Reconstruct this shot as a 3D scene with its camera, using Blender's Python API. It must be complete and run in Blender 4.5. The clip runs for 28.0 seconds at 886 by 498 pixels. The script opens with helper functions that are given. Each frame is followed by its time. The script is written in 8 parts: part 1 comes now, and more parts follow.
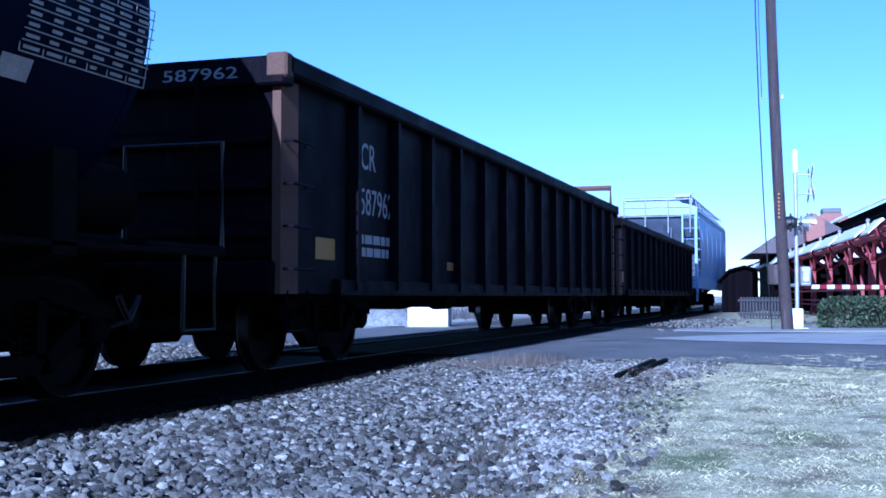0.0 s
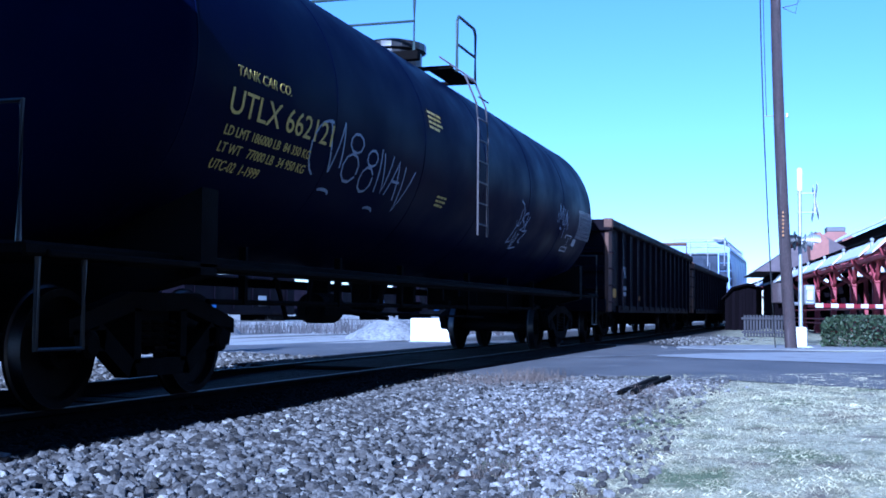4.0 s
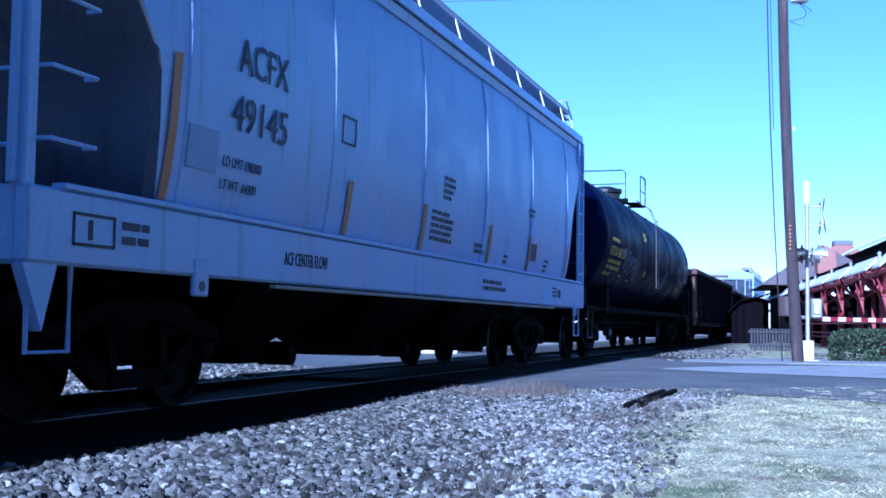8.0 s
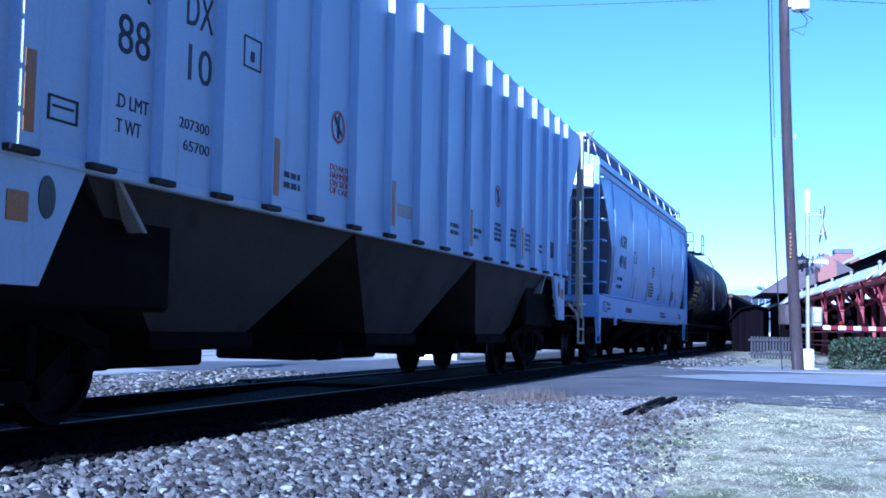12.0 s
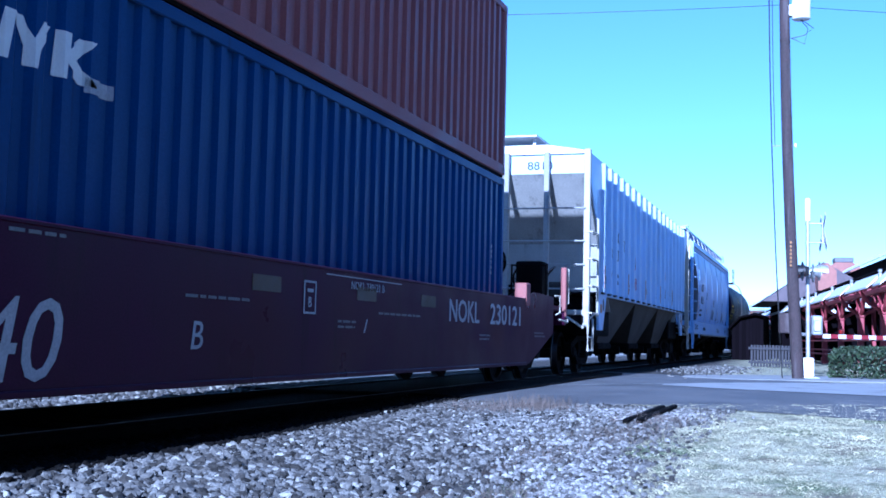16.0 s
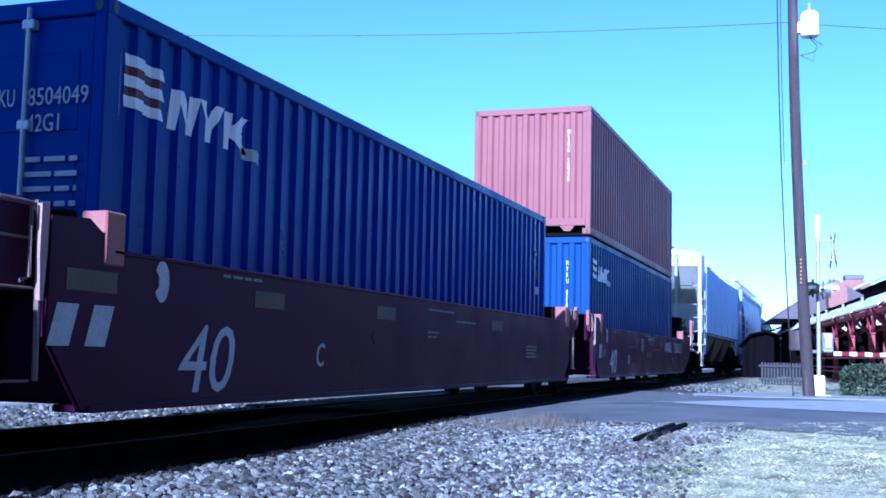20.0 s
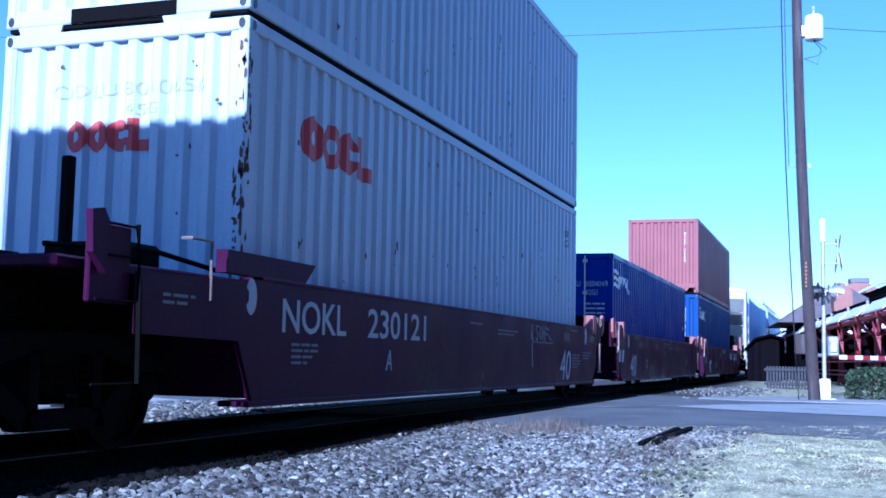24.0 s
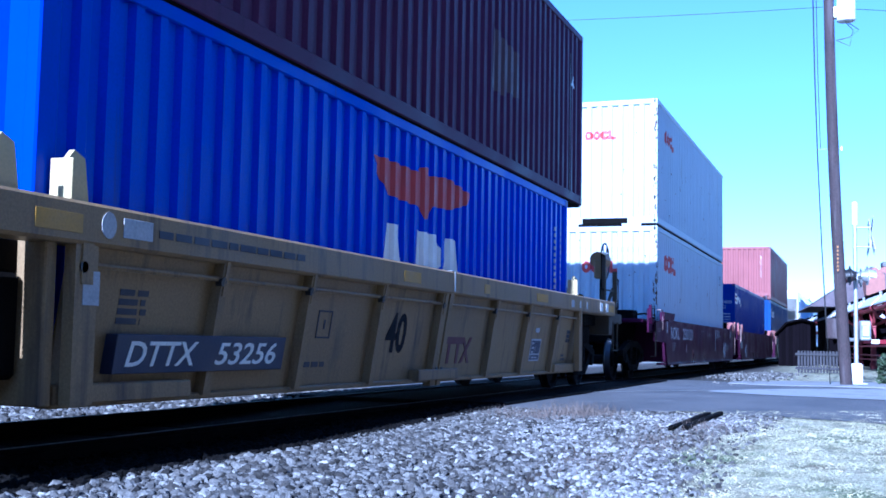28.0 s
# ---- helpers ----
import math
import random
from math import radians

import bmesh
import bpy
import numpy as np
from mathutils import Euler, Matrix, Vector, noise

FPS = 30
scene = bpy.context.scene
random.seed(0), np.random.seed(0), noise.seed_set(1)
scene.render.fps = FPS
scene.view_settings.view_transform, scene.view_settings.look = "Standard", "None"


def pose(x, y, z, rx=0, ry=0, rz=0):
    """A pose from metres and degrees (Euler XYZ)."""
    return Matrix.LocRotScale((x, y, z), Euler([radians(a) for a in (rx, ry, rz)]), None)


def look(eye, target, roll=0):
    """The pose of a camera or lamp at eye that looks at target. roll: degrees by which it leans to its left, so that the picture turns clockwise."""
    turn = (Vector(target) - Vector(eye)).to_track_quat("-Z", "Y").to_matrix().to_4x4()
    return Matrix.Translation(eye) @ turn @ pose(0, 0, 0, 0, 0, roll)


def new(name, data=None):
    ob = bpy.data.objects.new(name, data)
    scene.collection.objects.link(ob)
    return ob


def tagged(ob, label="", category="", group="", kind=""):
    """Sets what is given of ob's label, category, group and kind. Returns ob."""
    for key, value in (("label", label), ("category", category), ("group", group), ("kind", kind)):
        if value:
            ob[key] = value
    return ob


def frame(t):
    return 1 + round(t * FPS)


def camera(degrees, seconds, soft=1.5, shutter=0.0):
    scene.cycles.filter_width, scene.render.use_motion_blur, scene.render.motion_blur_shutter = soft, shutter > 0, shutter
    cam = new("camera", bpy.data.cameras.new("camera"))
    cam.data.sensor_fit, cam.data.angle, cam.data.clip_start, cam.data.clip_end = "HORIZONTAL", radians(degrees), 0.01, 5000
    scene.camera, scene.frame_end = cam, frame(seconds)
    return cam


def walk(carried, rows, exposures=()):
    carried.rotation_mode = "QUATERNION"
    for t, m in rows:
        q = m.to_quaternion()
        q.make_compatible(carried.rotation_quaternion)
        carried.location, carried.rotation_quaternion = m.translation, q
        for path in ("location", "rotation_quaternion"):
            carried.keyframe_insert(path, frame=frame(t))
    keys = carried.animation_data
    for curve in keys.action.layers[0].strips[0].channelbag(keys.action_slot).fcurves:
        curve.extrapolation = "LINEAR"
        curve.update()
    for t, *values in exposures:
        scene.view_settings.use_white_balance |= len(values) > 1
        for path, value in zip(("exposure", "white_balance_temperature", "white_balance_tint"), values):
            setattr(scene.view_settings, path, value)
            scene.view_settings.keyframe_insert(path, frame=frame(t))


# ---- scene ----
cam = camera(42.73, 28.0, soft=1.7)
# seconds and the camera's turn: it is held by hand in one spot, 0.7 m over the rail head
PATH = [
    (0.0, 92.386, 0.058, -72.065), (0.5, 92.644, -0.153, -71.839), (1.0, 92.671, -0.252, -71.871), (1.5, 92.259, -0.164, -71.957),
    (2.0, 92.753, -0.233, -71.764), (2.5, 92.950, -0.576, -71.950), (3.0, 93.063, -0.646, -71.949), (3.5, 93.197, -0.524, -71.919),
    (5.5, 92.885, -0.611, -71.940), (6.0, 93.093, -0.615, -71.793), (6.5, 93.336, -0.505, -71.605), (7.0, 93.435, -0.562, -71.585),
    (7.5, 93.559, -0.658, -71.546), (8.0, 93.726, -0.817, -71.599), (8.5, 93.869, -0.866, -71.596), (9.0, 93.873, -0.995, -71.563),
    (9.5, 93.930, -1.092, -71.679), (10.0, 93.871, -1.008, -71.685), (10.5, 93.822, -1.009, -71.732), (11.0, 93.871, -1.008, -71.685),
    (11.5, 93.923, -1.053, -71.603), (12.0, 94.053, -1.108, -71.597), (12.5, 94.015, -1.124, -71.643), (13.0, 94.233, -1.239, -71.577),
    (13.5, 94.150, -1.156, -71.497), (15.5, 94.289, -1.202, -71.530), (16.0, 94.420, -1.318, -71.603), (16.5, 94.668, -1.402, -71.571),
    (17.0, 94.715, -1.096, -71.370), (17.5, 94.676, -1.126, -71.228), (18.0, 94.688, -1.083, -71.285), (18.5, 94.777, -1.082, -71.207),
    (19.0, 94.945, -1.263, -71.272), (19.5, 95.196, -1.270, -71.128), (20.0, 95.304, -1.258, -71.133), (20.5, 95.186, -1.300, -71.194),
    (21.0, 95.053, -1.232, -71.263), (21.5, 95.082, -1.211, -71.287), (23.5, 95.534, -1.334, -71.216), (24.0, 95.516, -1.153, -70.892),
    (24.5, 94.993, -1.228, -71.147), (25.0, 95.193, -1.198, -70.905), (25.5, 94.968, -0.638, -70.019), (26.0, 94.770, -0.177, -69.696),
    (26.5, 94.546, -0.140, -69.615), (27.0, 94.980, -0.403, -69.446), (27.5, 94.856, -0.855, -69.145), (28.0, 94.742, -1.052, -69.432),
]

walk(cam, [(t, pose(0, 0, 0.70, rx, ry, rz)) for t, rx, ry, rz in PATH],
     exposures=[(t, 0.81 + e, 4130, 19) for t, e in ((0.0, -0.02), (3.0, 0.08), (7.0, 0.12), (9.0, 0.2), (13.0, 0.2), (16.0, 0.29), (20.0, 0.36), (21.5, 0.27), (24.0, 0.17), (25.0, -0.15), (26.0, -0.12), (27.0, 0.2), (28.0, 0.5))])

# ---- light: a low winter sun almost in line with the track, from behind ----
SUN_EL, SUN_OFF = radians(24.4), radians(0.7)
world = bpy.data.worlds.new("sky")
scene.world = world
world.use_nodes = True
wn = world.node_tree.nodes
sky = wn.new("ShaderNodeTexSky")
sky.sky_type = "NISHITA"
sky.sun_disc = False
sky.sun_elevation = SUN_EL
sky.altitude = 200
sky.air_density, sky.dust_density, sky.ozone_density = 1.0, 0.0, 3.0
wn["Background"].inputs["Strength"].default_value = 0.086
world.node_tree.links.new(sky.outputs[0], wn["Background"].inputs[0])
to_sun = Vector((-math.cos(SUN_EL) * math.cos(SUN_OFF), math.cos(SUN_EL) * math.sin(SUN_OFF), math.sin(SUN_EL)))
sky.sun_rotation = math.atan2(to_sun.x, to_sun.y)
sun = new("sun", bpy.data.lights.new("sun", "SUN"))
sun.data.energy = 5.0
sun.data.angle = radians(0.53)
sun.data.color = (1.0, 0.94, 0.84)
sun.matrix_world = look((0, 0, 0), -to_sun)


# ---- materials ----
def material(name, base, rough=0.6, metal=0.0, var=0.15, scale=3.0, fine=60.0, bump=0.1, dirt=None, dirt_amount=0.0,
             streak=0.0, spec=0.5, coat=0.0, rand=0.0, island=False, emit=0.0):
    """Paint, metal, stone or wood: base colour with broad and fine variation, dirt in patches or vertical streaks, relief."""
    m = bpy.data.materials.new(name)
    m.use_nodes = True
    n, l = m.node_tree.nodes, m.node_tree.links
    b = n["Principled BSDF"]
    b.inputs["Metallic"].default_value = metal
    b.inputs["Specular IOR Level"].default_value = spec
    b.inputs["Coat Weight"].default_value = coat
    co = n.new("ShaderNodeTexCoord")
    n1 = n.new("ShaderNodeTexNoise")
    n1.inputs["Scale"].default_value = scale
    n1.inputs["Detail"].default_value = 6
    l.new(co.outputs["Object"], n1.inputs["Vector"])
    n2 = n.new("ShaderNodeTexNoise")
    n2.inputs["Scale"].default_value = fine
    n2.inputs["Detail"].default_value = 3
    l.new(co.outputs["Object"], n2.inputs["Vector"])
    add = n.new("ShaderNodeMath")
    add.operation = "ADD"
    l.new(n1.outputs["Fac"], add.inputs[0])
    l.new(n2.outputs["Fac"], add.inputs[1])
    rng = n.new("ShaderNodeMapRange")
    rng.inputs["From Min"].default_value = 0.65
    rng.inputs["From Max"].default_value = 1.35
    rng.inputs["To Min"].default_value = 1 - var
    rng.inputs["To Max"].default_value = 1 + var
    l.new(add.outputs[0], rng.inputs["Value"])
    value = rng.outputs[0]
    if rand:
        src = n.new("ShaderNodeNewGeometry" if island else "ShaderNodeObjectInfo")
        r2 = n.new("ShaderNodeMapRange")
        r2.inputs["To Min"].default_value = 1 - rand
        r2.inputs["To Max"].default_value = 1 + rand
        l.new(src.outputs["Random Per Island" if island else "Random"], r2.inputs["Value"])
        mul = n.new("ShaderNodeMath")
        mul.operation = "MULTIPLY"
        l.new(value, mul.inputs[0])
        l.new(r2.outputs[0], mul.inputs[1])
        value = mul.outputs[0]
    mix = n.new("ShaderNodeVectorMath")
    mix.operation = "SCALE"
    mix.inputs[0].default_value = base
    l.new(value, mix.inputs["Scale"])
    colour = mix.outputs[0]
    if dirt:
        n3 = n.new("ShaderNodeTexNoise")
        n3.inputs["Scale"].default_value = 1.0
        n3.inputs["Detail"].default_value = 8
        n3.inputs["Roughness"].default_value = 0.65
        mp = n.new("ShaderNodeMapping")
        mp.inputs["Scale"].default_value = (7 * streak + 1.3, 7 * streak + 1.3, 1.3 - streak)
        l.new(co.outputs["Object"], mp.inputs["Vector"])
        l.new(mp.outputs[0], n3.inputs["Vector"])
        r3 = n.new("ShaderNodeMapRange")
        r3.inputs["From Min"].default_value = 0.66 - 0.3 * dirt_amount
        r3.inputs["From Max"].default_value = 0.86 - 0.3 * dirt_amount
        l.new(n3.outputs["Fac"], r3.inputs["Value"])
        dm = n.new("ShaderNodeMix")
        dm.data_type = "RGBA"
        dm.inputs["B"].default_value = (*dirt, 1)
        l.new(r3.outputs[0], dm.inputs["Factor"])
        l.new(colour, dm.inputs["A"])
        colour = dm.outputs["Result"]
    l.new(colour, b.inputs["Base Color"])
    rr = n.new("ShaderNodeMapRange")
    rr.inputs["From Min"].default_value = 0.3
    rr.inputs["From Max"].default_value = 0.7
    rr.inputs["To Min"].default_value = max(0.03, rough - 0.12)
    rr.inputs["To Max"].default_value = min(1.0, rough + 0.12)
    l.new(n1.outputs["Fac"], rr.inputs["Value"])
    l.new(rr.outputs[0], b.inputs["Roughness"])
    if bump:
        bp = n.new("ShaderNodeBump")
        bp.inputs["Strength"].default_value = bump
        bp.inputs["Distance"].default_value = 0.02
        l.new(add.outputs[0], bp.inputs["Height"])
        l.new(bp.outputs[0], b.inputs["Normal"])
    if emit:
        b.inputs["Emission Color"].default_value = (*base, 1)
        b.inputs["Emission Strength"].default_value = emit
    return m




def stone_material(name, src, out, stops):
    """Broken stone: each piece takes its own tone from a ramp, with fine grain."""
    m = bpy.data.materials.new(name)
    m.use_nodes = True
    n, l = m.node_tree.nodes, m.node_tree.links
    b = n["Principled BSDF"]
    b.inputs["Roughness"].default_value = 0.9
    b.inputs["Specular IOR Level"].default_value = 0.2
    s = n.new(src)
    r = n.new("ShaderNodeValToRGB")
    while len(r.color_ramp.elements) < len(stops):
        r.color_ramp.elements.new(0.5)
    for e, (p, c) in zip(r.color_ramp.elements, stops):
        e.position, e.color = p, (*c, 1)
    l.new(s.outputs[out], r.inputs[0])
    t = n.new("ShaderNodeTexNoise")
    t.inputs["Scale"].default_value = 70
    t.inputs["Detail"].default_value = 5
    co = n.new("ShaderNodeTexCoord")
    l.new(co.outputs["Object"], t.inputs["Vector"])
    g = n.new("ShaderNodeMapRange")
    g.inputs["From Min"].default_value, g.inputs["From Max"].default_value = 0.3, 0.7
    g.inputs["To Min"].default_value, g.inputs["To Max"].default_value = 0.6, 1.3
    l.new(t.outputs["Fac"], g.inputs["Value"])
    k = n.new("ShaderNodeVectorMath")
    k.operation = "SCALE"
    l.new(r.outputs[0], k.inputs[0])
    l.new(g.outputs[0], k.inputs["Scale"])
    l.new(k.outputs[0], b.inputs["Base Color"])
    return m


TONES = ((0.0, (0.02, 0.019, 0.018)), (0.25, (0.06, 0.056, 0.052)), (0.6, (0.12, 0.115, 0.11)), (0.9, (0.19, 0.185, 0.175)), (1.0, (0.36, 0.35, 0.32)))
PALETONES = ((0.0, (0.07, 0.066, 0.062)), (0.5, (0.2, 0.195, 0.19)), (1.0, (0.4, 0.39, 0.38)))
STONE = stone_material("ballast_stone", "ShaderNodeNewGeometry", "Random Per Island", TONES)
STONE1 = stone_material("ballast_stone_single", "ShaderNodeObjectInfo", "Random", TONES)
# ballast with the train's shade put into its colour
SHADESTONE = material("shade_darkened_ballast", (0.005, 0.0045, 0.0045), 0.9, var=0.35, scale=14, fine=120, bump=0.3, rand=0.6, island=True, spec=0.1)
PALESTONE = stone_material("pale_gravel", "ShaderNodeNewGeometry", "Random Per Island", PALETONES)
# grimy end paint; the ribbed hopper's end shade is put in too
HOPEND = material("sooty_grey_hopper_end", (0.30, 0.295, 0.28), 0.65, 0.0, 0.25, 1.5, 50, 0.1, spec=0.25, dirt=(0.1, 0.097, 0.092), dirt_amount=0.35, streak=0.5)
# end colour with the shade between the cars put into it
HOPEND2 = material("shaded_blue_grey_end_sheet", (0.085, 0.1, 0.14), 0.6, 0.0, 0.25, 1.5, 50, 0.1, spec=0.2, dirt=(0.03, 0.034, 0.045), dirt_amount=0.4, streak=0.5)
CONCRETE = material("worn_concrete", (0.25, 0.25, 0.25), 0.85, var=0.25, scale=2, fine=60, bump=0.15, dirt=(0.16, 0.16, 0.16), dirt_amount=0.4)
POSTGREY = material("dull_cream_post_paint", (0.4, 0.38, 0.33), 0.6, var=0.2, dirt=(0.16, 0.14, 0.12), dirt_amount=0.3)
# far signal's grey paint, darkened to hold the shade it stands in
MASTGREY = material("shaded_grey_mast_paint", (0.1, 0.104, 0.108), 0.6, var=0.3, dirt=(0.06, 0.06, 0.06), dirt_amount=0.3)
STEEL = material("rail_steel", (0.16, 0.14, 0.12), 0.55, 1.0, 0.2, 4, 80, 0.05)
RAILRUST = material("rail_rust", (0.006, 0.005, 0.005), 0.85, 0.0, 0.3, 6, 90, 0.3, spec=0.05)
TIE = material("creosoted_timber", (0.006, 0.005, 0.005), 0.9, spec=0.05, var=0.3, scale=8, fine=90, bump=0.4, rand=0.25)
ASPHALT = material("asphalt", (0.1, 0.1, 0.105), 0.85, var=0.45, scale=0.8, fine=180, bump=0.2, dirt=(0.2, 0.195, 0.19), dirt_amount=0.35)
PAINT = material("road_paint", (0.3, 0.3, 0.3), 0.7, var=0.2, scale=5, fine=60, dirt=(0.15, 0.15, 0.15), dirt_amount=0.5)
WOODPOLE = material("pole_wood", (0.042, 0.029, 0.031), 0.85, var=0.5, scale=4, fine=30, bump=0.6, dirt=(0.095, 0.078, 0.082), dirt_amount=0.5, streak=0.8)
GALV = material("galvanised_steel", (0.42, 0.43, 0.45), 0.45, 0.5, 0.2, 8, 70, 0.05)
WHITE = material("white_paint", (0.78, 0.78, 0.76), 0.5, var=0.08, scale=6, fine=60, bump=0.05)
REDPAINT = material("signal_red_paint", (0.26, 0.02, 0.035), 0.6, var=0.2)
BLACK = material("black_paint", (0.018, 0.018, 0.02), 0.45, var=0.25, bump=0.1)
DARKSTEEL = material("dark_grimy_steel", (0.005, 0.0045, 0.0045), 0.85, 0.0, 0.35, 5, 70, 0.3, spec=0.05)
WHEEL = material("wheel_steel", (0.006, 0.005, 0.005), 0.7, 0.0, 0.3, 6, 60, 0.2, spec=0.08)
TREAD = material("wheel_tread", (0.11, 0.105, 0.11), 0.4, 1.0, 0.15, 6, 60, 0.05)
GONDOLA = material("rusty_gondola_paint", (0.0040, 0.003, 0.0068), 0.6, 0.0, 0.45, 2.5, 60, 0.3, spec=0.05, dirt=(0.024, 0.012, 0.013), dirt_amount=0.3, streak=0.7)
GONRUST = material("bare_gondola_rust", (0.11, 0.06, 0.042), 0.85, 0.1, 0.35, 4, 70, 0.3)
FADEDPANEL = material("faded_blue_grey_panel", (0.24, 0.33, 0.54), 0.55, var=0.15)
TANK = material("black_tank_paint", (0.0022, 0.0034, 0.021), 0.45, 0.0, 0.2, 1.2, 60, 0.012, spec=0.015, dirt=(0.003, 0.004, 0.014), dirt_amount=0.2, streak=0.6)
HOPPER = material("pale_blue_grey_hopper_paint", (0.30, 0.42, 0.70), 0.42, 0.0, 0.14, 1.3, 45, 0.06, dirt=(0.19, 0.25, 0.4), dirt_amount=0.34, streak=0.92)
HOPPER2 = material("grey_hopper_paint", (0.45, 0.56, 0.78), 0.45, 0.0, 0.12, 1.2, 60, 0.06, dirt=(0.31, 0.37, 0.49), dirt_amount=0.28, streak=0.92)
HOPBROWN = material("dusty_dark_hopper_bottom", (0.036, 0.032, 0.029), 0.75, 0.0, 0.35, 1.0, 50, 0.1, spec=0.25, dirt=(0.015, 0.013, 0.012), dirt_amount=0.45)
REFLECT = material("yellow_reflective_tape", (0.34, 0.15, 0.03), 0.5, var=0.25)
OXIDE = material("oxide_red_well_car_paint", (0.036, 0.0062, 0.028), 0.38, 0.0, 0.3, 1.2, 60, 0.04, spec=0.045, dirt=(0.021, 0.006, 0.017), dirt_amount=0.35, streak=0.6)
# ladder bars: sunlight on the stile is put into this pale pink
PINKBAR = material("sunlit_pink_paint", (0.3, 0.19, 0.175), 0.65, 0.0, 0.3, 4, 60, 0.1)
PINKSTEEL = material("faded_oxide_paint", (0.27, 0.1, 0.09), 0.7, 0.0, 0.25, 4, 60, 0.1)
SALMON = material("brown_red_container_paint", (0.25, 0.098, 0.096), 0.42, 0.0, 0.15, 1.0, 60, 0.04, spec=0.06, dirt=(0.16, 0.06, 0.062), dirt_amount=0.2, streak=0.9)
NAVYDARK = material("dark_navy_container_paint", (0.006, 0.023, 0.21), 0.38, 0.0, 0.15, 1.0, 60, 0.04, spec=0.12, dirt=(0.008, 0.016, 0.09), dirt_amount=0.25, streak=0.9)
NAVY = material("navy_container_paint", (0.023, 0.055, 0.175), 0.4, 0.0, 0.15, 1.0, 60, 0.04, spec=0.05, dirt=(0.016, 0.028, 0.075), dirt_amount=0.25, streak=0.9)
BLUE = material("blue_container_paint", (0.007, 0.042, 0.57), 0.4, 0.0, 0.12, 1.0, 60, 0.04, spec=0.12, dirt=(0.012, 0.028, 0.22), dirt_amount=0.2, streak=0.9)
PALE = material("weathered_pale_grey_container_paint", (0.44, 0.49, 0.57), 0.5, 0.0, 0.12, 1.2, 60, 0.05, dirt=(0.24, 0.225, 0.215), dirt_amount=0.25, streak=0.9)
MAROON = material("maroon_container_paint", (0.066, 0.023, 0.062), 0.45, 0.0, 0.2, 1.0, 60, 0.04, spec=0.06, dirt=(0.038, 0.017, 0.04), dirt_amount=0.35, streak=0.9)
YELLOW = material("dirty_yellow_well_car_paint", (0.25, 0.17, 0.08), 0.5, 0.0, 0.25, 1.2, 60, 0.08, spec=0.2, dirt=(0.085, 0.065, 0.05), dirt_amount=0.45, streak=0.7)
YELLOWNEW = material("bright_yellow_patch", (0.4, 0.22, 0.012), 0.55, var=0.15)
LOGORED = material("orange_red_logo_paint", (0.42, 0.05, 0.05), 0.55, var=0.15)
FADEDRED = material("faded_red_logo_paint", (0.1, 0.016, 0.022), 0.6, var=0.2)
GREYTEXT = material("faint_grey_lettering", (0.36, 0.37, 0.38), 0.6, var=0.2)
FENCEWOOD = material("grey_fence_wood", (0.045, 0.043, 0.05), 0.85, var=0.25, scale=5, fine=50, bump=0.2, rand=0.2)
BROWNROOF = material("grey_brown_roof_shingles", (0.12, 0.095, 0.1), 0.8, var=0.25, scale=4, fine=40, bump=0.3)
TEXTDARK = material("dark_lettering", (0.02, 0.022, 0.04), 0.6, var=0.15)
TEXTGREY = material("worn_white_lettering", (0.4, 0.4, 0.42), 0.6, var=0.25, scale=8)
GRAFFITI = material("sprayed_silver_paint", (0.26, 0.3, 0.4), 0.6, var=0.5, scale=4)
YELLOWTEXT = material("yellow_lettering", (0.55, 0.42, 0.08), 0.6, var=0.15)
TIMBERRED = material("red_painted_timber", (0.26, 0.042, 0.055), 0.6, var=0.3, scale=3, fine=50)
DARKWOOD = material("dark_weathered_boards", (0.004, 0.003, 0.0045), 0.9, spec=0.03, var=0.35, scale=5, fine=60, bump=0.3, rand=0.3)
BRICKWALL = material("orange_brick_wall", (0.29, 0.135, 0.105), 0.85, var=0.25, scale=6, fine=70, bump=0.2)
BRICKWALL_DARK = material("dark_brown_brick", (0.09, 0.055, 0.045), 0.85, var=0.2, scale=6, fine=70, bump=0.2)
ROOF = material("grey_roof_slates", (0.13, 0.13, 0.14), 0.75, var=0.25, scale=4, fine=40, bump=0.3)
FASCIA = material("white_painted_fascia", (0.75, 0.75, 0.74), 0.55, var=0.08)
LEAF = material("hedge_leaf", (0.036, 0.055, 0.024), 0.6, var=0.25, scale=5, fine=40, bump=0.0, rand=0.5, island=True)
STRAW = material("dry_grass_blade", (0.44, 0.415, 0.275), 0.9, var=0.55, scale=1.6, fine=9, bump=0.0, spec=0.05, rand=0.5, island=True)
GREENGRASS = material("green_grass_blade", (0.13, 0.17, 0.085), 0.8, var=0.2, scale=2, fine=20, bump=0.0, rand=0.4, island=True)
WEED = material("dead_weed_stalk", (0.12, 0.095, 0.08), 0.85, var=0.3, bump=0.0, rand=0.5, island=True)
GLASS = material("dark_window_glass", (0.02, 0.022, 0.025), 0.08, var=0.1, bump=0.0)
LENS = material("red_signal_lens", (0.2, 0.01, 0.01), 0.2, var=0.1, bump=0.0)
PILE = material("crushed_stone_heap", (0.24, 0.24, 0.24), 0.9, var=0.6, scale=5, fine=16, bump=1.0, dirt=(0.1, 0.095, 0.095), dirt_amount=0.45)
GROUNDCABLE = material("black_cable", (0.015, 0.015, 0.016), 0.6, var=0.1, bump=0.0)
TANKBLUE = material("blue_metal_siding", (0.05, 0.13, 0.4), 0.5, var=0.15)
BRUSHGREY = material("grey_bare_twigs", (0.09, 0.085, 0.09), 0.9, var=0.3, bump=0.0, rand=0.5, island=True)
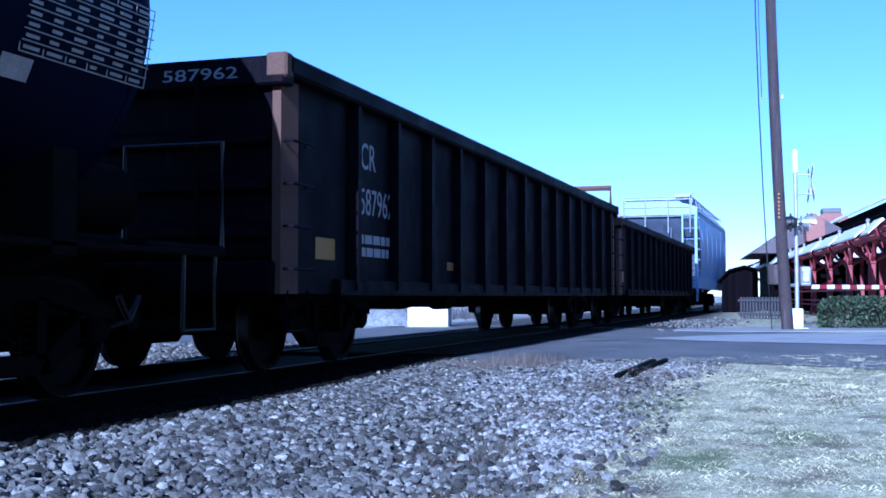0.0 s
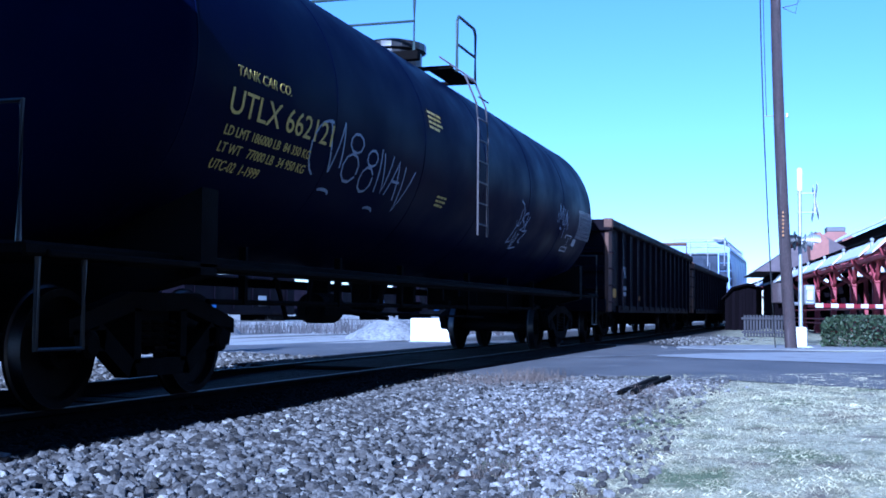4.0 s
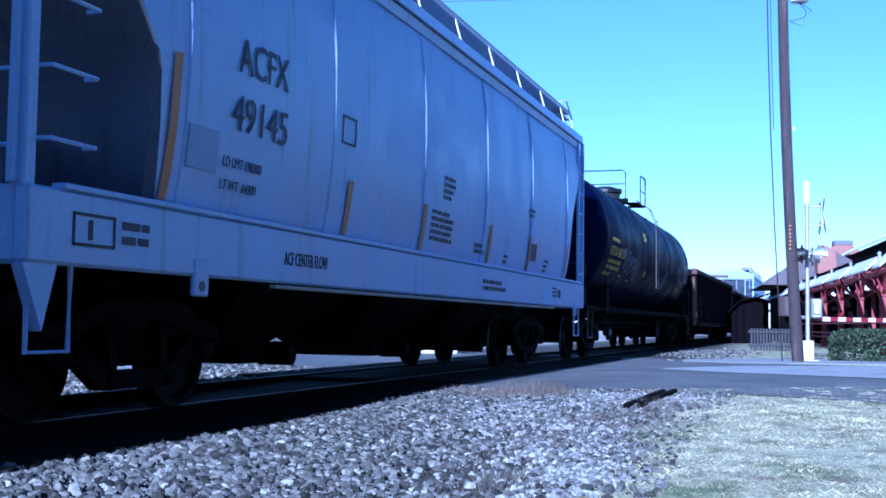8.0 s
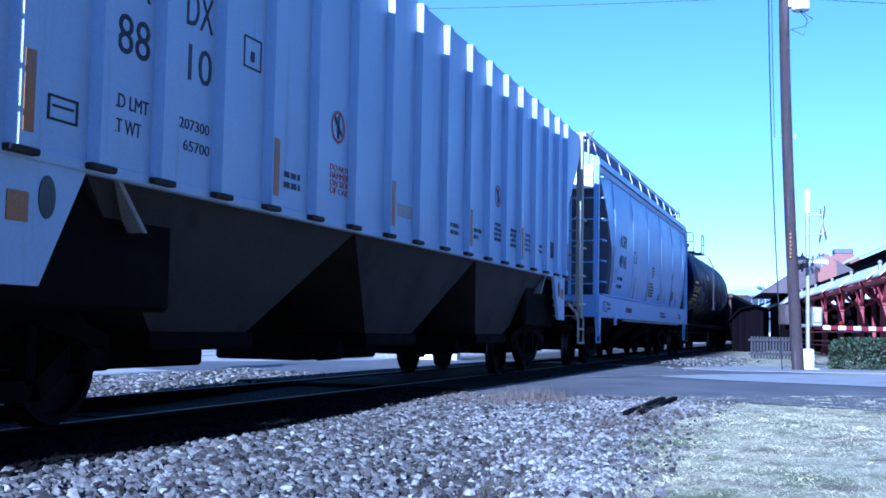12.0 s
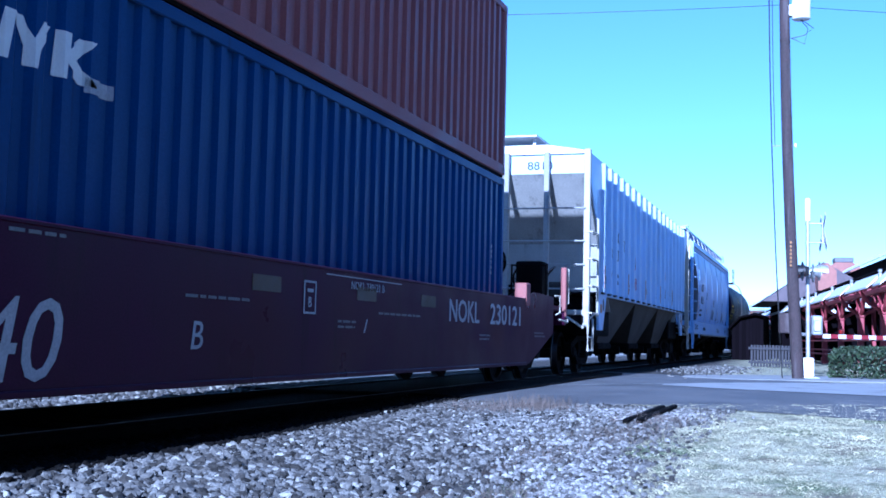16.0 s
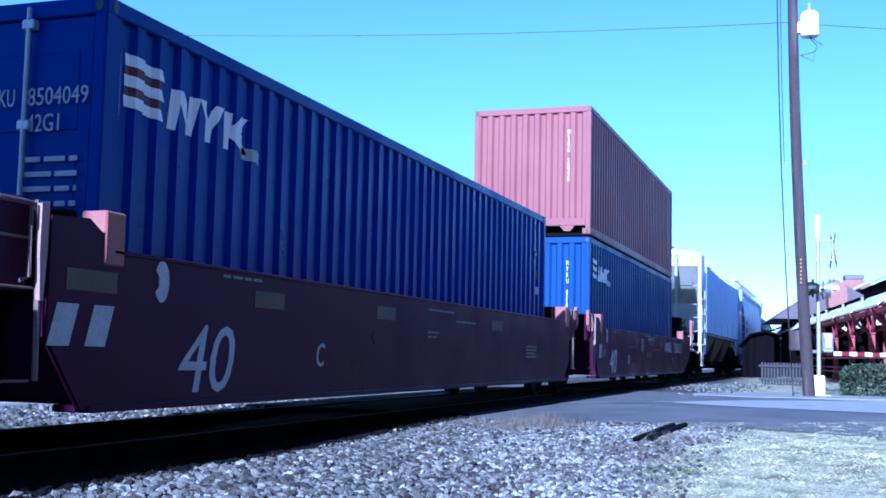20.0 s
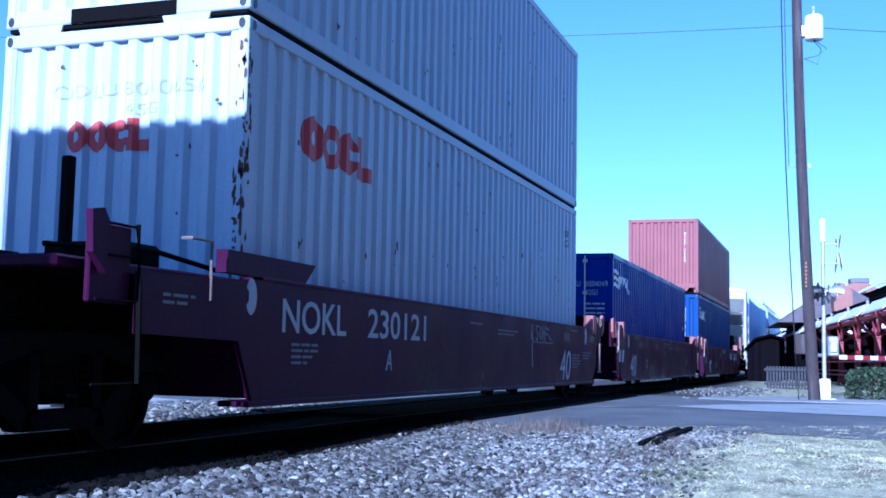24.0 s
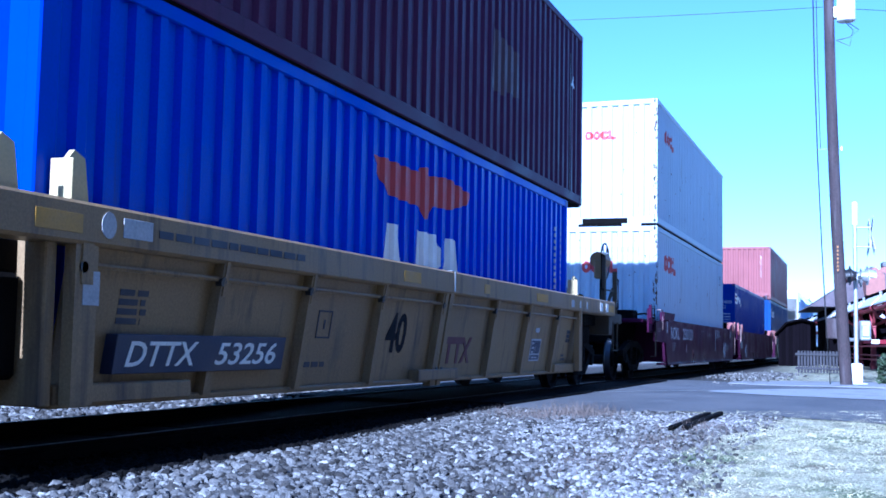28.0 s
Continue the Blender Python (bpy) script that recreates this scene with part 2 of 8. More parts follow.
BARK = material("bark", (0.10, 0.075, 0.06), 0.9, var=0.3, scale=6, bump=0.4)

GRABIRON = material("worn_grab_iron", (0.13, 0.09, 0.085), 0.6, var=0.4)
TANKLADDER = material("grimy_tank_ladder", (0.075, 0.07, 0.078), 0.6, var=0.4)
RAILGREEN = material("dark_green_railing_paint", (0.03, 0.05, 0.05), 0.6, var=0.2)


# ---- mesh helpers ----
class M:
    """Collects the faces of one part; ox, oy, oz shift all that is added."""
    def __init__(self, ox=0.0, oy=0.0, oz=0.0):
        self.v, self.f, self.o = [], [], (ox, oy, oz)

    def add(self, verts, faces):
        k = len(self.v)
        ox, oy, oz = self.o
        self.v.extend((x + ox, y + oy, z + oz) for x, y, z in verts)
        self.f.extend(tuple(i + k for i in f) for f in faces)
        return self

    def box(self, x0, y0, z0, x1, y1, z1, c=0.008):
        """A box with chamfered edges."""
        x0, x1, y0, y1, z0, z1 = min(x0, x1), max(x0, x1), min(y0, y1), max(y0, y1), min(z0, z1), max(z0, z1)
        c = min(c, (x1 - x0) * 0.3, (y1 - y0) * 0.3, (z1 - z0) * 0.3)
        v, idx = [], {}
        for sx, X in ((0, x0), (1, x1)):
            for sy, Y in ((0, y0), (1, y1)):
                for sz, Z in ((0, z0), (1, z1)):
                    dx, dy, dz = c * (1 - 2 * sx), c * (1 - 2 * sy), c * (1 - 2 * sz)
                    for a, p in enumerate(((X, Y + dy, Z + dz), (X + dx, Y, Z + dz), (X + dx, Y + dy, Z))):
                        idx[sx, sy, sz, a] = len(v)
                        v.append(p)
        f = []
        i = idx
        for s in (0, 1):
            q = [i[s, 0, 0, 0], i[s, 1, 0, 0], i[s, 1, 1, 0], i[s, 0, 1, 0]]
            f.append(q if s else q[::-1])
            q = [i[0, s, 0, 1], i[1, s, 0, 1], i[1, s, 1, 1], i[0, s, 1, 1]]
            f.append(q[::-1] if s else q)
            q = [i[0, 0, s, 2], i[1, 0, s, 2], i[1, 1, s, 2], i[0, 1, s, 2]]
            f.append(q if s else q[::-1])
        for s in (0, 1):
            for r in (0, 1):
                f.append([i[0, s, r, 1], i[1, s, r, 1], i[1, s, r, 2], i[0, s, r, 2]])
                f.append([i[s, 0, r, 0], i[s, 1, r, 0], i[s, 1, r, 2], i[s, 0, r, 2]])
                f.append([i[s, r, 0, 0], i[s, r, 1, 0], i[s, r, 1, 1], i[s, r, 0, 1]])
        for sx in (0, 1):
            for sy in (0, 1):
                for sz in (0, 1):
                    f.append([i[sx, sy, sz, 0], i[sx, sy, sz, 1], i[sx, sy, sz, 2]])
        return self.add(v, f)

    def prism(self, poly, axis, a0, a1):
        """A polygon pulled along an axis; poly in the other two axes, in order x, y, z."""
        def p3(a, p):
            return {"x": (a, p[0], p[1]), "y": (p[0], a, p[1]), "z": (p[0], p[1], a)}[axis]
        n = len(poly)
        v = [p3(a0, p) for p in poly] + [p3(a1, p) for p in poly]
        f = [tuple(range(n))[::-1], tuple(range(n, 2 * n))] + [(i, (i + 1) % n, n + (i + 1) % n, n + i) for i in range(n)]
        return self.add(v, f)

    def loft(self, loops, closed=True, caps=True):
        n = len(loops[0])
        v = [p for lp in loops for p in lp]
        f = []
        for k in range(len(loops) - 1):
            for i in range(n if closed else n - 1):
                j = (i + 1) % n
                f.append((k * n + i, k * n + j, (k + 1) * n + j, (k + 1) * n + i))
        if caps:
            f.append(tuple(range(n))[::-1])
            f.append(tuple(range((len(loops) - 1) * n, len(loops) * n)))
        return self.add(v, f)

    def tube(self, pts, r, n=8, r1=None):
        """A round bar along a line of points."""
        pts = [Vector(p) for p in pts]
        loops = []
        for k, p in enumerate(pts):
            d = (pts[min(k + 1, len(pts) - 1)] - pts[max(k - 1, 0)]).normalized()
            a = d.cross(Vector((0, 0, 1)))
            if a.length < 0.05:
                a = d.cross(Vector((0, 1, 0)))
            a.normalize()
            b = d.cross(a)
            rr = r if r1 is None else r + (r1 - r) * k / (len(pts) - 1)
            loops.append([tuple(p + a * (rr * math.cos(t)) + b * (rr * math.sin(t))) for t in (2 * math.pi * i / n for i in range(n))])
        return self.loft(loops)

    def lathe(self, centre, axis, prof, n=24):
        """A profile of (distance along axis, radius) turned round an axis through centre."""
        cx, cy, cz = centre
        loops = []
        for a, r in prof:
            lp = []
            for i in range(n):
                t = 2 * math.pi * i / n
                u, w = r * math.cos(t), r * math.sin(t)
                lp.append({"x": (cx + a, cy + u, cz + w), "y": (cx + u, cy + a, cz + w), "z": (cx + u, cy + w, cz + a)}[axis])
            loops.append(lp)
        return self.loft(loops)

    def mesh(self, name, mat, smooth=False):
        me = bpy.data.meshes.new(name)
        me.from_pydata(self.v, [], self.f)
        bm = bmesh.new()
        bm.from_mesh(me)
        bmesh.ops.recalc_face_normals(bm, faces=bm.faces)
        bm.to_mesh(me)
        bm.free()
        me.materials.append(mat)
        if smooth:
            me.polygons.foreach_set("use_smooth", [True] * len(me.polygons))
            me.set_sharp_from_angle(angle=radians(38))
        return me


def part(name, m, mat, parent=None, label="", smooth=False):
    ob = new(name, m.mesh(name, mat, smooth) if isinstance(m, M) else m)
    if parent is not None:
        ob.parent = parent
    if label:
        tagged(ob, label)
    return ob


def thing(name, at, label, category, group="", kind=""):
    ob = new(name)
    ob.empty_display_size = 0.2
    ob.matrix_basis = at
    return tagged(ob, label, category, group, kind)


def letters(name, s, mat, parent, x, y, z, height, width=None, label="", face="side", vertical=False, shear=0.0, bold=0.0):
    """Raised lettering. face 'side' is read from the near side, 'end' from the rear of the train. x, y, z: lower left corner."""
    cu = bpy.data.curves.new(name, "FONT")
    cu.body = s if not vertical else "\n".join(s)
    cu.size = 1.0
    cu.extrude = 0.002
    cu.shear = shear
    cu.offset = bold
    cu.space_line = 0.82
    cu.resolution_u = 3
    ob = bpy.data.objects.new(name, cu)
    scene.collection.objects.link(ob)
    bpy.context.view_layer.update()
    me = bpy.data.meshes.new_from_object(ob)
    bpy.data.objects.remove(ob)
    bpy.data.curves.remove(cu)
    co = np.empty(len(me.vertices) * 3)
    me.vertices.foreach_get("co", co)
    co = co.reshape(-1, 3)
    lo, hi = co.min(0), co.max(0)
    k = height / (hi[1] - lo[1])
    kx = k if width is None else width / (hi[0] - lo[0])
    a, b, c = (co[:, 0] - lo[0]) * kx, (co[:, 1] - lo[1]) * k, co[:, 2]
    if face == "side":
        out = np.stack([x + a, y - c, z + b], 1)
    else:
        out = np.stack([x - c, y - a, z + b], 1)
    me.vertices.foreach_set("co", out.ravel())
    me.materials.clear()
    me.materials.append(mat)
    me.update()
    return part(name, me, mat, parent, label)


def bars(name, mat, parent, x, y, z, rows, label="", pitch=0.09, h=0.045, face="side", seed=1):
    """Small writing too worn to read: rows of short bars, downward from z."""
    m = M()
    rnd = random.Random(seed)
    for k, w in enumerate(rows):
        a = 0.0
        while a < w:
            b = min(w, a + rnd.uniform(0.08, 0.22))
            if face == "side":
                m.box(x + a, y - 0.003, z - k * pitch - h, x + b, y, z - k * pitch, 0.001)
            else:
                m.box(x - 0.003, y - a, z - k * pitch - h, x, y - b, z - k * pitch, 0.001)
            a = b + 0.03
    return tagged(part(name, m, mat, parent, label), kind="stuff")


YC = 5.73          # the track's centre line
SIDE = -1.55       # near side of a car, from the centre line
# ---- the ground: one sheet, with the ballast shoulder, the crossing road and the grass ----
ROAD_N = (0.88, -0.475)       # across the road; the road runs along (0.475, 0.88)
ROAD_D = (0.475, 0.88)
ROAD_0, ROAD_1 = 10.75, 21.6


def smooth(a, b, x):
    t = min(1.0, max(0.0, (x - a) / (b - a)))
    return t * t * (3 - 2 * t)


def ground_height(x, y):
    """Height over the rail head."""
    track = -0.13
    near = track + (-0.36 - track) * smooth(4.05, 2.1, y)
    near += 0.035 * noise.noise(Vector((x * 0.7, y * 0.7, 0.3))) * smooth(4.3, 3.0, y)
    far = track + 0.05 * smooth(8.2, 10.0, y) + 0.05 * noise.noise(Vector((x * 0.3, y * 0.3, 2.0))) * smooth(8.0, 10, y)
    h = near if y < 5.7 else far
    n = x * ROAD_N[0] + y * ROAD_N[1]
    level = -0.06
    if n < ROAD_0:
        w = smooth(ROAD_0 - 6.8, ROAD_0 - 1.6, n)
    else:
        w = 1.0
    return h + (level - h) * w


def spaced(lo, hi, fine0, fine1, step):
    out, s, p = [], step, fine0
    while p < fine1:
        out.append(p)
        p += step
    while p < hi:
        out.append(p)
        s *= 1.25
        p += s
    out.append(hi)
    s, p, left = step, fine0, []
    while p > lo:
        s *= 1.25
        p -= s
        left.append(max(p, lo))
    return left[::-1] + out


def road_edge(d):
    """Where the asphalt begins, across the road, at d along it."""
    return ROAD_0 + 4.4 * smooth(8.8, 6.2, d) - 1.25 * smooth(8.3, 9.0, d)


DIRT = ((9.3, 2.4, 0.55), (6.8, 2.15, 0.45), (6.4, 1.25, 0.3), (12.6, 2.9, 0.5), (8.0, 2.0, 0.4), (5.6, 1.9, 0.35))
GREEN = ((8.95, 1.2, 0.5), (6.9, 0.7, 0.35), (10.5, 0.2, 0.5), (7.6, 0.1, 0.35), (12.5, -0.6, 0.6))


def near_patch(x, y, patches):
    return any(math.hypot((x - a) * 0.8, y - b) < r * (1 + 0.7 * noise.noise(Vector((x * 2, y * 2, a)))) for a, b, r in patches)


def ground_material():
    m = bpy.data.materials.new("ground_of_gravel_dirt_and_dry_grass")
    m.use_nodes = True
    n, l = m.node_tree.nodes, m.node_tree.links
    b = n["Principled BSDF"]
    b.inputs["Roughness"].default_value = 0.95
    b.inputs["Specular IOR Level"].default_value = 0.15
    co = n.new("ShaderNodeTexCoord")
    sep = n.new("ShaderNodeSeparateXYZ")
    l.new(co.outputs["Object"], sep.inputs[0])

    def tex(scale, detail=6, rough=0.6):
        t = n.new("ShaderNodeTexNoise")
        t.inputs["Scale"].default_value, t.inputs["Detail"].default_value, t.inputs["Roughness"].default_value = scale, detail, rough
        l.new(co.outputs["Object"], t.inputs["Vector"])
        return t.outputs["Fac"]

    def ramp(v, a, b_):
        r = n.new("ShaderNodeMapRange")
        r.inputs["From Min"].default_value, r.inputs["From Max"].default_value = a, b_
        l.new(v, r.inputs["Value"])
        return r.outputs[0]

    def mixc(f, a, c):
        x = n.new("ShaderNodeMix")
        x.data_type = "RGBA"
        l.new(f, x.inputs["Factor"])
        for s, k in ((a, "A"), (c, "B")):
            if isinstance(s, tuple):
                x.inputs[k].default_value = (*s, 1)
            else:
                l.new(s, x.inputs[k])
        return x.outputs["Result"]

    def math_(op, a, c):
        x = n.new("ShaderNodeMath")
        x.operation = op
        for s, k in ((a, 0), (c, 1)):
            if isinstance(s, float):
                x.inputs[k].default_value = s
            else:
                l.new(s, x.inputs[k])
        return x.outputs[0]

    gravel = mixc(ramp(tex(45, 4), 0.35, 0.65), (0.016, 0.015, 0.014), (0.12, 0.115, 0.11))
    gravel = mixc(ramp(tex(2.2), 0.5, 0.7), gravel, (0.08, 0.066, 0.057))
    straw = mixc(ramp(tex(30, 5), 0.3, 0.7), (0.24, 0.23, 0.15), (0.62, 0.59, 0.42))
    straw = mixc(ramp(tex(3.5, 6, 0.7), 0.46, 0.64), straw, (0.2, 0.205, 0.125))
    straw = mixc(ramp(tex(2.2, 6, 0.7), 0.52, 0.68), straw, (0.16, 0.135, 0.105))
    wob = math_("MULTIPLY", math_("SUBTRACT", tex(1.1, 5), 0.5), 2.6)
    edge = math_("ADD", sep.outputs["Y"], wob)
    # grass on the near side of the line y = 0.06 x + 1.2
    edge = math_("SUBTRACT", edge, math_("MULTIPLY", sep.outputs["X"], 0.045))
    near = mixc(ramp(edge, 1.7, 0.55), gravel, straw)
    # bare brown dirt where the stones thin out, and trodden green spots in the grass
    for (cx, cy, rr), tone in [(p, (0.075, 0.056, 0.044)) for p in DIRT] + [(p, (0.14, 0.165, 0.09)) for p in GREEN]:
        d = n.new("ShaderNodeVectorMath")
        d.operation = "DISTANCE"
        d.inputs[1].default_value = (cx, cy, -0.3)
        l.new(co.outputs["Object"], d.inputs[0])
        e = math_("ADD", d.outputs["Value"], math_("MULTIPLY", math_("SUBTRACT", tex(5.0, 6, 0.7), 0.5), 3.2 * rr))
        near = mixc(ramp(e, rr, rr * 0.3), near, tone)
    # the train's shadow along the track, painted into the ground's colour
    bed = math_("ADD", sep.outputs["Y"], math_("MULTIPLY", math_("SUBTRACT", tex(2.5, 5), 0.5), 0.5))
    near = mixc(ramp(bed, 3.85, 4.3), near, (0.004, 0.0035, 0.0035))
    near = mixc(ramp(bed, 6.9, 7.4), near, gravel)
    dist = mixc(ramp(tex(0.12, 4), 0.4, 0.65), (0.4, 0.395, 0.38), (0.27, 0.25, 0.22))
    # dark streaks on the far lot: ground shadows put into its colour
    streak_map = n.new("ShaderNodeMapping")
    streak_map.inputs["Rotation"].default_value = (0, 0, 0.5)
    streak_map.inputs["Scale"].default_value = (0.12, 1.0, 1.0)
    l.new(co.outputs["Object"], streak_map.inputs["Vector"])
    shade_streaks = n.new("ShaderNodeTexNoise")
    shade_streaks.inputs["Scale"].default_value, shade_streaks.inputs["Detail"].default_value = 0.8, 6
    l.new(streak_map.outputs[0], shade_streaks.inputs["Vector"])
    dist = mixc(ramp(tex(12, 4), 0.3, 0.7), dist, (0.43, 0.42, 0.4))
    dist = mixc(ramp(shade_streaks.outputs["Fac"], 0.52, 0.66), dist, (0.09, 0.088, 0.085))
    dist = mixc(ramp(tex(1.6, 6, 0.7), 0.56, 0.72), dist, (0.15, 0.145, 0.135))
    colour = mixc(ramp(sep.outputs["Y"], 9.0, 10.5), near, dist)
    l.new(colour, b.inputs["Base Color"])
    bp = n.new("ShaderNodeBump")
    bp.inputs["Strength"].default_value = 0.7
    bp.inputs["Distance"].default_value = 0.03
    l.new(math_("ADD", tex(60, 4), tex(9, 4)), bp.inputs["Height"])
    l.new(bp.outputs[0], b.inputs["Normal"])
    return m


def build_ground():
    xs = spaced(-700, 2500, 2.0, 26.0, 0.16)
    ys = spaced(-1500, 1500, -3.0, 11.0, 0.16)
    m = M()
    nx, ny = len(xs), len(ys)
    v = [(x, y, ground_height(x, y)) for x in xs for y in ys]
    f = [(i * ny + j, (i + 1) * ny + j, (i + 1) * ny + j + 1, i * ny + j + 1) for i in range(nx - 1) for j in range(ny - 1)]
    m.add(v, f)
    tagged(part("ground", m, ground_material(), None, smooth=True), "grey gravel, bare dirt and pale dry winter grass beside the track", "ground", kind="structure")


def road_point(n, d):
    return (ROAD_N[0] * n + ROAD_D[0] * d, ROAD_N[1] * n + ROAD_D[1] * d)


def build_road():
    m = M()
    ns = [ROAD_0 + (ROAD_1 - ROAD_0) * i / 24 for i in range(25)]
    ds = [-60, -40, -25, -15, -8, -4] + [0.3 * i for i in range(61)] + [18.6, 19.2, 19.8, 20.4]
    v = []
    for i, n in enumerate(ns):
        for d in ds:
            q = n
            if i == 0:
                q += 0.16 * noise.noise(Vector((d * 0.9, 1, 0))) + 0.06 * noise.noise(Vector((d * 4, 5, 0)))
                q += road_edge(d) - ROAD_0        # the near edge swings away where the verge widens
            x, y = road_point(q, d)
            v.append((x, y, -0.052 + 0.004 * noise.noise(Vector((x, y, 0)))))
    nd = len(ds)
    f = [(i * nd + j, (i + 1) * nd + j, (i + 1) * nd + j + 1, i * nd + j + 1) for i in range(len(ns) - 1) for j in range(nd - 1)]
    m.add(v, f)
    # the road's thickness at its near edge
    k = len(m.v)
    m.add([(x, y, z - 0.08) for x, y, z in v[:nd]], [])
    m.f.extend((j, j + 1, k + j + 1, k + j) for j in range(nd - 1))
    road = tagged(part("road", m, ASPHALT, None), "worn grey asphalt road that crosses the track", "road", kind="structure")
    band = [((19.84, 2.6), (20.3, 2.62)), ((19.45, 2.0), (21.4, 2.1)), ((19.07, 1.3), (22.36, 1.53)), ((18.63, -0.42), (24.2, -0.55)), ((17.4, -4.5), (27.0, -4.8)), ((10.0, -24.0), (20.0, -26.0))]
    s = M()
    for k, (p, q) in enumerate(band):
        s.v += [(p[0], p[1], -0.0435), (q[0], q[1], -0.0435)]
        if k:
            s.f.append((2 * k - 2, 2 * k - 1, 2 * k + 1, 2 * k))
    part("road_stripe", s, PAINT, road, "broad worn white crossing stripe on the asphalt")
    walkway = [((25.07, 2.85), (26.2, 2.9)), ((24.48, 1.67), (28.0, 1.9)), ((25.0, 0.4), (28.8, 0.5)), ((25.4, -0.57), (29.6, -0.67)), ((27.3, -5.0), (33.0, -5.2)), ((31.0, -16.0), (40.0, -17.0))]
    s = M()
    for k, (p, q) in enumerate(walkway):
        s.v += [(p[0], p[1], -0.042), (q[0], q[1], -0.042), (p[0], p[1], -0.15), (q[0], q[1], -0.15)]
        if k:
            a = 4 * k
            s.f += [(a - 4, a - 3, a + 1, a), (a - 4, a, a + 2, a - 2), (a - 3, a - 1, a + 3, a + 1)]
    s.f.append((0, 2, 3, 1))
    tagged(part("pavement", s, CONCRETE, None), "worn pale concrete walkway beyond the road", "pavement", kind="structure")
    # a thin paler seam towards the track
    s = M()
    for i in range(14):
        a, b = road_point(13.4 + 0.28 * i, 12.3 - 0.02 * i), road_point(13.4 + 0.28 * (i + 1), 12.3 - 0.02 * (i + 1))
        w = 0.05 + 0.02 * noise.noise(Vector((i, 0, 0)))
        s.add([(a[0], a[1] - w, -0.0435), (b[0], b[1] - w, -0.0435), (b[0], b[1] + w, -0.0435), (a[0], a[1] + w, -0.0435)], [(0, 1, 2, 3)])
    part("seam", s, PAINT, road)


def build_track():
    x0, x1 = -60.0, 230.0
    head = [(-0.036, -0.03), (-0.036, -0.006), (-0.028, 0.0), (0.028, 0.0), (0.036, -0.006), (0.036, -0.03)]
    web = [(-0.07, -0.17), (-0.07, -0.158), (-0.011, -0.145), (-0.011, -0.045), (-0.036, -0.031), (0.036, -0.031), (0.011, -0.045), (0.011, -0.145), (0.07, -0.158), (0.07, -0.17)]
    for s in (-1, 1):
        y = YC + s * 0.7535
        rail = thing("rail", pose(0, y, 0), "polished steel rail with a rusty web", "rail", "rails", "structure")
        part("rail_head", M().prism(head, "x", x0, x1), RAILRUST, rail)
        part("running_band", M().prism([(-0.019, 0.0), (-0.017, 0.0035), (0.017, 0.0035), (0.019, 0.0)], "x", x0, x1), STEEL, rail, "bright polished running band")
        part("rail_web", M().prism(web, "x", x0, x1), RAILRUST, rail)
    base = M().box(-1.3, -0.11, -0.17, 1.3, 0.11, 0.0, 0.012)
    me = base.mesh("tie", TIE)
    track_bed = thing("track_bed", pose(0, YC, -0.165), "dark timber ties bedded in ballast", "track", kind="structure")
    x, rnd = -2.0, random.Random(4)
    while x < 60:
        if not (13.0 < x < 26.0):
            ob = new("tie", me)
            ob.parent = track_bed
            ob.matrix_basis = pose(x, rnd.uniform(-0.05, 0.05), 0.045 + rnd.uniform(-0.015, 0.01), 0, 0, 90 + rnd.uniform(-1, 1))
        x += 0.53
    # timber and rubber panels that fill the crossing
    for y0, y1 in ((YC - 1.55, YC - 0.86), (YC - 0.62, YC + 0.62), (YC + 0.86, YC + 1.55)):
        crossing = M()
        for k in range(5):
            a = 13.3 + k * 2.4
            crossing.box(a, y0, -0.14, a + 2.36, y1, -0.012, 0.02)
        tagged(part("crossing_panel", crossing, TIE, None), "dark worn crossing panels between the rails", "crossing panel", "crossing panels", "structure")


def stone_shape(rnd):
    """A rough broken stone of about unit size: a squashed, chipped ball of 20 faces."""
    p = (1 + 5 ** 0.5) / 2
    v = [Vector(q).normalized() for q in ((-1, p, 0), (1, p, 0), (-1, -p, 0), (1, -p, 0), (0, -1, p), (0, 1, p), (0, -1, -p), (0, 1, -p), (p, 0, -1), (p, 0, 1), (-p, 0, -1), (-p, 0, 1))]
    f = [(0, 11, 5), (0, 5, 1), (0, 1, 7), (0, 7, 10), (0, 10, 11), (1, 5, 9), (5, 11, 4), (11, 10, 2), (10, 7, 6), (7, 1, 8), (3, 9, 4), (3, 4, 2), (3, 2, 6), (3, 6, 8), (3, 8, 9), (4, 9, 5), (2, 4, 11), (6, 2, 10), (8, 6, 7), (9, 8, 1)]
    s = Vector((rnd.uniform(0.8, 1.25), rnd.uniform(0.6, 0.95), rnd.uniform(0.4, 0.7)))
    return [tuple(c * s[i] for i, c in enumerate(q * rnd.uniform(0.78, 1.18))) for q in v], f


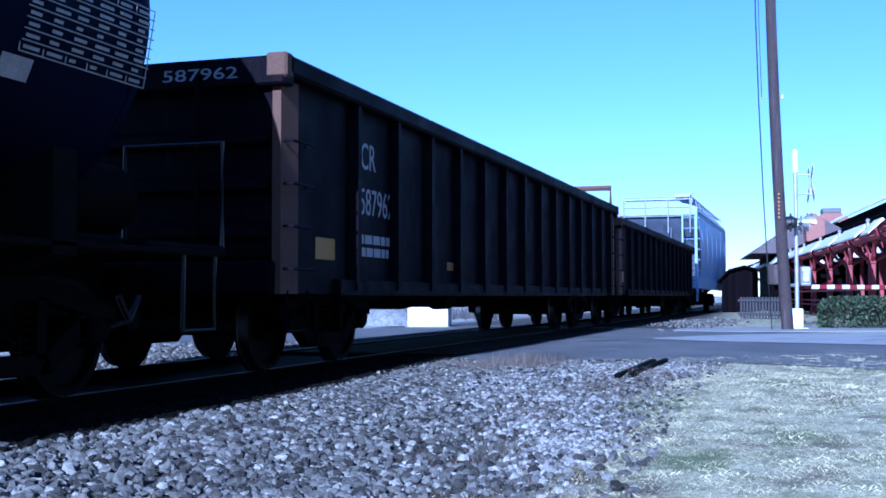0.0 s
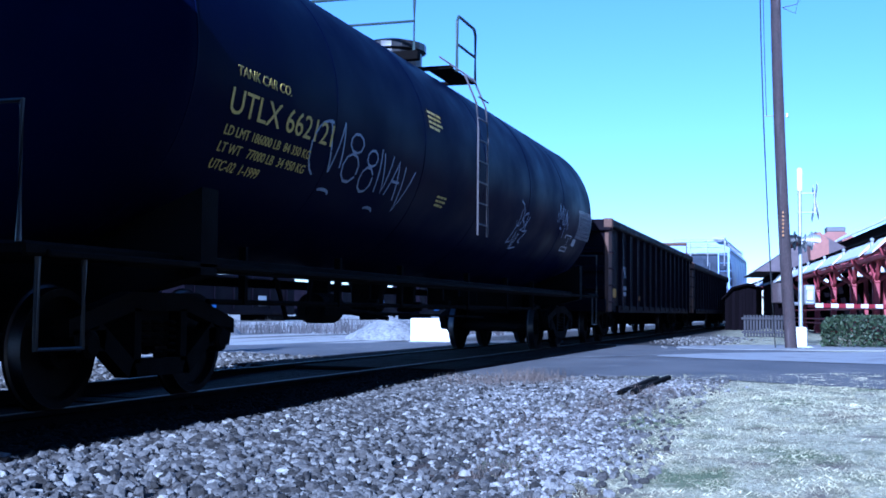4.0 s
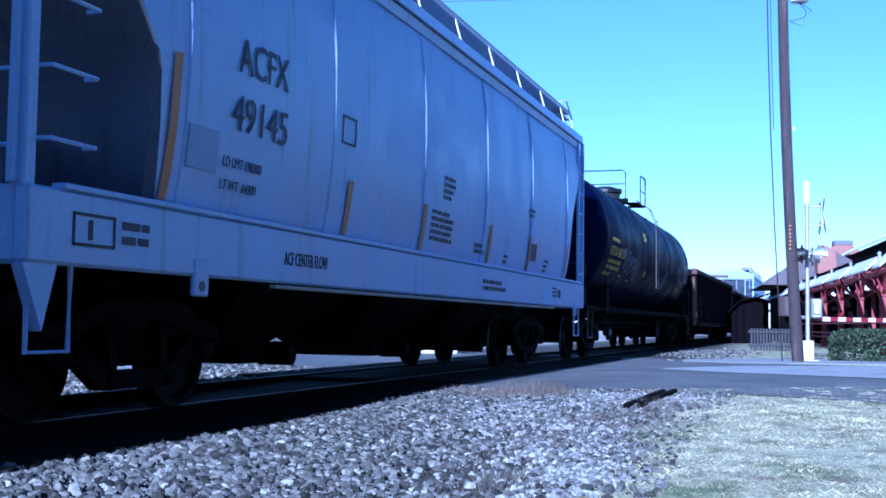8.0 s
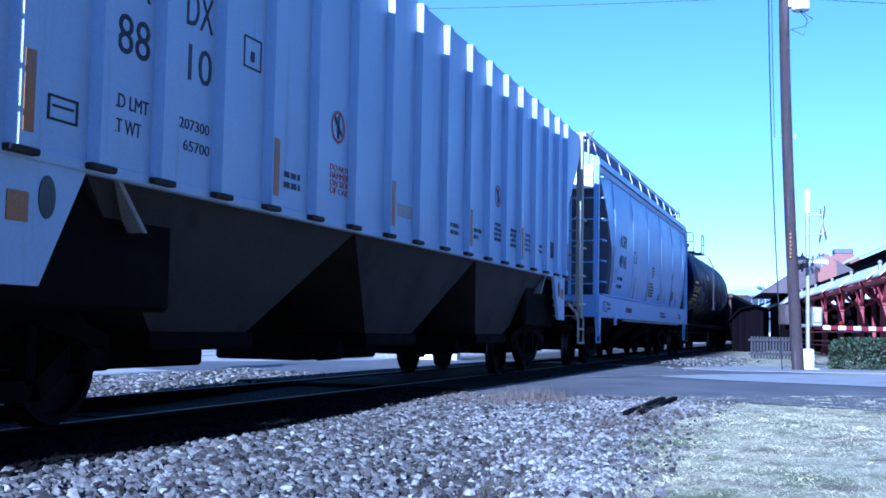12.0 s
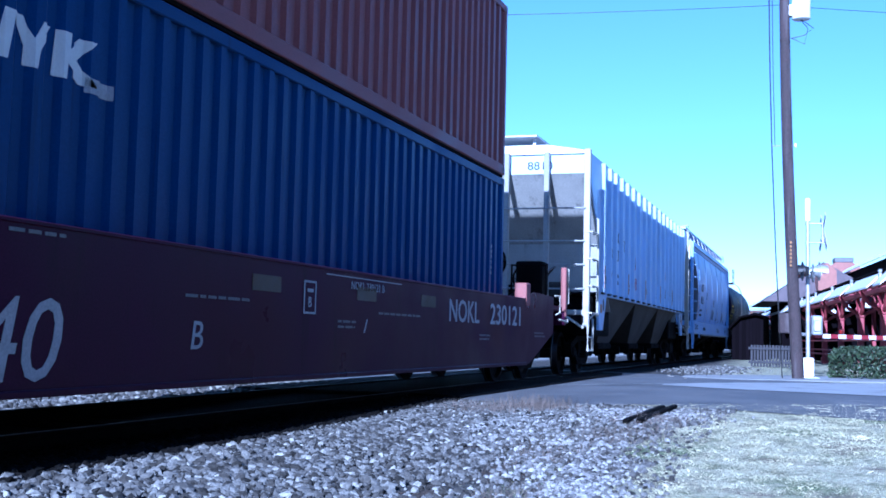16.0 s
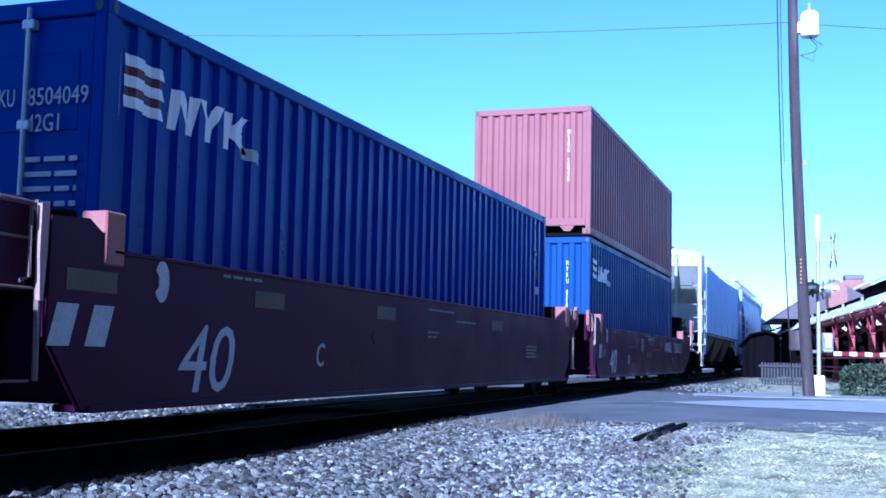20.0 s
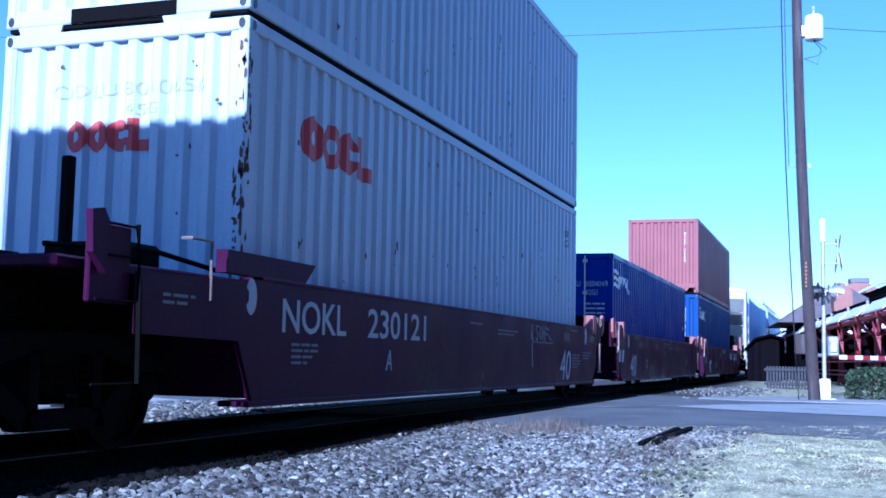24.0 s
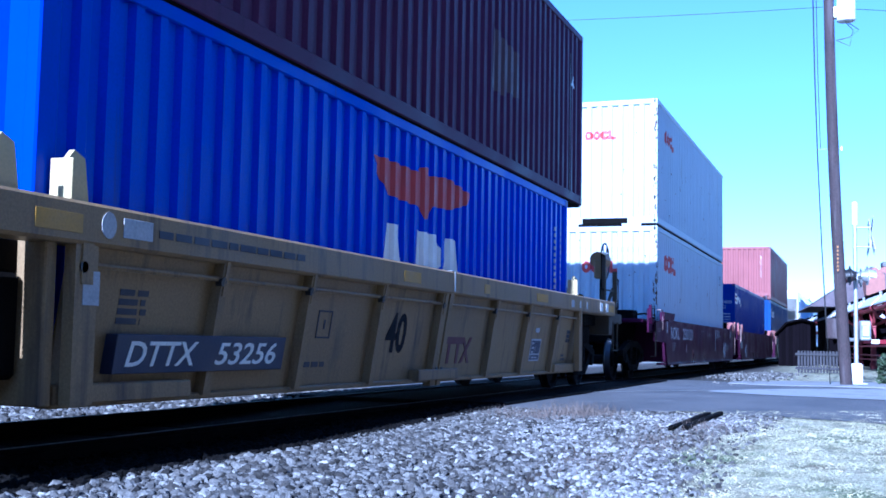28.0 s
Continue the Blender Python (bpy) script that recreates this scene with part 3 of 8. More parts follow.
def build_ballast():
    rnd = random.Random(11)
    shapes = [stone_shape(rnd) for _ in range(14)]
    meshes = []
    for k, (v, f) in enumerate(shapes):
        meshes.append(M().add(v, f).mesh("stone", STONE1))
    bed = tagged(part("ballast", M().box(5.2, 2.2, -0.6, 9.0, 3.4, -0.5), STONE, None), "loose broken grey ballast stones along the track", "ballast", kind="structure")
    rest, in_shade, pale = M(), M(), M()
    singles = 0

    def put(x, y, r, single=False):
        nonlocal singles
        z = ground_height(x, y) + r * rnd.uniform(0.0, 0.4)
        e = Euler((rnd.uniform(0, 6.3), rnd.uniform(-0.5, 0.5), rnd.uniform(0, 6.3)))
        if single:
            ob = new("stone", rnd.choice(meshes))
            ob.parent = bed
            ob.matrix_basis = Matrix.LocRotScale((x, y, z), e, (r, r, r))
            singles += 1
            return
        v, f = rnd.choice(shapes)
        mt = e.to_matrix()
        # stones within the train's shadow band go to the painted-dark batch
        (in_shade if 3.95 + 0.15 * rnd.random() < y < 6.9 else rest).add([tuple(mt @ (Vector(p) * r) + Vector((x, y, z))) for p in v], f)

    # nearest stones, one by one
    while singles < 300:
        put(rnd.uniform(4.6, 7.2), rnd.uniform(2.2, 3.6), rnd.choice((0.03, 0.036, 0.042, 0.05)), True)
    for _ in range(46000):
        x = 3.6 + 9.6 * rnd.random() ** 1.15
        y = 4.9 - 4.0 * rnd.random() ** 1.15
        lim = 1.75 - 0.07 * (x - 5) + 0.6 * noise.noise(Vector((x * 0.8, y * 0.8, 7)))
        if y < lim - 0.1 and rnd.random() > 0.16:
            continue
        if x * ROAD_N[0] + y * ROAD_N[1] > road_edge(x * ROAD_D[0] + y * ROAD_D[1]) - 0.04:
            continue
        if noise.noise(Vector((x * 1.1, y * 1.1, 3))) > 0.38 and rnd.random() < 0.75:
            continue
        if near_patch(x, y, DIRT) and rnd.random() < 0.8:
            continue
        put(x, y, rnd.choice((0.016, 0.02, 0.026, 0.032, 0.036, 0.042)) * (1.2 if x < 7 else 0.95 if y > 2.4 else 0.72))
    # paler, finer gravel: by the road's edge and in the grass's border
    target = rest
    rest = pale
    for cx, cy, sx, sy, count in ((11.6, 1.75, 0.55, 0.3, 1500), (10.4, 2.75, 0.8, 0.28, 2200), (7.25, 1.5, 0.55, 0.16, 1100), (8.6, 1.9, 0.6, 0.25, 700), (5.6, 2.6, 0.7, 0.3, 500)):
        for _ in range(count):
            x, y = rnd.gauss(cx, sx), rnd.gauss(cy, sy)
            if x * ROAD_N[0] + y * ROAD_N[1] < road_edge(x * ROAD_D[0] + y * ROAD_D[1]) - 0.04:
                put(x, y, rnd.choice((0.014, 0.02, 0.026, 0.032)))
    rest = target
    # inside the gauge and the far shoulder
    for _ in range(6500):
        x = rnd.uniform(7.0, 19.0)
        y = rnd.uniform(7.0, 9.4)
        if x * ROAD_N[0] + y * ROAD_N[1] > ROAD_0 + 0.1:
            continue
        put(x, y, rnd.choice((0.03, 0.04, 0.055)))
    # beyond the road
    for _ in range(1500):
        x, y = rnd.gauss(32.5, 2.4), rnd.gauss(2.9, 0.45)
        put(x, y, rnd.choice((0.03, 0.04, 0.05)))
    me = bpy.data.meshes.new("ballast_rest")
    me.from_pydata(rest.v, [], rest.f)
    me.materials.append(STONE)
    ob = new("ballast_rest", me)
    ob.parent = bed
    tagged(ob, kind="stuff")
    me = bpy.data.meshes.new("pale_gravel")
    me.from_pydata(pale.v, [], pale.f)
    me.materials.append(PALESTONE)
    ob = new("pale_gravel", me)
    ob.parent = bed
    tagged(ob, "patches of paler crushed gravel", kind="stuff")
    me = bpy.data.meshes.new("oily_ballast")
    me.from_pydata(in_shade.v, [], in_shade.f)
    me.materials.append(SHADESTONE)
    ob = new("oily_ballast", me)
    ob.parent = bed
    tagged(ob, "stones blackened to carry the train's shadow", kind="stuff")
    # a few larger pale stones
    for x, y, r in ((5.55, 3.32, 0.085), (7.0, 3.15, 0.075), (6.2, 2.9, 0.06)):
        s = M().add(*shapes[3])
        k = tagged(part("rock", s, STONE1, None), "pale angular stone among the ballast", "rock", "larger stones")
        k.matrix_basis = Matrix.LocRotScale((x, y, ground_height(x, y) + 0.02), Euler((0.4, 0.2, x)), (r, r, r))


def build_grass():
    rnd = random.Random(5)
    for name, mat, count, label in (("dry_grass", STRAW, 200000, "short pale dry winter grass"), ("green_grass", GREENGRASS, 22000, "sparse green blades in the dry grass")):
        v, f = [], []
        for _ in range(count):
            x = 3.6 + 12.5 * rnd.random() ** 1.3
            y = rnd.uniform(-3.2, 2.4)
            n = x * ROAD_N[0] + y * ROAD_N[1]
            d = x * ROAD_D[0] + y * ROAD_D[1]
            if n > road_edge(d) - 0.05:
                continue
            lim = 1.35 + 0.04 * x + 1.1 * noise.noise(Vector((x * 0.6, y * 0.6, 1.5)))
            if y > lim + 0.55 or (y > lim and rnd.random() < 0.72):
                continue
            g = noise.noise(Vector((x * 0.45, y * 0.45, 9.0)))
            if name == "green_grass" and g < 0.3 and not near_patch(x, y, GREEN):
                continue
            if name == "dry_grass" and noise.noise(Vector((x * 0.8, y * 0.8, 4))) > 0.33 and rnd.random() < 0.7:
                continue
            if name == "dry_grass" and y > lim - 0.7 and rnd.random() < 0.55:
                continue
            tuft = noise.noise(Vector((x * 5.0, y * 5.0, 2.0))) + 0.6 * noise.noise(Vector((x * 14, y * 14, 6.0)))
            if tuft < -0.25 and rnd.random() < 0.75:
                continue
            h = rnd.uniform(0.006, 0.017) * (1.0 + 1.3 * max(0.0, tuft))
            a, lean = rnd.uniform(0, 6.3), rnd.uniform(0.6, 2.2) * h
            w = rnd.uniform(0.0014, 0.0032)
            z = ground_height(x, y) - 0.004
            ca, sa = math.cos(a), math.sin(a)
            b = rnd.uniform(0, 6.3)
            k = len(v)
            v += [(x - ca * w, y - sa * w, z), (x + ca * w, y + sa * w, z), (x + math.cos(b) * lean * 0.4 + ca * w * 0.7, y + math.sin(b) * lean * 0.4 + sa * w * 0.7, z + h * 0.6), (x + math.cos(b) * lean, y + math.sin(b) * lean, z + h)]
            f += [(k, k + 1, k + 2), (k, k + 2, k + 3)]
        me = bpy.data.meshes.new(name)
        me.from_pydata(v, [], f)
        me.materials.append(mat)
        tagged(new(name, me), label, "grass", kind="stuff")
    # dead weeds by the ballast's edge and the road
    v, f = [], []
    for cx, cy, n_, hh in ((12.0, 2.9, 700, 0.17), (11.5, 3.3, 420, 0.13), (8.6, 2.0, 420, 0.07), (7.0, 1.8, 380, 0.06), (5.9, 1.45, 260, 0.06), (9.6, 1.6, 420, 0.08), (10.8, 1.5, 380, 0.09)):
        for _ in range(n_):
            x, y = cx + rnd.gauss(0, 0.3), cy + rnd.gauss(0, 0.22)
            z = ground_height(x, y) - 0.01
            h = hh * rnd.uniform(0.4, 1.2)
            a, b, w = rnd.uniform(0, 6.3), rnd.uniform(0, 6.3), 0.004
            dx, dy = math.cos(b) * h * 0.5, math.sin(b) * h * 0.5
            k = len(v)
            v += [(x - math.cos(a) * w, y - math.sin(a) * w, z), (x + math.cos(a) * w, y + math.sin(a) * w, z), (x + dx, y + dy, z + h)]
            f += [(k, k + 1, k + 2)]
    me = bpy.data.meshes.new("dead_weeds")
    me.from_pydata(v, [], f)
    me.materials.append(WEED)
    tagged(new("dead_weeds", me), "brown dead weed stalks at the edge of the ballast", "weeds", kind="stuff")


def build_plate():
    """A discarded pair of timbers at the edge of the grass."""
    z0, z1 = ground_height(10.5, 1.65), ground_height(12.9, 1.61)
    t = thing("old_timber", pose(11.7, 1.63, (z0 + z1) / 2 + 0.02, 0, -math.degrees(math.atan2(z1 - z0, 2.4)), -1), "dark weathered timbers lying in the gravel", "timber")
    part("plank", M().box(-1.15, -0.09, 0.0, 1.2, -0.03, 0.045, 0.01), DARKSTEEL, t)
    part("plank", M().box(-1.2, 0.03, 0.0, 1.1, 0.085, 0.04, 0.01), DARKSTEEL, t)


def build_pole():
    base = Vector((26.3, 0.475, -0.1))
    t = thing("utility_pole", pose(*base), "tall brown weathered wooden utility pole by the road", "utility pole")
    def at(z, dx=0.0, dy=0.0):
        return (dx, 0.058 * z - 0.0028 * z * z + dy, z)
    m = M()
    loops = []
    for k in range(27):
        z = -0.1 + k * 0.45
        r = 0.132 - 0.03 * z / 12
        cx, cy, cz = at(z)
        loops.append([(cx + r * math.cos(a) * (1 + 0.03 * noise.noise(Vector((a, z, 1)))), cy + r * math.sin(a), cz) for a in (6.2832 * i / 16 for i in range(16))])
    m.loft(loops)
    part("pole", m, WOODPOLE, t, smooth=True)
    tr = M().lathe(at(8.1, -0.05, -0.36), "z", [(0, 0.18), (0.02, 0.2), (0.5, 0.2), (0.56, 0.17), (0.6, 0.05)], 20)
    tr.box(-0.1, at(8.3)[1] - 0.2, 8.2, 0.1, at(8.3)[1] - 0.1, 8.45)
    can = part("transformer", tr, WHITE, t, "pale grey cylindrical transformer can", smooth=True)
    b = M()
    for s in (-0.08, 0.1):
        b.lathe((s - 0.05, at(8.7)[1] - 0.36, 8.66), "z", [(0, 0.03), (0.05, 0.045), (0.1, 0.03), (0.15, 0.045), (0.2, 0.02)], 10)
    part("bushing", b, GALV, can)
    c = M()
    c.tube([at(z, -0.02, 0.335) for z in (0.0, 1.5, 3.0, 5.2, 7.0, 9.0, 11.3)], 0.016, 6)
    part("conduit", c, GROUNDCABLE, t, "thin dark cable standing off the pole")
    part("conduit", M().tube([at(z, 0.05, 0.27) for z in (5.25, 7.0, 9.0, 11.3)], 0.009, 6), GROUNDCABLE, t, "second thin dark cable")
    for z in (5.25, 9.2):
        br = M()
        br.tube([at(z, 0, 0.33), at(z, 0, -0.2)], 0.012, 6)
        br.box(-0.03, at(z)[1] - 0.2, z - 0.05, 0.03, at(z)[1] - 0.15, z + 0.05)
        part("bracket", br, GALV, t)
    part("meter_box", M().box(0.0, 0.17, 1.05, 0.2, 0.42, 1.5, 0.02), WOODPOLE, t, "grey meter box strapped beside the pole")
    for k in range(7):
        tg = M().box(-0.185, at(2.75)[1] - 0.005, 2.52 + k * 0.085, -0.175, at(2.75)[1] + 0.03, 2.565 + k * 0.085, 0.002)
        part("tag", tg, REFLECT, t, "small yellow tag")
    w = M()
    for y, z in ((-0.5, 7.55), (-0.62, 7.75)):
        w.tube([at(8.15, -0.05, -0.3), at(7.9, -0.02, y), at(z, 0, -0.42), at(7.7, 0, -0.14)], 0.01, 5)
    part("drop_wire", w, GROUNDCABLE, t)
    # overhead wires
    for nm, a, b, sag in (("overhead_wire", (26.3, 0.62, 8.38), (20.2, 22.5, 8.2), 0.3), ("overhead_wire", (26.3, 0.5, 8.32), (29.5, -22.0, 8.6), 0.7)):
        m = M()
        m.tube([tuple(Vector(a).lerp(Vector(b), s / 24) - Vector((0, 0, 4 * sag * (s / 24) * (1 - s / 24)))) for s in range(25)], 0.007, 5)
        tagged(part(nm, m, GROUNDCABLE, None), "thin black overhead cable from the utility pole", "cable", "overhead cables")


def signal(at, turn, label, gate, lit_left):
    """A crossing signal: mast, crossbuck, lamps on a cross arm, and the gate's box and arm. It faces its own -y."""
    t = thing("crossing_signal", at @ pose(0, 0, 0, 0, 0, turn), label, "crossing signal", "crossing signals")
    mast = M().tube([(0, 0, 0.1), (0, 0, 4.05)], 0.047, 12)
    mast.lathe((0, 0, 4.05), "z", [(0, 0.065), (0.05, 0.06), (0.09, 0.02)], 12)
    part("mast", mast, GALV if gate else MASTGREY, t, smooth=True)
    b = M().box(-0.24, -0.24, -0.1, 0.24, 0.24, 0.06, 0.03).box(-0.12, -0.12, 0.06, 0.12, 0.12, 0.5, 0.03)
    part("base", b, WHITE if gate else MASTGREY, t, "cast base and junction box")
    if not gate:
        part("relay_box", M().box(0.14, -0.2, 0.2, 0.42, 0.14, 0.66, 0.03).box(0.1, -0.05, 0.3, 0.15, 0.05, 0.5, 0.01), MASTGREY, t, "grey relay box on the mast")
        part("sleeve", M().tube([(0, 0, 0.4), (0, 0, 1.5)], 0.085, 12), MASTGREY, t)
    z = 3.35 if gate else 3.72
    for s in (-1, 1):
        blade = M()
        a = radians(45 * s)
        c, d = math.cos(a), math.sin(a)
        poly = []
        for u, w in ((-0.54, -0.1), (0.54, -0.1), (0.54, 0.1), (-0.54, 0.1)) if gate else ((-0.62, -0.12), (0.62, -0.12), (0.62, 0.12), (-0.62, 0.12)):
            poly.append((u * c - w * d, z + u * d + w * c))
        y = (-0.34 if gate else -0.42) - 0.012 * s
        blade.prism(poly, "y", y - 0.003, y + 0.003)
        ob = part("crossbuck_blade", blade, WHITE, t, "white crossbuck blade with worn black lettering")
        tx = M()
        for side in (-1, 1):
            for k in range(9):
                u = -0.48 + k * 0.12
                if abs(u) < 0.13:
                    continue
                q = [(u + e * 0.04, w) for e, w in ((-1, -0.07), (1, -0.07), (1, 0.07), (-1, 0.07))]
                tx.prism([(p * c - w * d, z + p * d + w * c) for p, w in q], "y", y + side * 0.004 - 0.001, y + side * 0.004 + 0.001)
        tagged(part("lettering", tx, BLACK, ob), kind="stuff")
    part("bracket", M().box(-0.03, -0.32 if gate else -0.4, z + 0.2, 0.03, 0.06, z + 0.24).box(-0.03, -0.32 if gate else -0.4, z - 0.24, 0.03, 0.06, z - 0.2).box(-0.02, -0.35 if gate else -0.43, z - 0.26, 0.02, -0.31 if gate else -0.39, z + 0.26, 0.005), GALV, t)
    lz = 2.45 if gate else 2.7
    arm = M().tube([(-0.55, -0.05, lz), (0.55, -0.05, lz)], 0.025, 8)
    arm.box(-0.09, -0.1, lz - 0.07, 0.09, 0.09, lz + 0.07, 0.015)
    part("cross_arm", arm, GALV, t)
    for s in (-1, 1):
        for f in (-1, 1):
            lamp = M().lathe((s * 0.4, f * 0.05, lz), "y", [(0, 0.1), (f * 0.1, 0.13), (f * 0.13, 0.15), (f * 0.13, 0.22), (f * 0.14, 0.22), (f * 0.145, 0.15)], 20)
            hood = [(s * 0.4 + 0.15 * math.cos(q), f * 0.14, lz + 0.15 * math.sin(q)) for q in (radians(-10 + 20 * i) for i in range(11))]
            hood2 = [(x, f * 0.36, zz - 0.02) for x, _, zz in hood]
            lamp.loft([hood, hood2], closed=False, caps=False)
            # near signal: lamps on the sunlit side get paler metal for that light
            lo = part("lamp", lamp, GALV if gate and f < 0 or (not gate and f > 0) else BLACK, t, "crossing lamp with hood and backing disc", smooth=True)
            part("lens", M().lathe((s * 0.4, f * 0.146, lz), "y", [(0, 0.14), (f * 0.012, 0.1), (f * 0.018, 0.02)], 16), LENS, lo, "unlit red lens")
    if not gate:
        part("cross_arm", M().tube([(-0.5, 0.02, lz), (-1.15, 0.02, lz)], 0.022, 8), MASTGREY, t)
        for x in (-0.62, -1.04):
            part("lamp", M().lathe((x, 0.0, lz), "x", [(-0.3, 0.13), (-0.12, 0.14), (-0.11, 0.09), (0.06, 0.06)], 14), BLACK, t, "black hooded crossing lamp")
    bell = M().lathe((0, 0, 3.62), "z", [(0, 0.056), (0.02, 0.068), (0.5, 0.068), (0.54, 0.03)], 14) if gate else M().tube([(0, 0, 3.95), (-0.05, 0.0, 4.0), (-0.7, 0.15, 3.86)], 0.03, 8)
    part("mast_top" if gate else "side_arm", bell, WHITE if gate else GALV, t, smooth=True)
    if gate:
        part("gate_box", M().box(-0.15, -0.3, 1.02, 0.13, -0.07, 1.46, 0.03).box(-0.2, -0.26, 1.1, -0.15, -0.1, 1.36, 0.02).box(0.13, -0.24, 1.12, 0.24, -0.1, 1.32, 0.02), GALV, t, "pale grey gate mechanism box")
        ao = part("gate_arm", M().tube([(0, 0.2, 1.03), (0.25, -0.1, 1.03)], 0.04, 8), GALV, t, "lowered gate arm in red and white bands")
        wh, rd = M().box(0, -0.012, -0.05, 0.27, 0.012, 0.05, 0.003).mesh("white_band", WHITE), M().box(0, -0.012, -0.05, 0.27, 0.012, 0.05, 0.003).mesh("red_band", REDPAINT)
        lp = M().box(0, -0.03, 0.06, 0.1, 0.03, 0.16, 0.02).mesh("arm_lamp", LENS)
        turn_ = pose(0.1, 0, 1.0, 0, 0, -50)
        for k in range(25):
            o = new("white_band" if k % 2 else "red_band", wh if k % 2 else rd)
            o.parent, o.matrix_basis = ao, turn_ @ pose(0.25 + 0.27 * k, 0, 0)
            if k in (3, 12, 23):
                o = new("arm_lamp", lp)
                o.parent, o.matrix_basis = ao, turn_ @ pose(0.3 + 0.27 * k, 0, 0)
    return t


def build_hedge():
    rnd = random.Random(8)
    t = thing("hedge", pose(28.5, -1.9, -0.09), "low clipped green hedge in front of the depot", "hedge")
    v, f = [], []
    for _ in range(15000):
        # a long rounded box along the line of the road's far side
        a = rnd.uniform(-2.9, 1.75)
        c = rnd.uniform(-0.75, 0.75)
        h = rnd.uniform(0.05, 0.78)
        e = (abs(c) / 0.75) ** 4 + (h / 0.8) ** 6 + max(0, (a - 1.2) / 0.55) ** 2
        top = 1 + 0.3 * noise.noise(Vector((a * 2.0, c * 2, h * 2)))
        if e > top or (e < 0.35 and rnd.random() < 0.75):
            continue
        x, y = c - 0.35 * a * 0.6, a
        s = rnd.uniform(0.03, 0.06)
        d1 = Vector((rnd.gauss(0, 1), rnd.gauss(0, 1), rnd.gauss(0, 1))).normalized()
        d2 = d1.cross(Vector((rnd.gauss(0, 1), rnd.gauss(0, 1), rnd.gauss(0, 1)))).normalized()
        p = Vector((x, y, h))
        k = len(v)
        v += [tuple(p - d1 * s), tuple(p + d2 * s * 0.5), tuple(p + d1 * s), tuple(p - d2 * s * 0.5)]
        f += [(k, k + 1, k + 2, k + 3)]
    me = bpy.data.meshes.new("foliage")
    me.from_pydata(v, [], f)
    me.materials.append(LEAF)
    part("foliage", me, LEAF, t)
    st = M()
    for k in range(16):
        y = -2.8 + 0.28 * k
        x = -0.21 * y
        st.tube([(x, y, -0.02), (x + 0.03, y + 0.05, 0.3), (x + rnd.uniform(-0.3, 0.3), y + rnd.uniform(-0.15, 0.15), 0.6)], 0.018, 5, 0.006)
    part("stems", st, BARK, t)


def build_depot():
    """The depot: a long red timber canopy on bracketed posts, white fascia, and the brick building with hipped roofs behind."""
    dx, dy = 0.9934, 0.1147
    ang = math.degrees(math.atan2(dy, dx))
    origin = pose(35.6, -1.85, -0.09, 0, 0, ang)
    # along x: away from the camera; y: towards the track
    can = thing("platform_canopy", origin, "red timber platform canopy with bracketed posts and white fascia", "canopy")
    xs = [-4.4, 0.6, 5.0, 9.8, 14.8, 19.8, 24.8, 30.0, 36.0, 42.7, 49.4]
    for x in xs:
        p = M().box(x - 0.1, -0.1, 0, x + 0.1, 0.1, 2.05, 0.02).box(x - 0.14, -0.14, 1.75, x + 0.14, 0.14, 1.85, 0.02).box(x - 0.14, -0.14, 0, x + 0.14, 0.14, 0.3, 0.02)
        po = part("post", p, TIMBERRED, can)
        for d in (-1, 1):
            br = M().tube([(x, 0, 1.8), (x + d * 0.35, 0, 2.0), (x + d * 0.85, 0, 2.62)], 0.07, 6)
            part("bracket", br, TIMBERRED, po)
        br = M().tube([(x, 0, 1.8), (x, -0.4, 2.0), (x, -1.1, 2.75)], 0.07, 6).tube([(x, 0, 1.8), (x, 0.4, 2.05), (x, 0.8, 2.6)], 0.06, 6)
        part("bracket", br, TIMBERRED, po)
        part("rafter", M().prism([(0.9, 2.5), (0.9, 2.62), (-3.6, 3.72), (-3.6, 3.56)], "x", x - 0.06, x + 0.06), TIMBERRED, can)
        part("finial", M().box(x - 0.05, 0.86, 2.45, x + 0.05, 0.96, 2.68, 0.02).lathe((x, 0.91, 2.68), "z", [(0, 0.04), (0.03, 0.055), (0.07, 0.055), (0.1, 0.02)], 10), GALV, can)
    part("beam", M().box(-6.5, -0.09, 2.42, 53, 0.09, 2.56, 0.02), TIMBERRED, can)
    for a, b in zip([-6.5] + xs, xs + [53]):
        part("fascia", M().prism([(1.18, 2.3), (1.18, 2.34), (0.84, 2.7), (0.78, 2.66)], "x", a + 0.45, b - 0.45), FASCIA, can, "white sloped eaves board")
        part("lower_arm", M().box(a + 0.3, 0.6, 2.44, b - 0.3, 0.68, 2.52, 0.01), TIMBERRED, can)
    # open boarding: strips of light fall between the boards
    for k in range(7):
        p = 0.78 - 0.64 * k
        part("roof_board", M().prism([(p, 2.8 + 0.2466 * (0.78 - p)), (p, 2.84 + 0.2466 * (0.78 - p)), (p - 0.4, 2.94 + 0.2466 * (0.78 - p)), (p - 0.4, 2.9 + 0.2466 * (0.78 - p))], "x", -6.8, 54.0), DARKWOOD, can, "dark board of the open canopy roof")
    # a second row of posts; pale hangings added as bright specks under the roof
    for x in xs[:8]:
        po = part("post", M().box(x + 1.6, -3.1, 0, x + 1.78, -2.92, 3.3, 0.02), TIMBERRED, can)
        part("bracket", M().tube([(x + 1.7, -3.0, 2.3), (x + 1.7, -2.6, 2.7), (x + 1.7, -2.0, 3.2)], 0.06, 6), TIMBERRED, po)
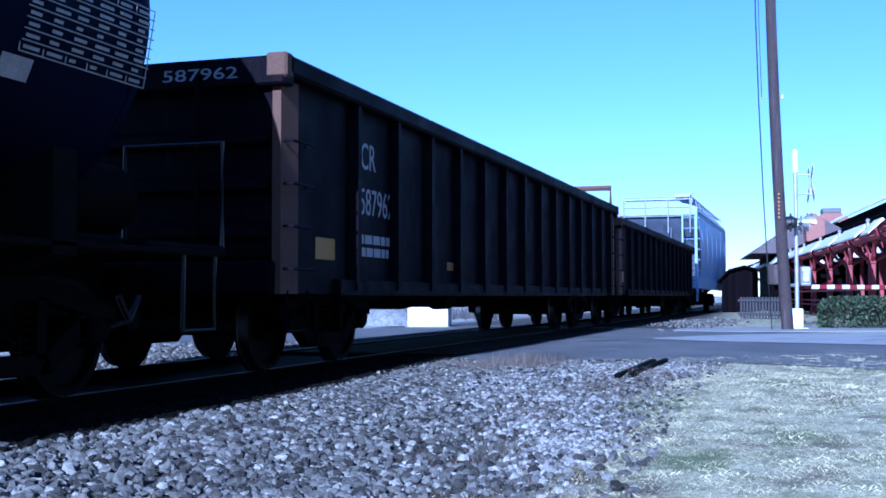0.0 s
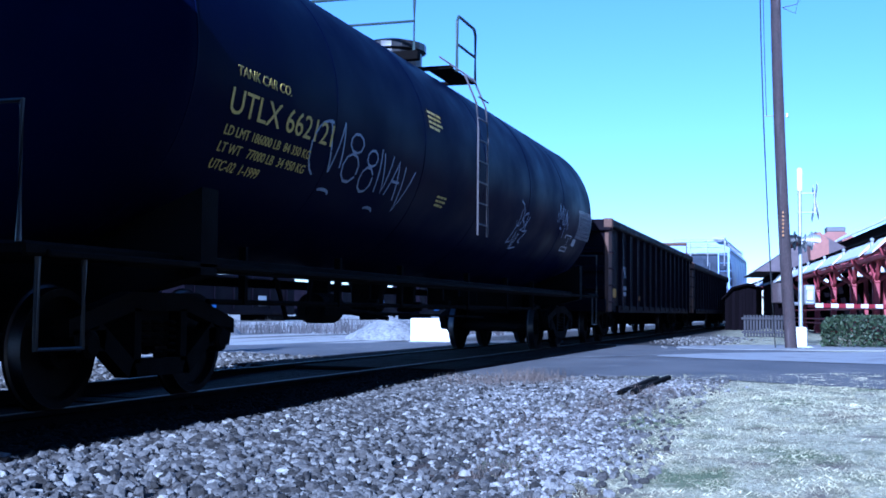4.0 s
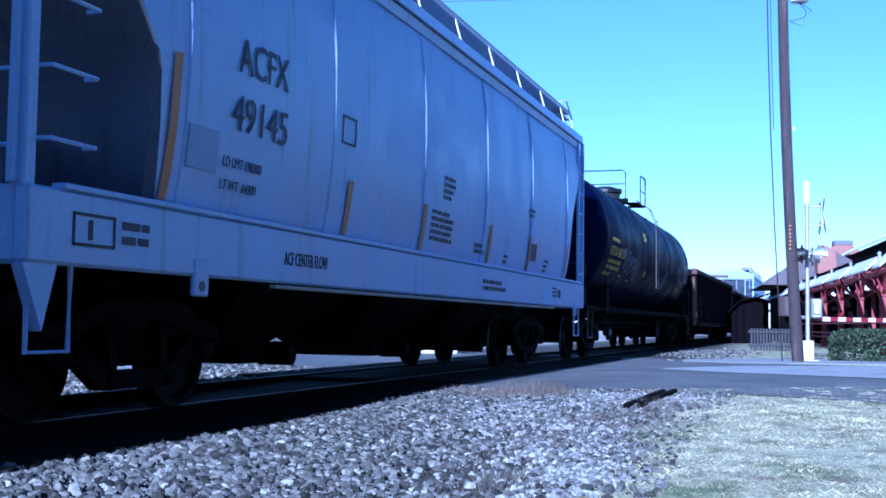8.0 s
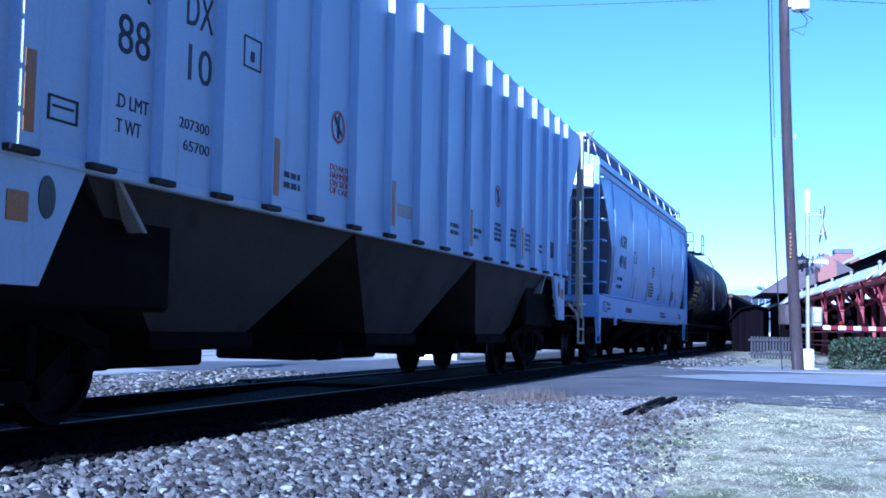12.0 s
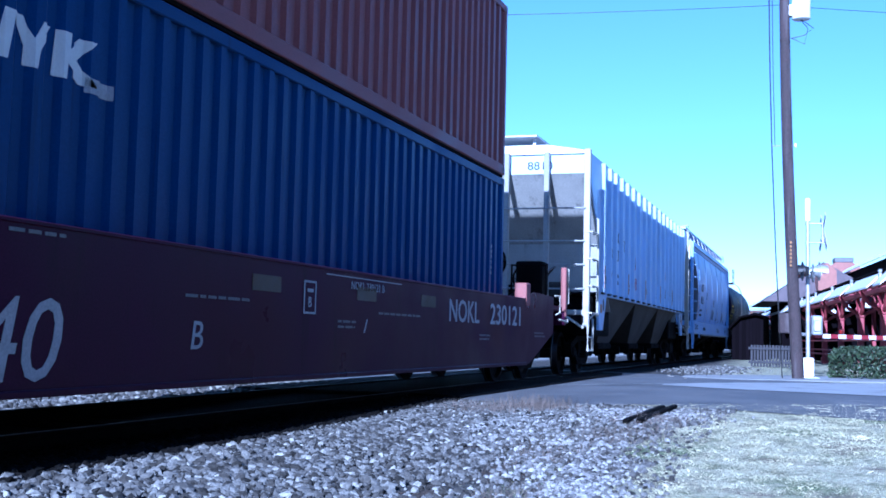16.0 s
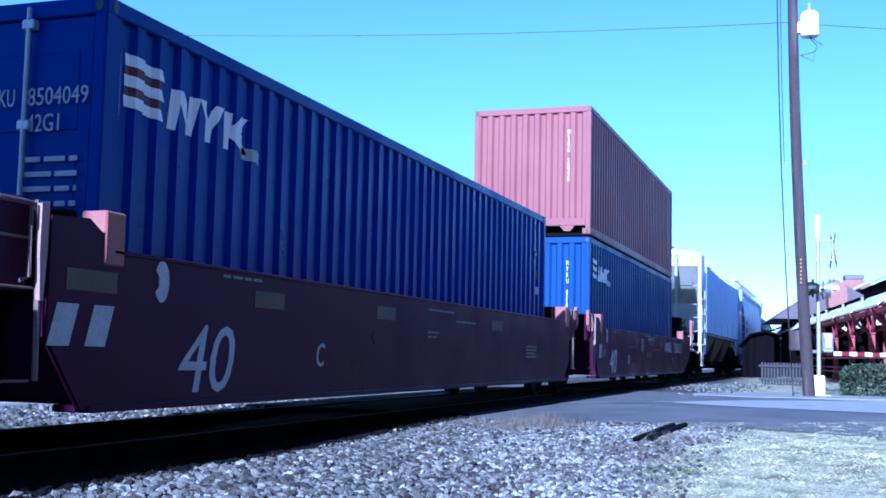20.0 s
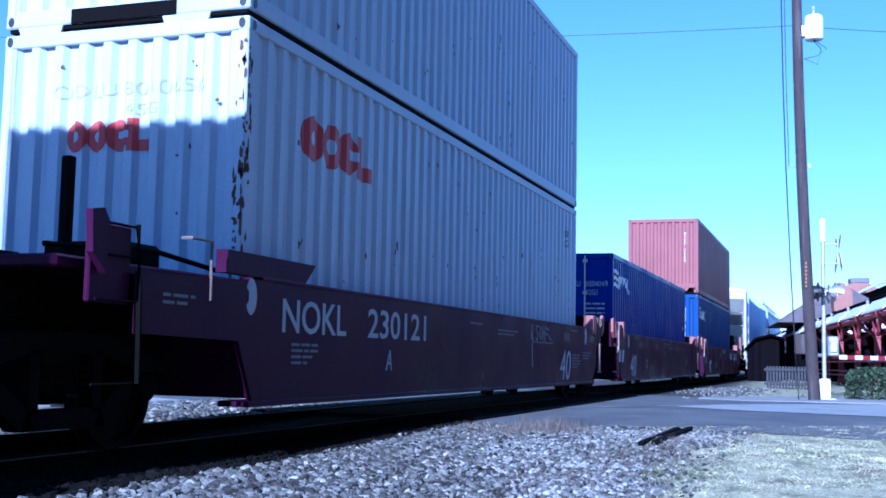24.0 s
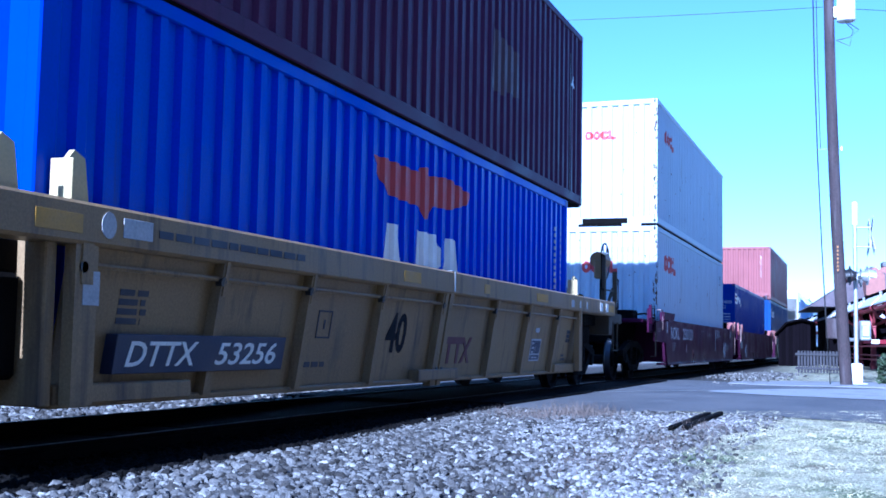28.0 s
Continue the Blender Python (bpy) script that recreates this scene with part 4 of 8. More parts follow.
        part("lamp", M().lathe((x + 2.4, -1.3, 2.3), "z", [(0, 0.16), (0.04, 0.2), (0.16, 0.12), (0.22, 0.03)], 12).tube([(x + 2.4, -1.3, 2.5), (x + 2.4, -1.3, 3.2)], 0.012, 5), FASCIA, can, "pale hanging shape added for a bright speck")
    rl = M()
    for z in (0.45, 0.62, 0.98):
        rl.tube([(-6.5, 0.25, z), (24, 0.25, z)], 0.035, 6)
    part("platform_rail", rl, TIMBERRED, can)
    part("platform", M().box(-6.8, -4.0, -0.2, 30, 0.1, 0.02, 0.02), ASPHALT, can)
    # brick building behind
    b = thing("depot_building", origin @ pose(4.0, -9.4, 0), "orange brick railway depot with grey hipped roof", "building")
    wall = M().box(-8, -4, 0, 40, 5.4, 4.0, 0.03)
    part("wall", wall, BRICKWALL, b)
    part("clerestory", M().box(-8, 5.4, 3.8, 40, 5.75, 5.02, 0.02), DARKWOOD, b, "dark clerestory wall over the canopy")
    for k in range(8):
        part("upper_eave", M().prism([(6.3, 4.88), (6.3, 4.94), (5.55, 5.42), (5.5, 5.36)], "x", -8 + 6 * k + 0.06, -2 + 6 * k - 0.06), FASCIA, b, "white sloped upper eaves")
    rf = M()
    rf.add([(-9, -5, 3.95), (33, -5, 3.95), (33, 6.6, 3.95), (-9, 6.6, 3.95), (-4, 0.8, 5.4), (28, 0.8, 5.4)], [(0, 1, 5, 4), (1, 2, 5), (2, 3, 4, 5), (3, 0, 4), (3, 2, 1, 0)])
    part("roof", rf, ROOF, b)
    for k in range(8):
        x = -6.5 + k * 4.8
        w = part("window", M().box(x, 5.4, 1.0, x + 1.2, 5.46, 2.9, 0.01), FASCIA, b)
        part("pane", M().box(x + 0.1, 5.44, 1.1, x + 1.1, 5.475, 2.8, 0.01), GLASS, w)
    for x, y, w, h, top in ((24.0, 2.3, 3.2, 5.1, 6.3), (33.0, 5.7, 3.4, 4.6, 6.1)):
        dm = part("dormer", M().box(x - w / 2, y - w / 2, 3.4, x + w / 2, y + w / 2, h, 0.02), BRICKWALL, b, "orange brick dormer")
        pr = M().add([(x - w / 2 - 0.3, y - w / 2 - 0.3, h), (x + w / 2 + 0.3, y - w / 2 - 0.3, h), (x + w / 2 + 0.3, y + w / 2 + 0.3, h), (x - w / 2 - 0.3, y + w / 2 + 0.3, h), (x - 0.5, y - 0.5, top - 0.3), (x + 0.5, y - 0.5, top - 0.3), (x + 0.5, y + 0.5, top - 0.3), (x - 0.5, y + 0.5, top - 0.3)],
                     [(0, 1, 5, 4), (1, 2, 6, 5), (2, 3, 7, 6), (3, 0, 4, 7), (4, 5, 6, 7)])
        part("dormer_roof", pr, BRICKWALL, dm)
        part("cap", M().box(x - 0.55, y - 0.55, top - 0.3, x + 0.55, y + 0.55, top, 0.04), ROOF, dm)
    # the two-storey end with its wide eaves
    e = thing("depot_tower", pose(62.0, 0.65, -0.09, 0, 0, ang), "dark upper storey of the depot under wide eaves", "building")
    part("wall", M().box(-3.5, -3.0, 0, 3.5, 1.6, 2.84, 0.03), DARKWOOD, e)
    part("gable", M().prism([(-0.78, 3.4), (0.06, 3.4), (0.06, 4.35), (-0.36, 4.75), (-0.78, 4.35)], "x", -5.2, -3.0), BRICKWALL, e, "orange brick gable")
    rf = M().add([(-5, -3.6, 2.85), (5, -3.6, 2.85), (5, 2.6, 2.85), (-5, 2.6, 2.85), (-2.5, -0.5, 4.95), (2.5, -0.5, 4.95)], [(0, 1, 5, 4), (1, 2, 5), (2, 3, 4, 5), (3, 0, 4), (3, 2, 1, 0)])
    part("roof", rf, BROWNROOF, e)
    # dark board shed at the platform's track side
    s = thing("board_shed", pose(54.0, 2.35, -0.09), "dark board-sided shed with a rounded roof beside the platform", "shed")
    part("frame", M().prism([(0.15, 0.0), (1.55, 0.0), (1.55, 1.55), (1.15, 1.95), (0.5, 2.1), (0.15, 2.0)], "x", 0.06, 6.0), DARKWOOD, s)
    for k in range(9):
        y = 0.16 + k * 0.155
        part("board", M().box(0.0, y, 0.0, 0.05, y + 0.14, 1.98 if y < 1.0 else 1.98 - 0.9 * (y - 0.95), 0.006), DARKWOOD, s)
    part("shed_roof", M().prism([(1.7, 1.4), (1.7, 1.48), (1.2, 2.02), (0.5, 2.2), (0.05, 2.08), (0.05, 2.0), (0.5, 2.12), (1.16, 1.95)], "x", -0.3, 6.2), DARKWOOD, s)
    # slatted fence before the depot
    fe = thing("slat_fence", pose(38.5, 1.55, -0.09, 0, 0, 70), "low grey slatted fence at the platform's end", "fence")
    for k in range(14):
        part("slat", M().box(-0.75 + k * 0.105, -0.012, 0.05, -0.68 + k * 0.105, 0.012, 0.75, 0.004), FENCEWOOD, fe)
    for z in (0.15, 0.6):
        part("fence_rail", M().box(-0.78, 0.013, z, 0.75, 0.05, z + 0.08, 0.006), FENCEWOOD, fe)


def build_far_side():
    """What shows under the cars and between them: a stone heap, brush, dark stored freight cars, a cabinet, a blue shed."""
    rnd = random.Random(3)
    def heap(x, y, r, h, name="stone_heap"):
        m = M()
        loops = []
        for k in range(9):
            q = k / 8
            w_ = (1 - q) ** 0.85 if k < 8 else 0.06
            loops.append([(r * w_ * math.cos(a) * (1 + 0.12 * noise.noise(Vector((math.cos(a) * 2, math.sin(a) * 2, k + x)))), r * w_ * math.sin(a), h * q ** 0.8 + 0.07 * h * noise.noise(Vector((math.cos(a) * 3, math.sin(a) * 3, k * 0.7)))) for a in (6.2832 * i / 40 for i in range(40))])
        m.loft(loops)
        o = tagged(part(name, m, PILE, None, smooth=True), "pale heap of crushed stone beyond the road", "stone heap", "stone heaps")
        o.location = (x, y, -0.12)
    heap(30.2, 17.9, 1.6, 0.86)
    heap(28.3, 10.75, 1.25, 0.66)
    heap(32.0, 21.5, 1.3, 0.35)
    heap(33.0, 25.5, 2.4, 0.75)
    # equipment cabinet
    c = thing("equipment_cabinet", pose(26.6, 8.9, -0.1, 0, 0, 10), "white steel equipment cabinet beside the track", "cabinet")
    part("body", M().box(-0.35, -0.45, 0.06, 0.35, 0.55, 0.62, 0.02), WHITE, c)
    part("plinth", M().box(-0.4, -0.5, -0.1, 0.4, 0.6, 0.06, 0.02), GALV, c)
    # dark stored cars along a far line
    for k, (x, y, w, h) in enumerate(((40, 39, 9, 1.3), (52, 37.5, 10, 1.9), (66, 36.5, 12, 2.2), (83, 35, 13, 1.9), (101, 33, 15, 2.2), (120, 31, 15, 2.3))):
        t = thing("stored_freight_car", pose(x, y, 0.0, 0, 0, -8), "dark stored freight car on a far siding", "freight car", "stored cars")
        part("body", M().box(-w / 2, -1.4, 0.35, w / 2, 1.4, 0.7 + h, 0.08), GONDOLA, t)
        for j in range(2):
            p = -w / 2 + w * (0.18 + 0.45 * j)
            part("side_door", M().box(p, -1.5, 0.75 + 0.2 * j, p + 0.9 + 0.5 * (k % 2), -1.46, 1.3 + 0.3 * j, 0.02), GALV if (k + j) % 2 else TANKBLUE, t, "pale panel on the side")
        for d in (-1, 1):
            part("truck", M().box(d * (w / 2 - 1.8) - 1.2, -1.1, -0.1, d * (w / 2 - 1.8) + 1.2, 1.1, 0.7, 0.1), DARKSTEEL, t)
        for j in range(6):
            part("rib", M().box(-w / 2 + (j + 0.5) * w / 6 - 0.06, -1.46, 0.75, -w / 2 + (j + 0.5) * w / 6 + 0.06, -1.4, 0.65 + h, 0.01), GONDOLA, t)
    sh = thing("metal_shed", pose(60, 52, -0.1, 0, 0, 20), "blue metal-sided shed far beyond the track", "shed")
    part("wall", M().box(-6, -3, 0, 6, 5, 2.0, 0.03), TANKBLUE, sh)
    part("roof", M().prism([(-3.3, 2.0), (5.3, 2.0), (1.0, 2.6)], "x", -6.3, 6.3), WHITE, sh)
    # bare winter brush in front of them
    v, f = [], []
    for _ in range(2600):
        a = rnd.uniform(15, 42)
        dist = rnd.uniform(36, 44)
        x, y = dist * math.cos(radians(a)), dist * math.sin(radians(a))
        h = rnd.uniform(0.15, 0.8) * (0.6 + 0.6 * abs(noise.noise(Vector((a * 0.5, 0, 0)))))
        w, lx, ly = 0.018, rnd.gauss(0, 0.2) * h, rnd.gauss(0, 0.2) * h
        k = len(v)
        v += [(x + w, y - w, -0.15), (x - w, y + w, -0.15), (x + lx, y + ly, -0.1 + h)]
        f += [(k, k + 1, k + 2)]
    me = bpy.data.meshes.new("brush")
    me.from_pydata(v, [], f)
    me.materials.append(BRUSHGREY)
    tagged(new("brush", me), "thin bare winter brush beyond the road", "brush", kind="stuff")


def build_sky_screen():
    """A plain long wall, unseen on the camera's other side, added to block skylight."""
    m = M().box(-90, -13.5, -0.5, 16, -8.0, 11.0, 0.05)
    tagged(part("wall_south", m, BRICKWALL_DARK, None), "plain dark brick wall out of view, added to block low sky light", "wall", kind="structure")


build_ground()
build_sky_screen()
build_road()
build_track()
build_plate()
build_pole()
signal(pose(27.2, 0.28, -0.09), 10, "white railway crossing signal with crossbuck and lowered gate arm", True, True)
signal(pose(12.94, 9.95, -0.12), 186, "grey railway crossing signal with crossbuck seen from behind", False, False)
build_hedge()
build_depot()
build_far_side()

# ---- the train: each car runs on the rails at the same pace ----
def run(t):
    """Metres run since the start; the train gathers speed slowly."""
    return 3.9 * t + 0.01725 * t * t if t <= 18.5 else 78.054 + 4.455 * (t - 18.5)


RUNNERS, WHEELSETS = [], []


def car(name, x, label, category, group=""):
    """A thing that runs with the train; x: its place along the track at the start."""
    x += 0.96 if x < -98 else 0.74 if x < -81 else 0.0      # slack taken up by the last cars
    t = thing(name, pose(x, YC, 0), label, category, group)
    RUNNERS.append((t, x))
    return t


def wheelset_mesh():
    m = M()
    m.lathe((0, 0, 0), "y", [(-1.0, 0.075), (-0.84, 0.075), (-0.83, 0.1), (0.83, 0.1), (0.84, 0.075), (1.0, 0.075)], 14)
    for s in (-1, 1):
        prof = [(0.685, 0.1), (0.685, 0.12), (0.715, 0.34), (0.685, 0.355), (0.685, 0.43), (0.70, 0.452), (0.715, 0.44), (0.725, 0.42), (0.82, 0.413), (0.822, 0.36), (0.765, 0.335), (0.755, 0.15), (0.83, 0.13), (0.83, 0.1)]
        m.lathe((0, 0, 0), "y", [(s * a, r) for a, r in prof], 32)
    me = m.mesh("wheelset", WHEEL, True)
    me.materials.append(TREAD)
    for p in me.polygons:
        c = p.center
        r = math.hypot(c.x, c.z)
        if 0.395 < r and 0.72 < abs(c.y) < 0.822:
            p.material_index = 1
    return me


def sideframe_mesh():
    m = M()
    # built of bars round the openings
    bars_ = [[(-1.12, 0.5), (-1.12, 0.62), (-0.4, 0.82), (0.4, 0.82), (1.12, 0.62), (1.12, 0.5), (0.36, 0.68), (-0.36, 0.68)],
             [(-0.86, 0.5), (-0.76, 0.6), (-0.36, 0.33), (-0.3, 0.2), (-0.42, 0.2)], [(0.86, 0.5), (0.42, 0.2), (0.3, 0.2), (0.36, 0.33), (0.76, 0.6)],
             [(-0.42, 0.2), (-0.36, 0.33), (0.36, 0.33), (0.42, 0.2)],
             [(-0.36, 0.3), (-0.36, 0.7), (-0.27, 0.7), (-0.27, 0.3)], [(0.27, 0.3), (0.27, 0.7), (0.36, 0.7), (0.36, 0.3)],
             [(-1.08, 0.55), (-0.70, 0.55), (-0.72, 0.4), (-1.04, 0.4)], [(1.08, 0.55), (1.04, 0.4), (0.72, 0.4), (0.70, 0.55)]]
    for b in bars_:
        m.prism(b, "y", -0.06, 0.06)
    for s in (-1, 1):
        m.lathe((s * 0.89, 0, 0.45), "y", [(-0.09, 0.0), (-0.09, 0.07), (-0.07, 0.1), (0.06, 0.1)], 14)
    return m.mesh("side_frame", DARKSTEEL)


def springs_mesh():
    m = M()
    for x in (-0.17, 0.0, 0.17):
        for k in range(5):
            m.lathe((x, 0, 0.36 + k * 0.055), "z", [(0, 0.05), (0.015, 0.075), (0.03, 0.05)], 10)
    return m.mesh("spring_group", DARKSTEEL)


WHEELSET, SIDEFRAME, SPRINGS = wheelset_mesh(), sideframe_mesh(), springs_mesh()


def truck(parent, x):
    """A two-axle truck under a car, at x from the car's middle."""
    b = part("truck", M(x).box(-0.22, -1.0, 0.42, 0.22, 1.0, 0.74, 0.03).lathe((0, 0, 0.74), "z", [(0, 0.25), (0.1, 0.2)], 16).box(-0.75, -0.62, 0.4, -0.65, 0.62, 0.52).box(0.65, -0.62, 0.4, 0.75, 0.62, 0.52), DARKSTEEL, parent, "grimy dark four-wheel truck")
    for s in (-1, 1):
        o = part("side_frame", SIDEFRAME, None, b)
        o.matrix_basis = pose(x, s * 1.0, 0, 0, 0, 0 if s < 0 else 180)
        o = tagged(part("spring_group", SPRINGS, None, b), kind="stuff")
        o.matrix_basis = pose(x, s * 1.0, 0)
    for d in (-0.89, 0.89):
        o = part("wheelset", WHEELSET, None, b)
        o.matrix_basis = pose(x + d, 0, 0.42)
        WHEELSETS.append((o, x + d))
    return b


def coupler(parent, x, s):
    """A knuckle coupler and its hoses, pointing along s."""
    m = M(x).box(0, -0.11, 0.72, s * 0.55, 0.11, 0.95, 0.02)
    m.prism([(s * 0.5, -0.16), (s * 0.82, -0.2), (s * 0.86, -0.06), (s * 0.7, 0.02), (s * 0.78, 0.14), (s * 0.5, 0.17)], "z", 0.7, 0.98)
    c = part("coupler", m, DARKSTEEL, parent)
    part("air_hose", M(x).tube([(s * 0.2, -0.32, 0.7), (s * 0.35, -0.32, 0.5), (s * 0.6, -0.2, 0.42), (s * 0.85, -0.08, 0.55)], 0.028, 7), BLACK, c)


def ladder(parent, x, y, z0, z1, mat, n=6, w=0.4, along="x", r=0.014, off=0.09, label=""):
    """Grab irons one above another; along 'x' they lie on a side, along 'y' on an end."""
    me = (M().tube([(0, 0, 0), (0, -off, 0), (w, -off, 0), (w, 0, 0)], r, 6) if along == "x" else M().tube([(0, 0, 0), (-off, 0, 0), (-off, w, 0), (0, w, 0)], r, 6)).mesh("grab_iron", mat)
    for k in range(n):
        o = part("grab_iron", me, None, parent, label)
        o.matrix_basis = pose(x, y, z0 + (z1 - z0) * (k + 0.5) / n)


def frame_ladder(parent, x, y, z0, z1, mat, n=6, w=0.42, rail=0.03, along="x"):
    m = M()
    for q in (0, w):
        if along == "x":
            m.box(x + q - rail, y - 0.02, z0, x + q + rail, y + 0.02, z1)
        else:
            m.box(x - 0.02, y + q - rail, z0, x + 0.02, y + q + rail, z1)
    lad = part("ladder", m, mat, parent)
    rung = M().tube([(0, 0, 0), (w, 0, 0)] if along == "x" else [(0, 0, 0), (0, w, 0)], 0.014, 6).mesh("rung", mat)
    for k in range(n):
        part("rung", rung, None, lad).matrix_basis = pose(x, y, z0 + (z1 - z0) * (k + 0.5) / n)
    return lad


def brake_wheel(parent, x, y, z, r, mat, axis="x"):
    m = M()
    def rim(a):
        return (x, y + r * math.cos(a), z + r * math.sin(a)) if axis == "x" else (x + r * math.cos(a), y, z + r * math.sin(a))
    m.tube([rim(6.2832 * i / 24) for i in range(25)], 0.018, 6)
    wheel = part("brake_wheel", m, mat, parent, "six-spoked hand brake wheel")
    for i in range(6):
        part("spoke", M().tube([(x, y, z), rim(6.2832 * i / 6)], 0.013, 5), mat, wheel)
    part("hub", M().lathe((x, y, z), axis, [(-0.03, 0.0), (-0.03, 0.09), (0.03, 0.09), (0.05, 0.0)], 14), mat, wheel)
    return wheel


def corrugated(x0, x1, y, z0, z1, pitch, depth, s, axis="x"):
    """A sheet with trapezoid corrugation; s: the way it faces (+1 or -1) across."""
    n = max(1, round((x1 - x0) / pitch))
    p = (x1 - x0) / n
    prof = []
    for k in range(n):
        a = x0 + k * p
        prof += [(a, 0.0), (a + p * 0.25, 0.0), (a + p * 0.42, depth), (a + p * 0.75, depth), (a + p * 0.92, 0.0)]
    prof.append((x1, 0.0))
    m = M()
    lo, hi = [], []
    for a, d in prof:
        q = y - s * d
        lo.append((a, q, z0) if axis == "x" else (q, a, z0))
        hi.append((a, q, z1) if axis == "x" else (q, a, z1))
    return m.loft([lo, hi], closed=False, caps=False)


def container(x, z, length, height, mat, label, doors="front", side_depth=0.036, frame_mat=None, tunnel=False):
    """A shipping container; x: its rear end along the track at the start, z: its floor. doors: 'rear', 'front'."""
    frame_mat = frame_mat or mat
    c = car("shipping_container", x + length / 2, label, "shipping container", "containers on the train")
    a, b, w, h = -length / 2, length / 2, 1.219, height
    c.matrix_basis = pose(x + length / 2, YC, z)
    c["floor"] = z
    for s in (-1, 1):
        part("side_panel", corrugated(a + 0.12, b - 0.12, s * (w - 0.012), 0.14, h - 0.1, 0.278, side_depth, s), mat, c, smooth=False)
        part("bottom_rail", M().box(a + 0.1, s * w, 0.0, b - 0.1, s * (w - 0.06), 0.15, 0.01), frame_mat, c)
        part("top_rail", M().box(a + 0.1, s * w, h - 0.11, b - 0.1, s * (w - 0.06), h, 0.01), frame_mat, c)
        for e in (a, b):
            d = 0.12 if e == a else -0.12
            part("corner_post", M().box(e, s * w, 0.1, e + d, s * (w - 0.1), h - 0.1, 0.012), frame_mat, c)
            for q in (0, 1):
                zz = 0.0 if q == 0 else h - 0.118
                d2 = 0.178 if e == a else -0.178
                fit = part("corner_casting", M().box(e - d2 * 0.02, s * (w + 0.003), zz - 0.002, e + d2, s * (w - 0.16), zz + 0.12, 0.014), frame_mat, c)
                if e == a:
                    part("opening", M().prism([(s * (w - 0.06) + 0.032 * math.cos(t), zz + 0.06 + 0.045 * math.sin(t)) for t in (6.2832 * i / 12 for i in range(12))], "x", e - 0.0075, e - 0.004), BLACK, fit)
                if s < 0:
                    part("opening", M().prism([(e + d2 * 0.5 + 0.032 * math.cos(t), zz + 0.06 + 0.045 * math.sin(t)) for t in (6.2832 * i / 12 for i in range(12))], "y", -w - 0.0065, -w - 0.003), BLACK, fit)
    part("roof", M().box(a + 0.05, -w + 0.05, h - 0.04, b - 0.05, w - 0.05, h - 0.02), mat, c)
    part("floor", M().box(a + (2.5 if tunnel else 0.05), -w + 0.05, 0.03, b - 0.05, w - 0.05, 0.13), frame_mat, c)
    for e, s in ((a, -1), (b, 1)):
        up = 0.17 if tunnel and e == a else 0.0
        part("end_sill", M().box(e, -w + 0.1, up, e - s * 0.06, w - 0.1, up + 0.15, 0.01), frame_mat, c)
        part("end_header", M().box(e, -w + 0.1, h - 0.12, e - s * 0.06, w - 0.1, h, 0.01), frame_mat, c)
        if (doors == "rear") == (s < 0):
            for q in (-1, 1):
                d = part("door", M().box(e - s * 0.02, q * 0.01, 0.15, e - s * 0.06, q * (w - 0.1), h - 0.12, 0.012), mat, c, "steel door leaf")
                pn = M()
                for k in range(3):
                    z0 = 0.3 + k * (h - 0.5) / 3
                    pn.box(e - s * 0.045, q * 0.1, z0, e - s * 0.012, q * (w - 0.2), z0 + (h - 0.5) / 3 - 0.16, 0.02)
                part("door_panel", pn, mat, d)
                for y in (0.19, 0.62):
                    rod = M().tube([(e + s * 0.03, q * y, 0.06), (e + s * 0.03, q * y, h - 0.05)], 0.017, 8)
                    for zz in (0.12, 0.9, 1.7, h - 0.2):
                        rod.box(e - s * 0.02, q * y - 0.05, zz, e + s * 0.045, q * y + 0.05, zz + 0.07, 0.008)
                    part("lock_rod", rod, GALV, d, "galvanised locking rod")
        else:
            part("end_panel", corrugated(-w + 0.1, w - 0.1, e - s * 0.012, up + 0.14, h - 0.11, 0.262, 0.05, s, "y"), mat, c)
    return c


def end_tunnel_lips(c, length, mat, z=0.0):
    """Gooseneck lips that hang from the end sill of an upper container."""
    e = -length / 2
    for y in (-0.75, -0.05, 0.9):
        part("lip", M().prism([(y - 0.16, 0.18), (y + 0.16, 0.18), (y + 0.06, 0.06), (y - 0.06, 0.06)], "x", e + 0.01, e + 0.05), mat, c)


def conform(ob, length, face, depth=0.036):
    """Lays flat paint over a container's corrugation: cuts it at the folds and presses it on."""
    if face == "side":
        x0, x1, pitch, d, ax = -length / 2 + 0.12, length / 2 - 0.12, 0.278, depth, 0
    else:
        x0, x1, pitch, d, ax = -1.119, 1.119, 0.262, 0.05, 1
    n = max(1, round((x1 - x0) / pitch))
    p = (x1 - x0) / n
    folds = [x0 + k * p + f * p for k in range(n) for f in (0.25, 0.42, 0.75, 0.92)]
    bm = bmesh.new()
    bm.from_mesh(ob.data)
    lo, hi = min(v.co[ax] for v in bm.verts), max(v.co[ax] for v in bm.verts)
    for f in folds:
        if lo < f < hi:
            co = (f, 0, 0) if ax == 0 else (0, f, 0)
            no = (1, 0, 0) if ax == 0 else (0, 1, 0)
            bmesh.ops.bisect_plane(bm, geom=bm.verts[:] + bm.edges[:] + bm.faces[:], dist=1e-5, plane_co=co, plane_no=no)
    for v in bm.verts:
        q = ((v.co[ax] - x0) % p) / p
        r = 0.0 if q <= 0.25 or q >= 0.92 else (1.0 if 0.42 <= q <= 0.75 else ((q - 0.25) / 0.17 if q < 0.42 else (0.92 - q) / 0.17))
        if face == "side":
            v.co.y += d * r + 0.012
        else:
            v.co.x += d * r + 0.012
    bm.to_mesh(ob.data)
    bm.free()
    return ob

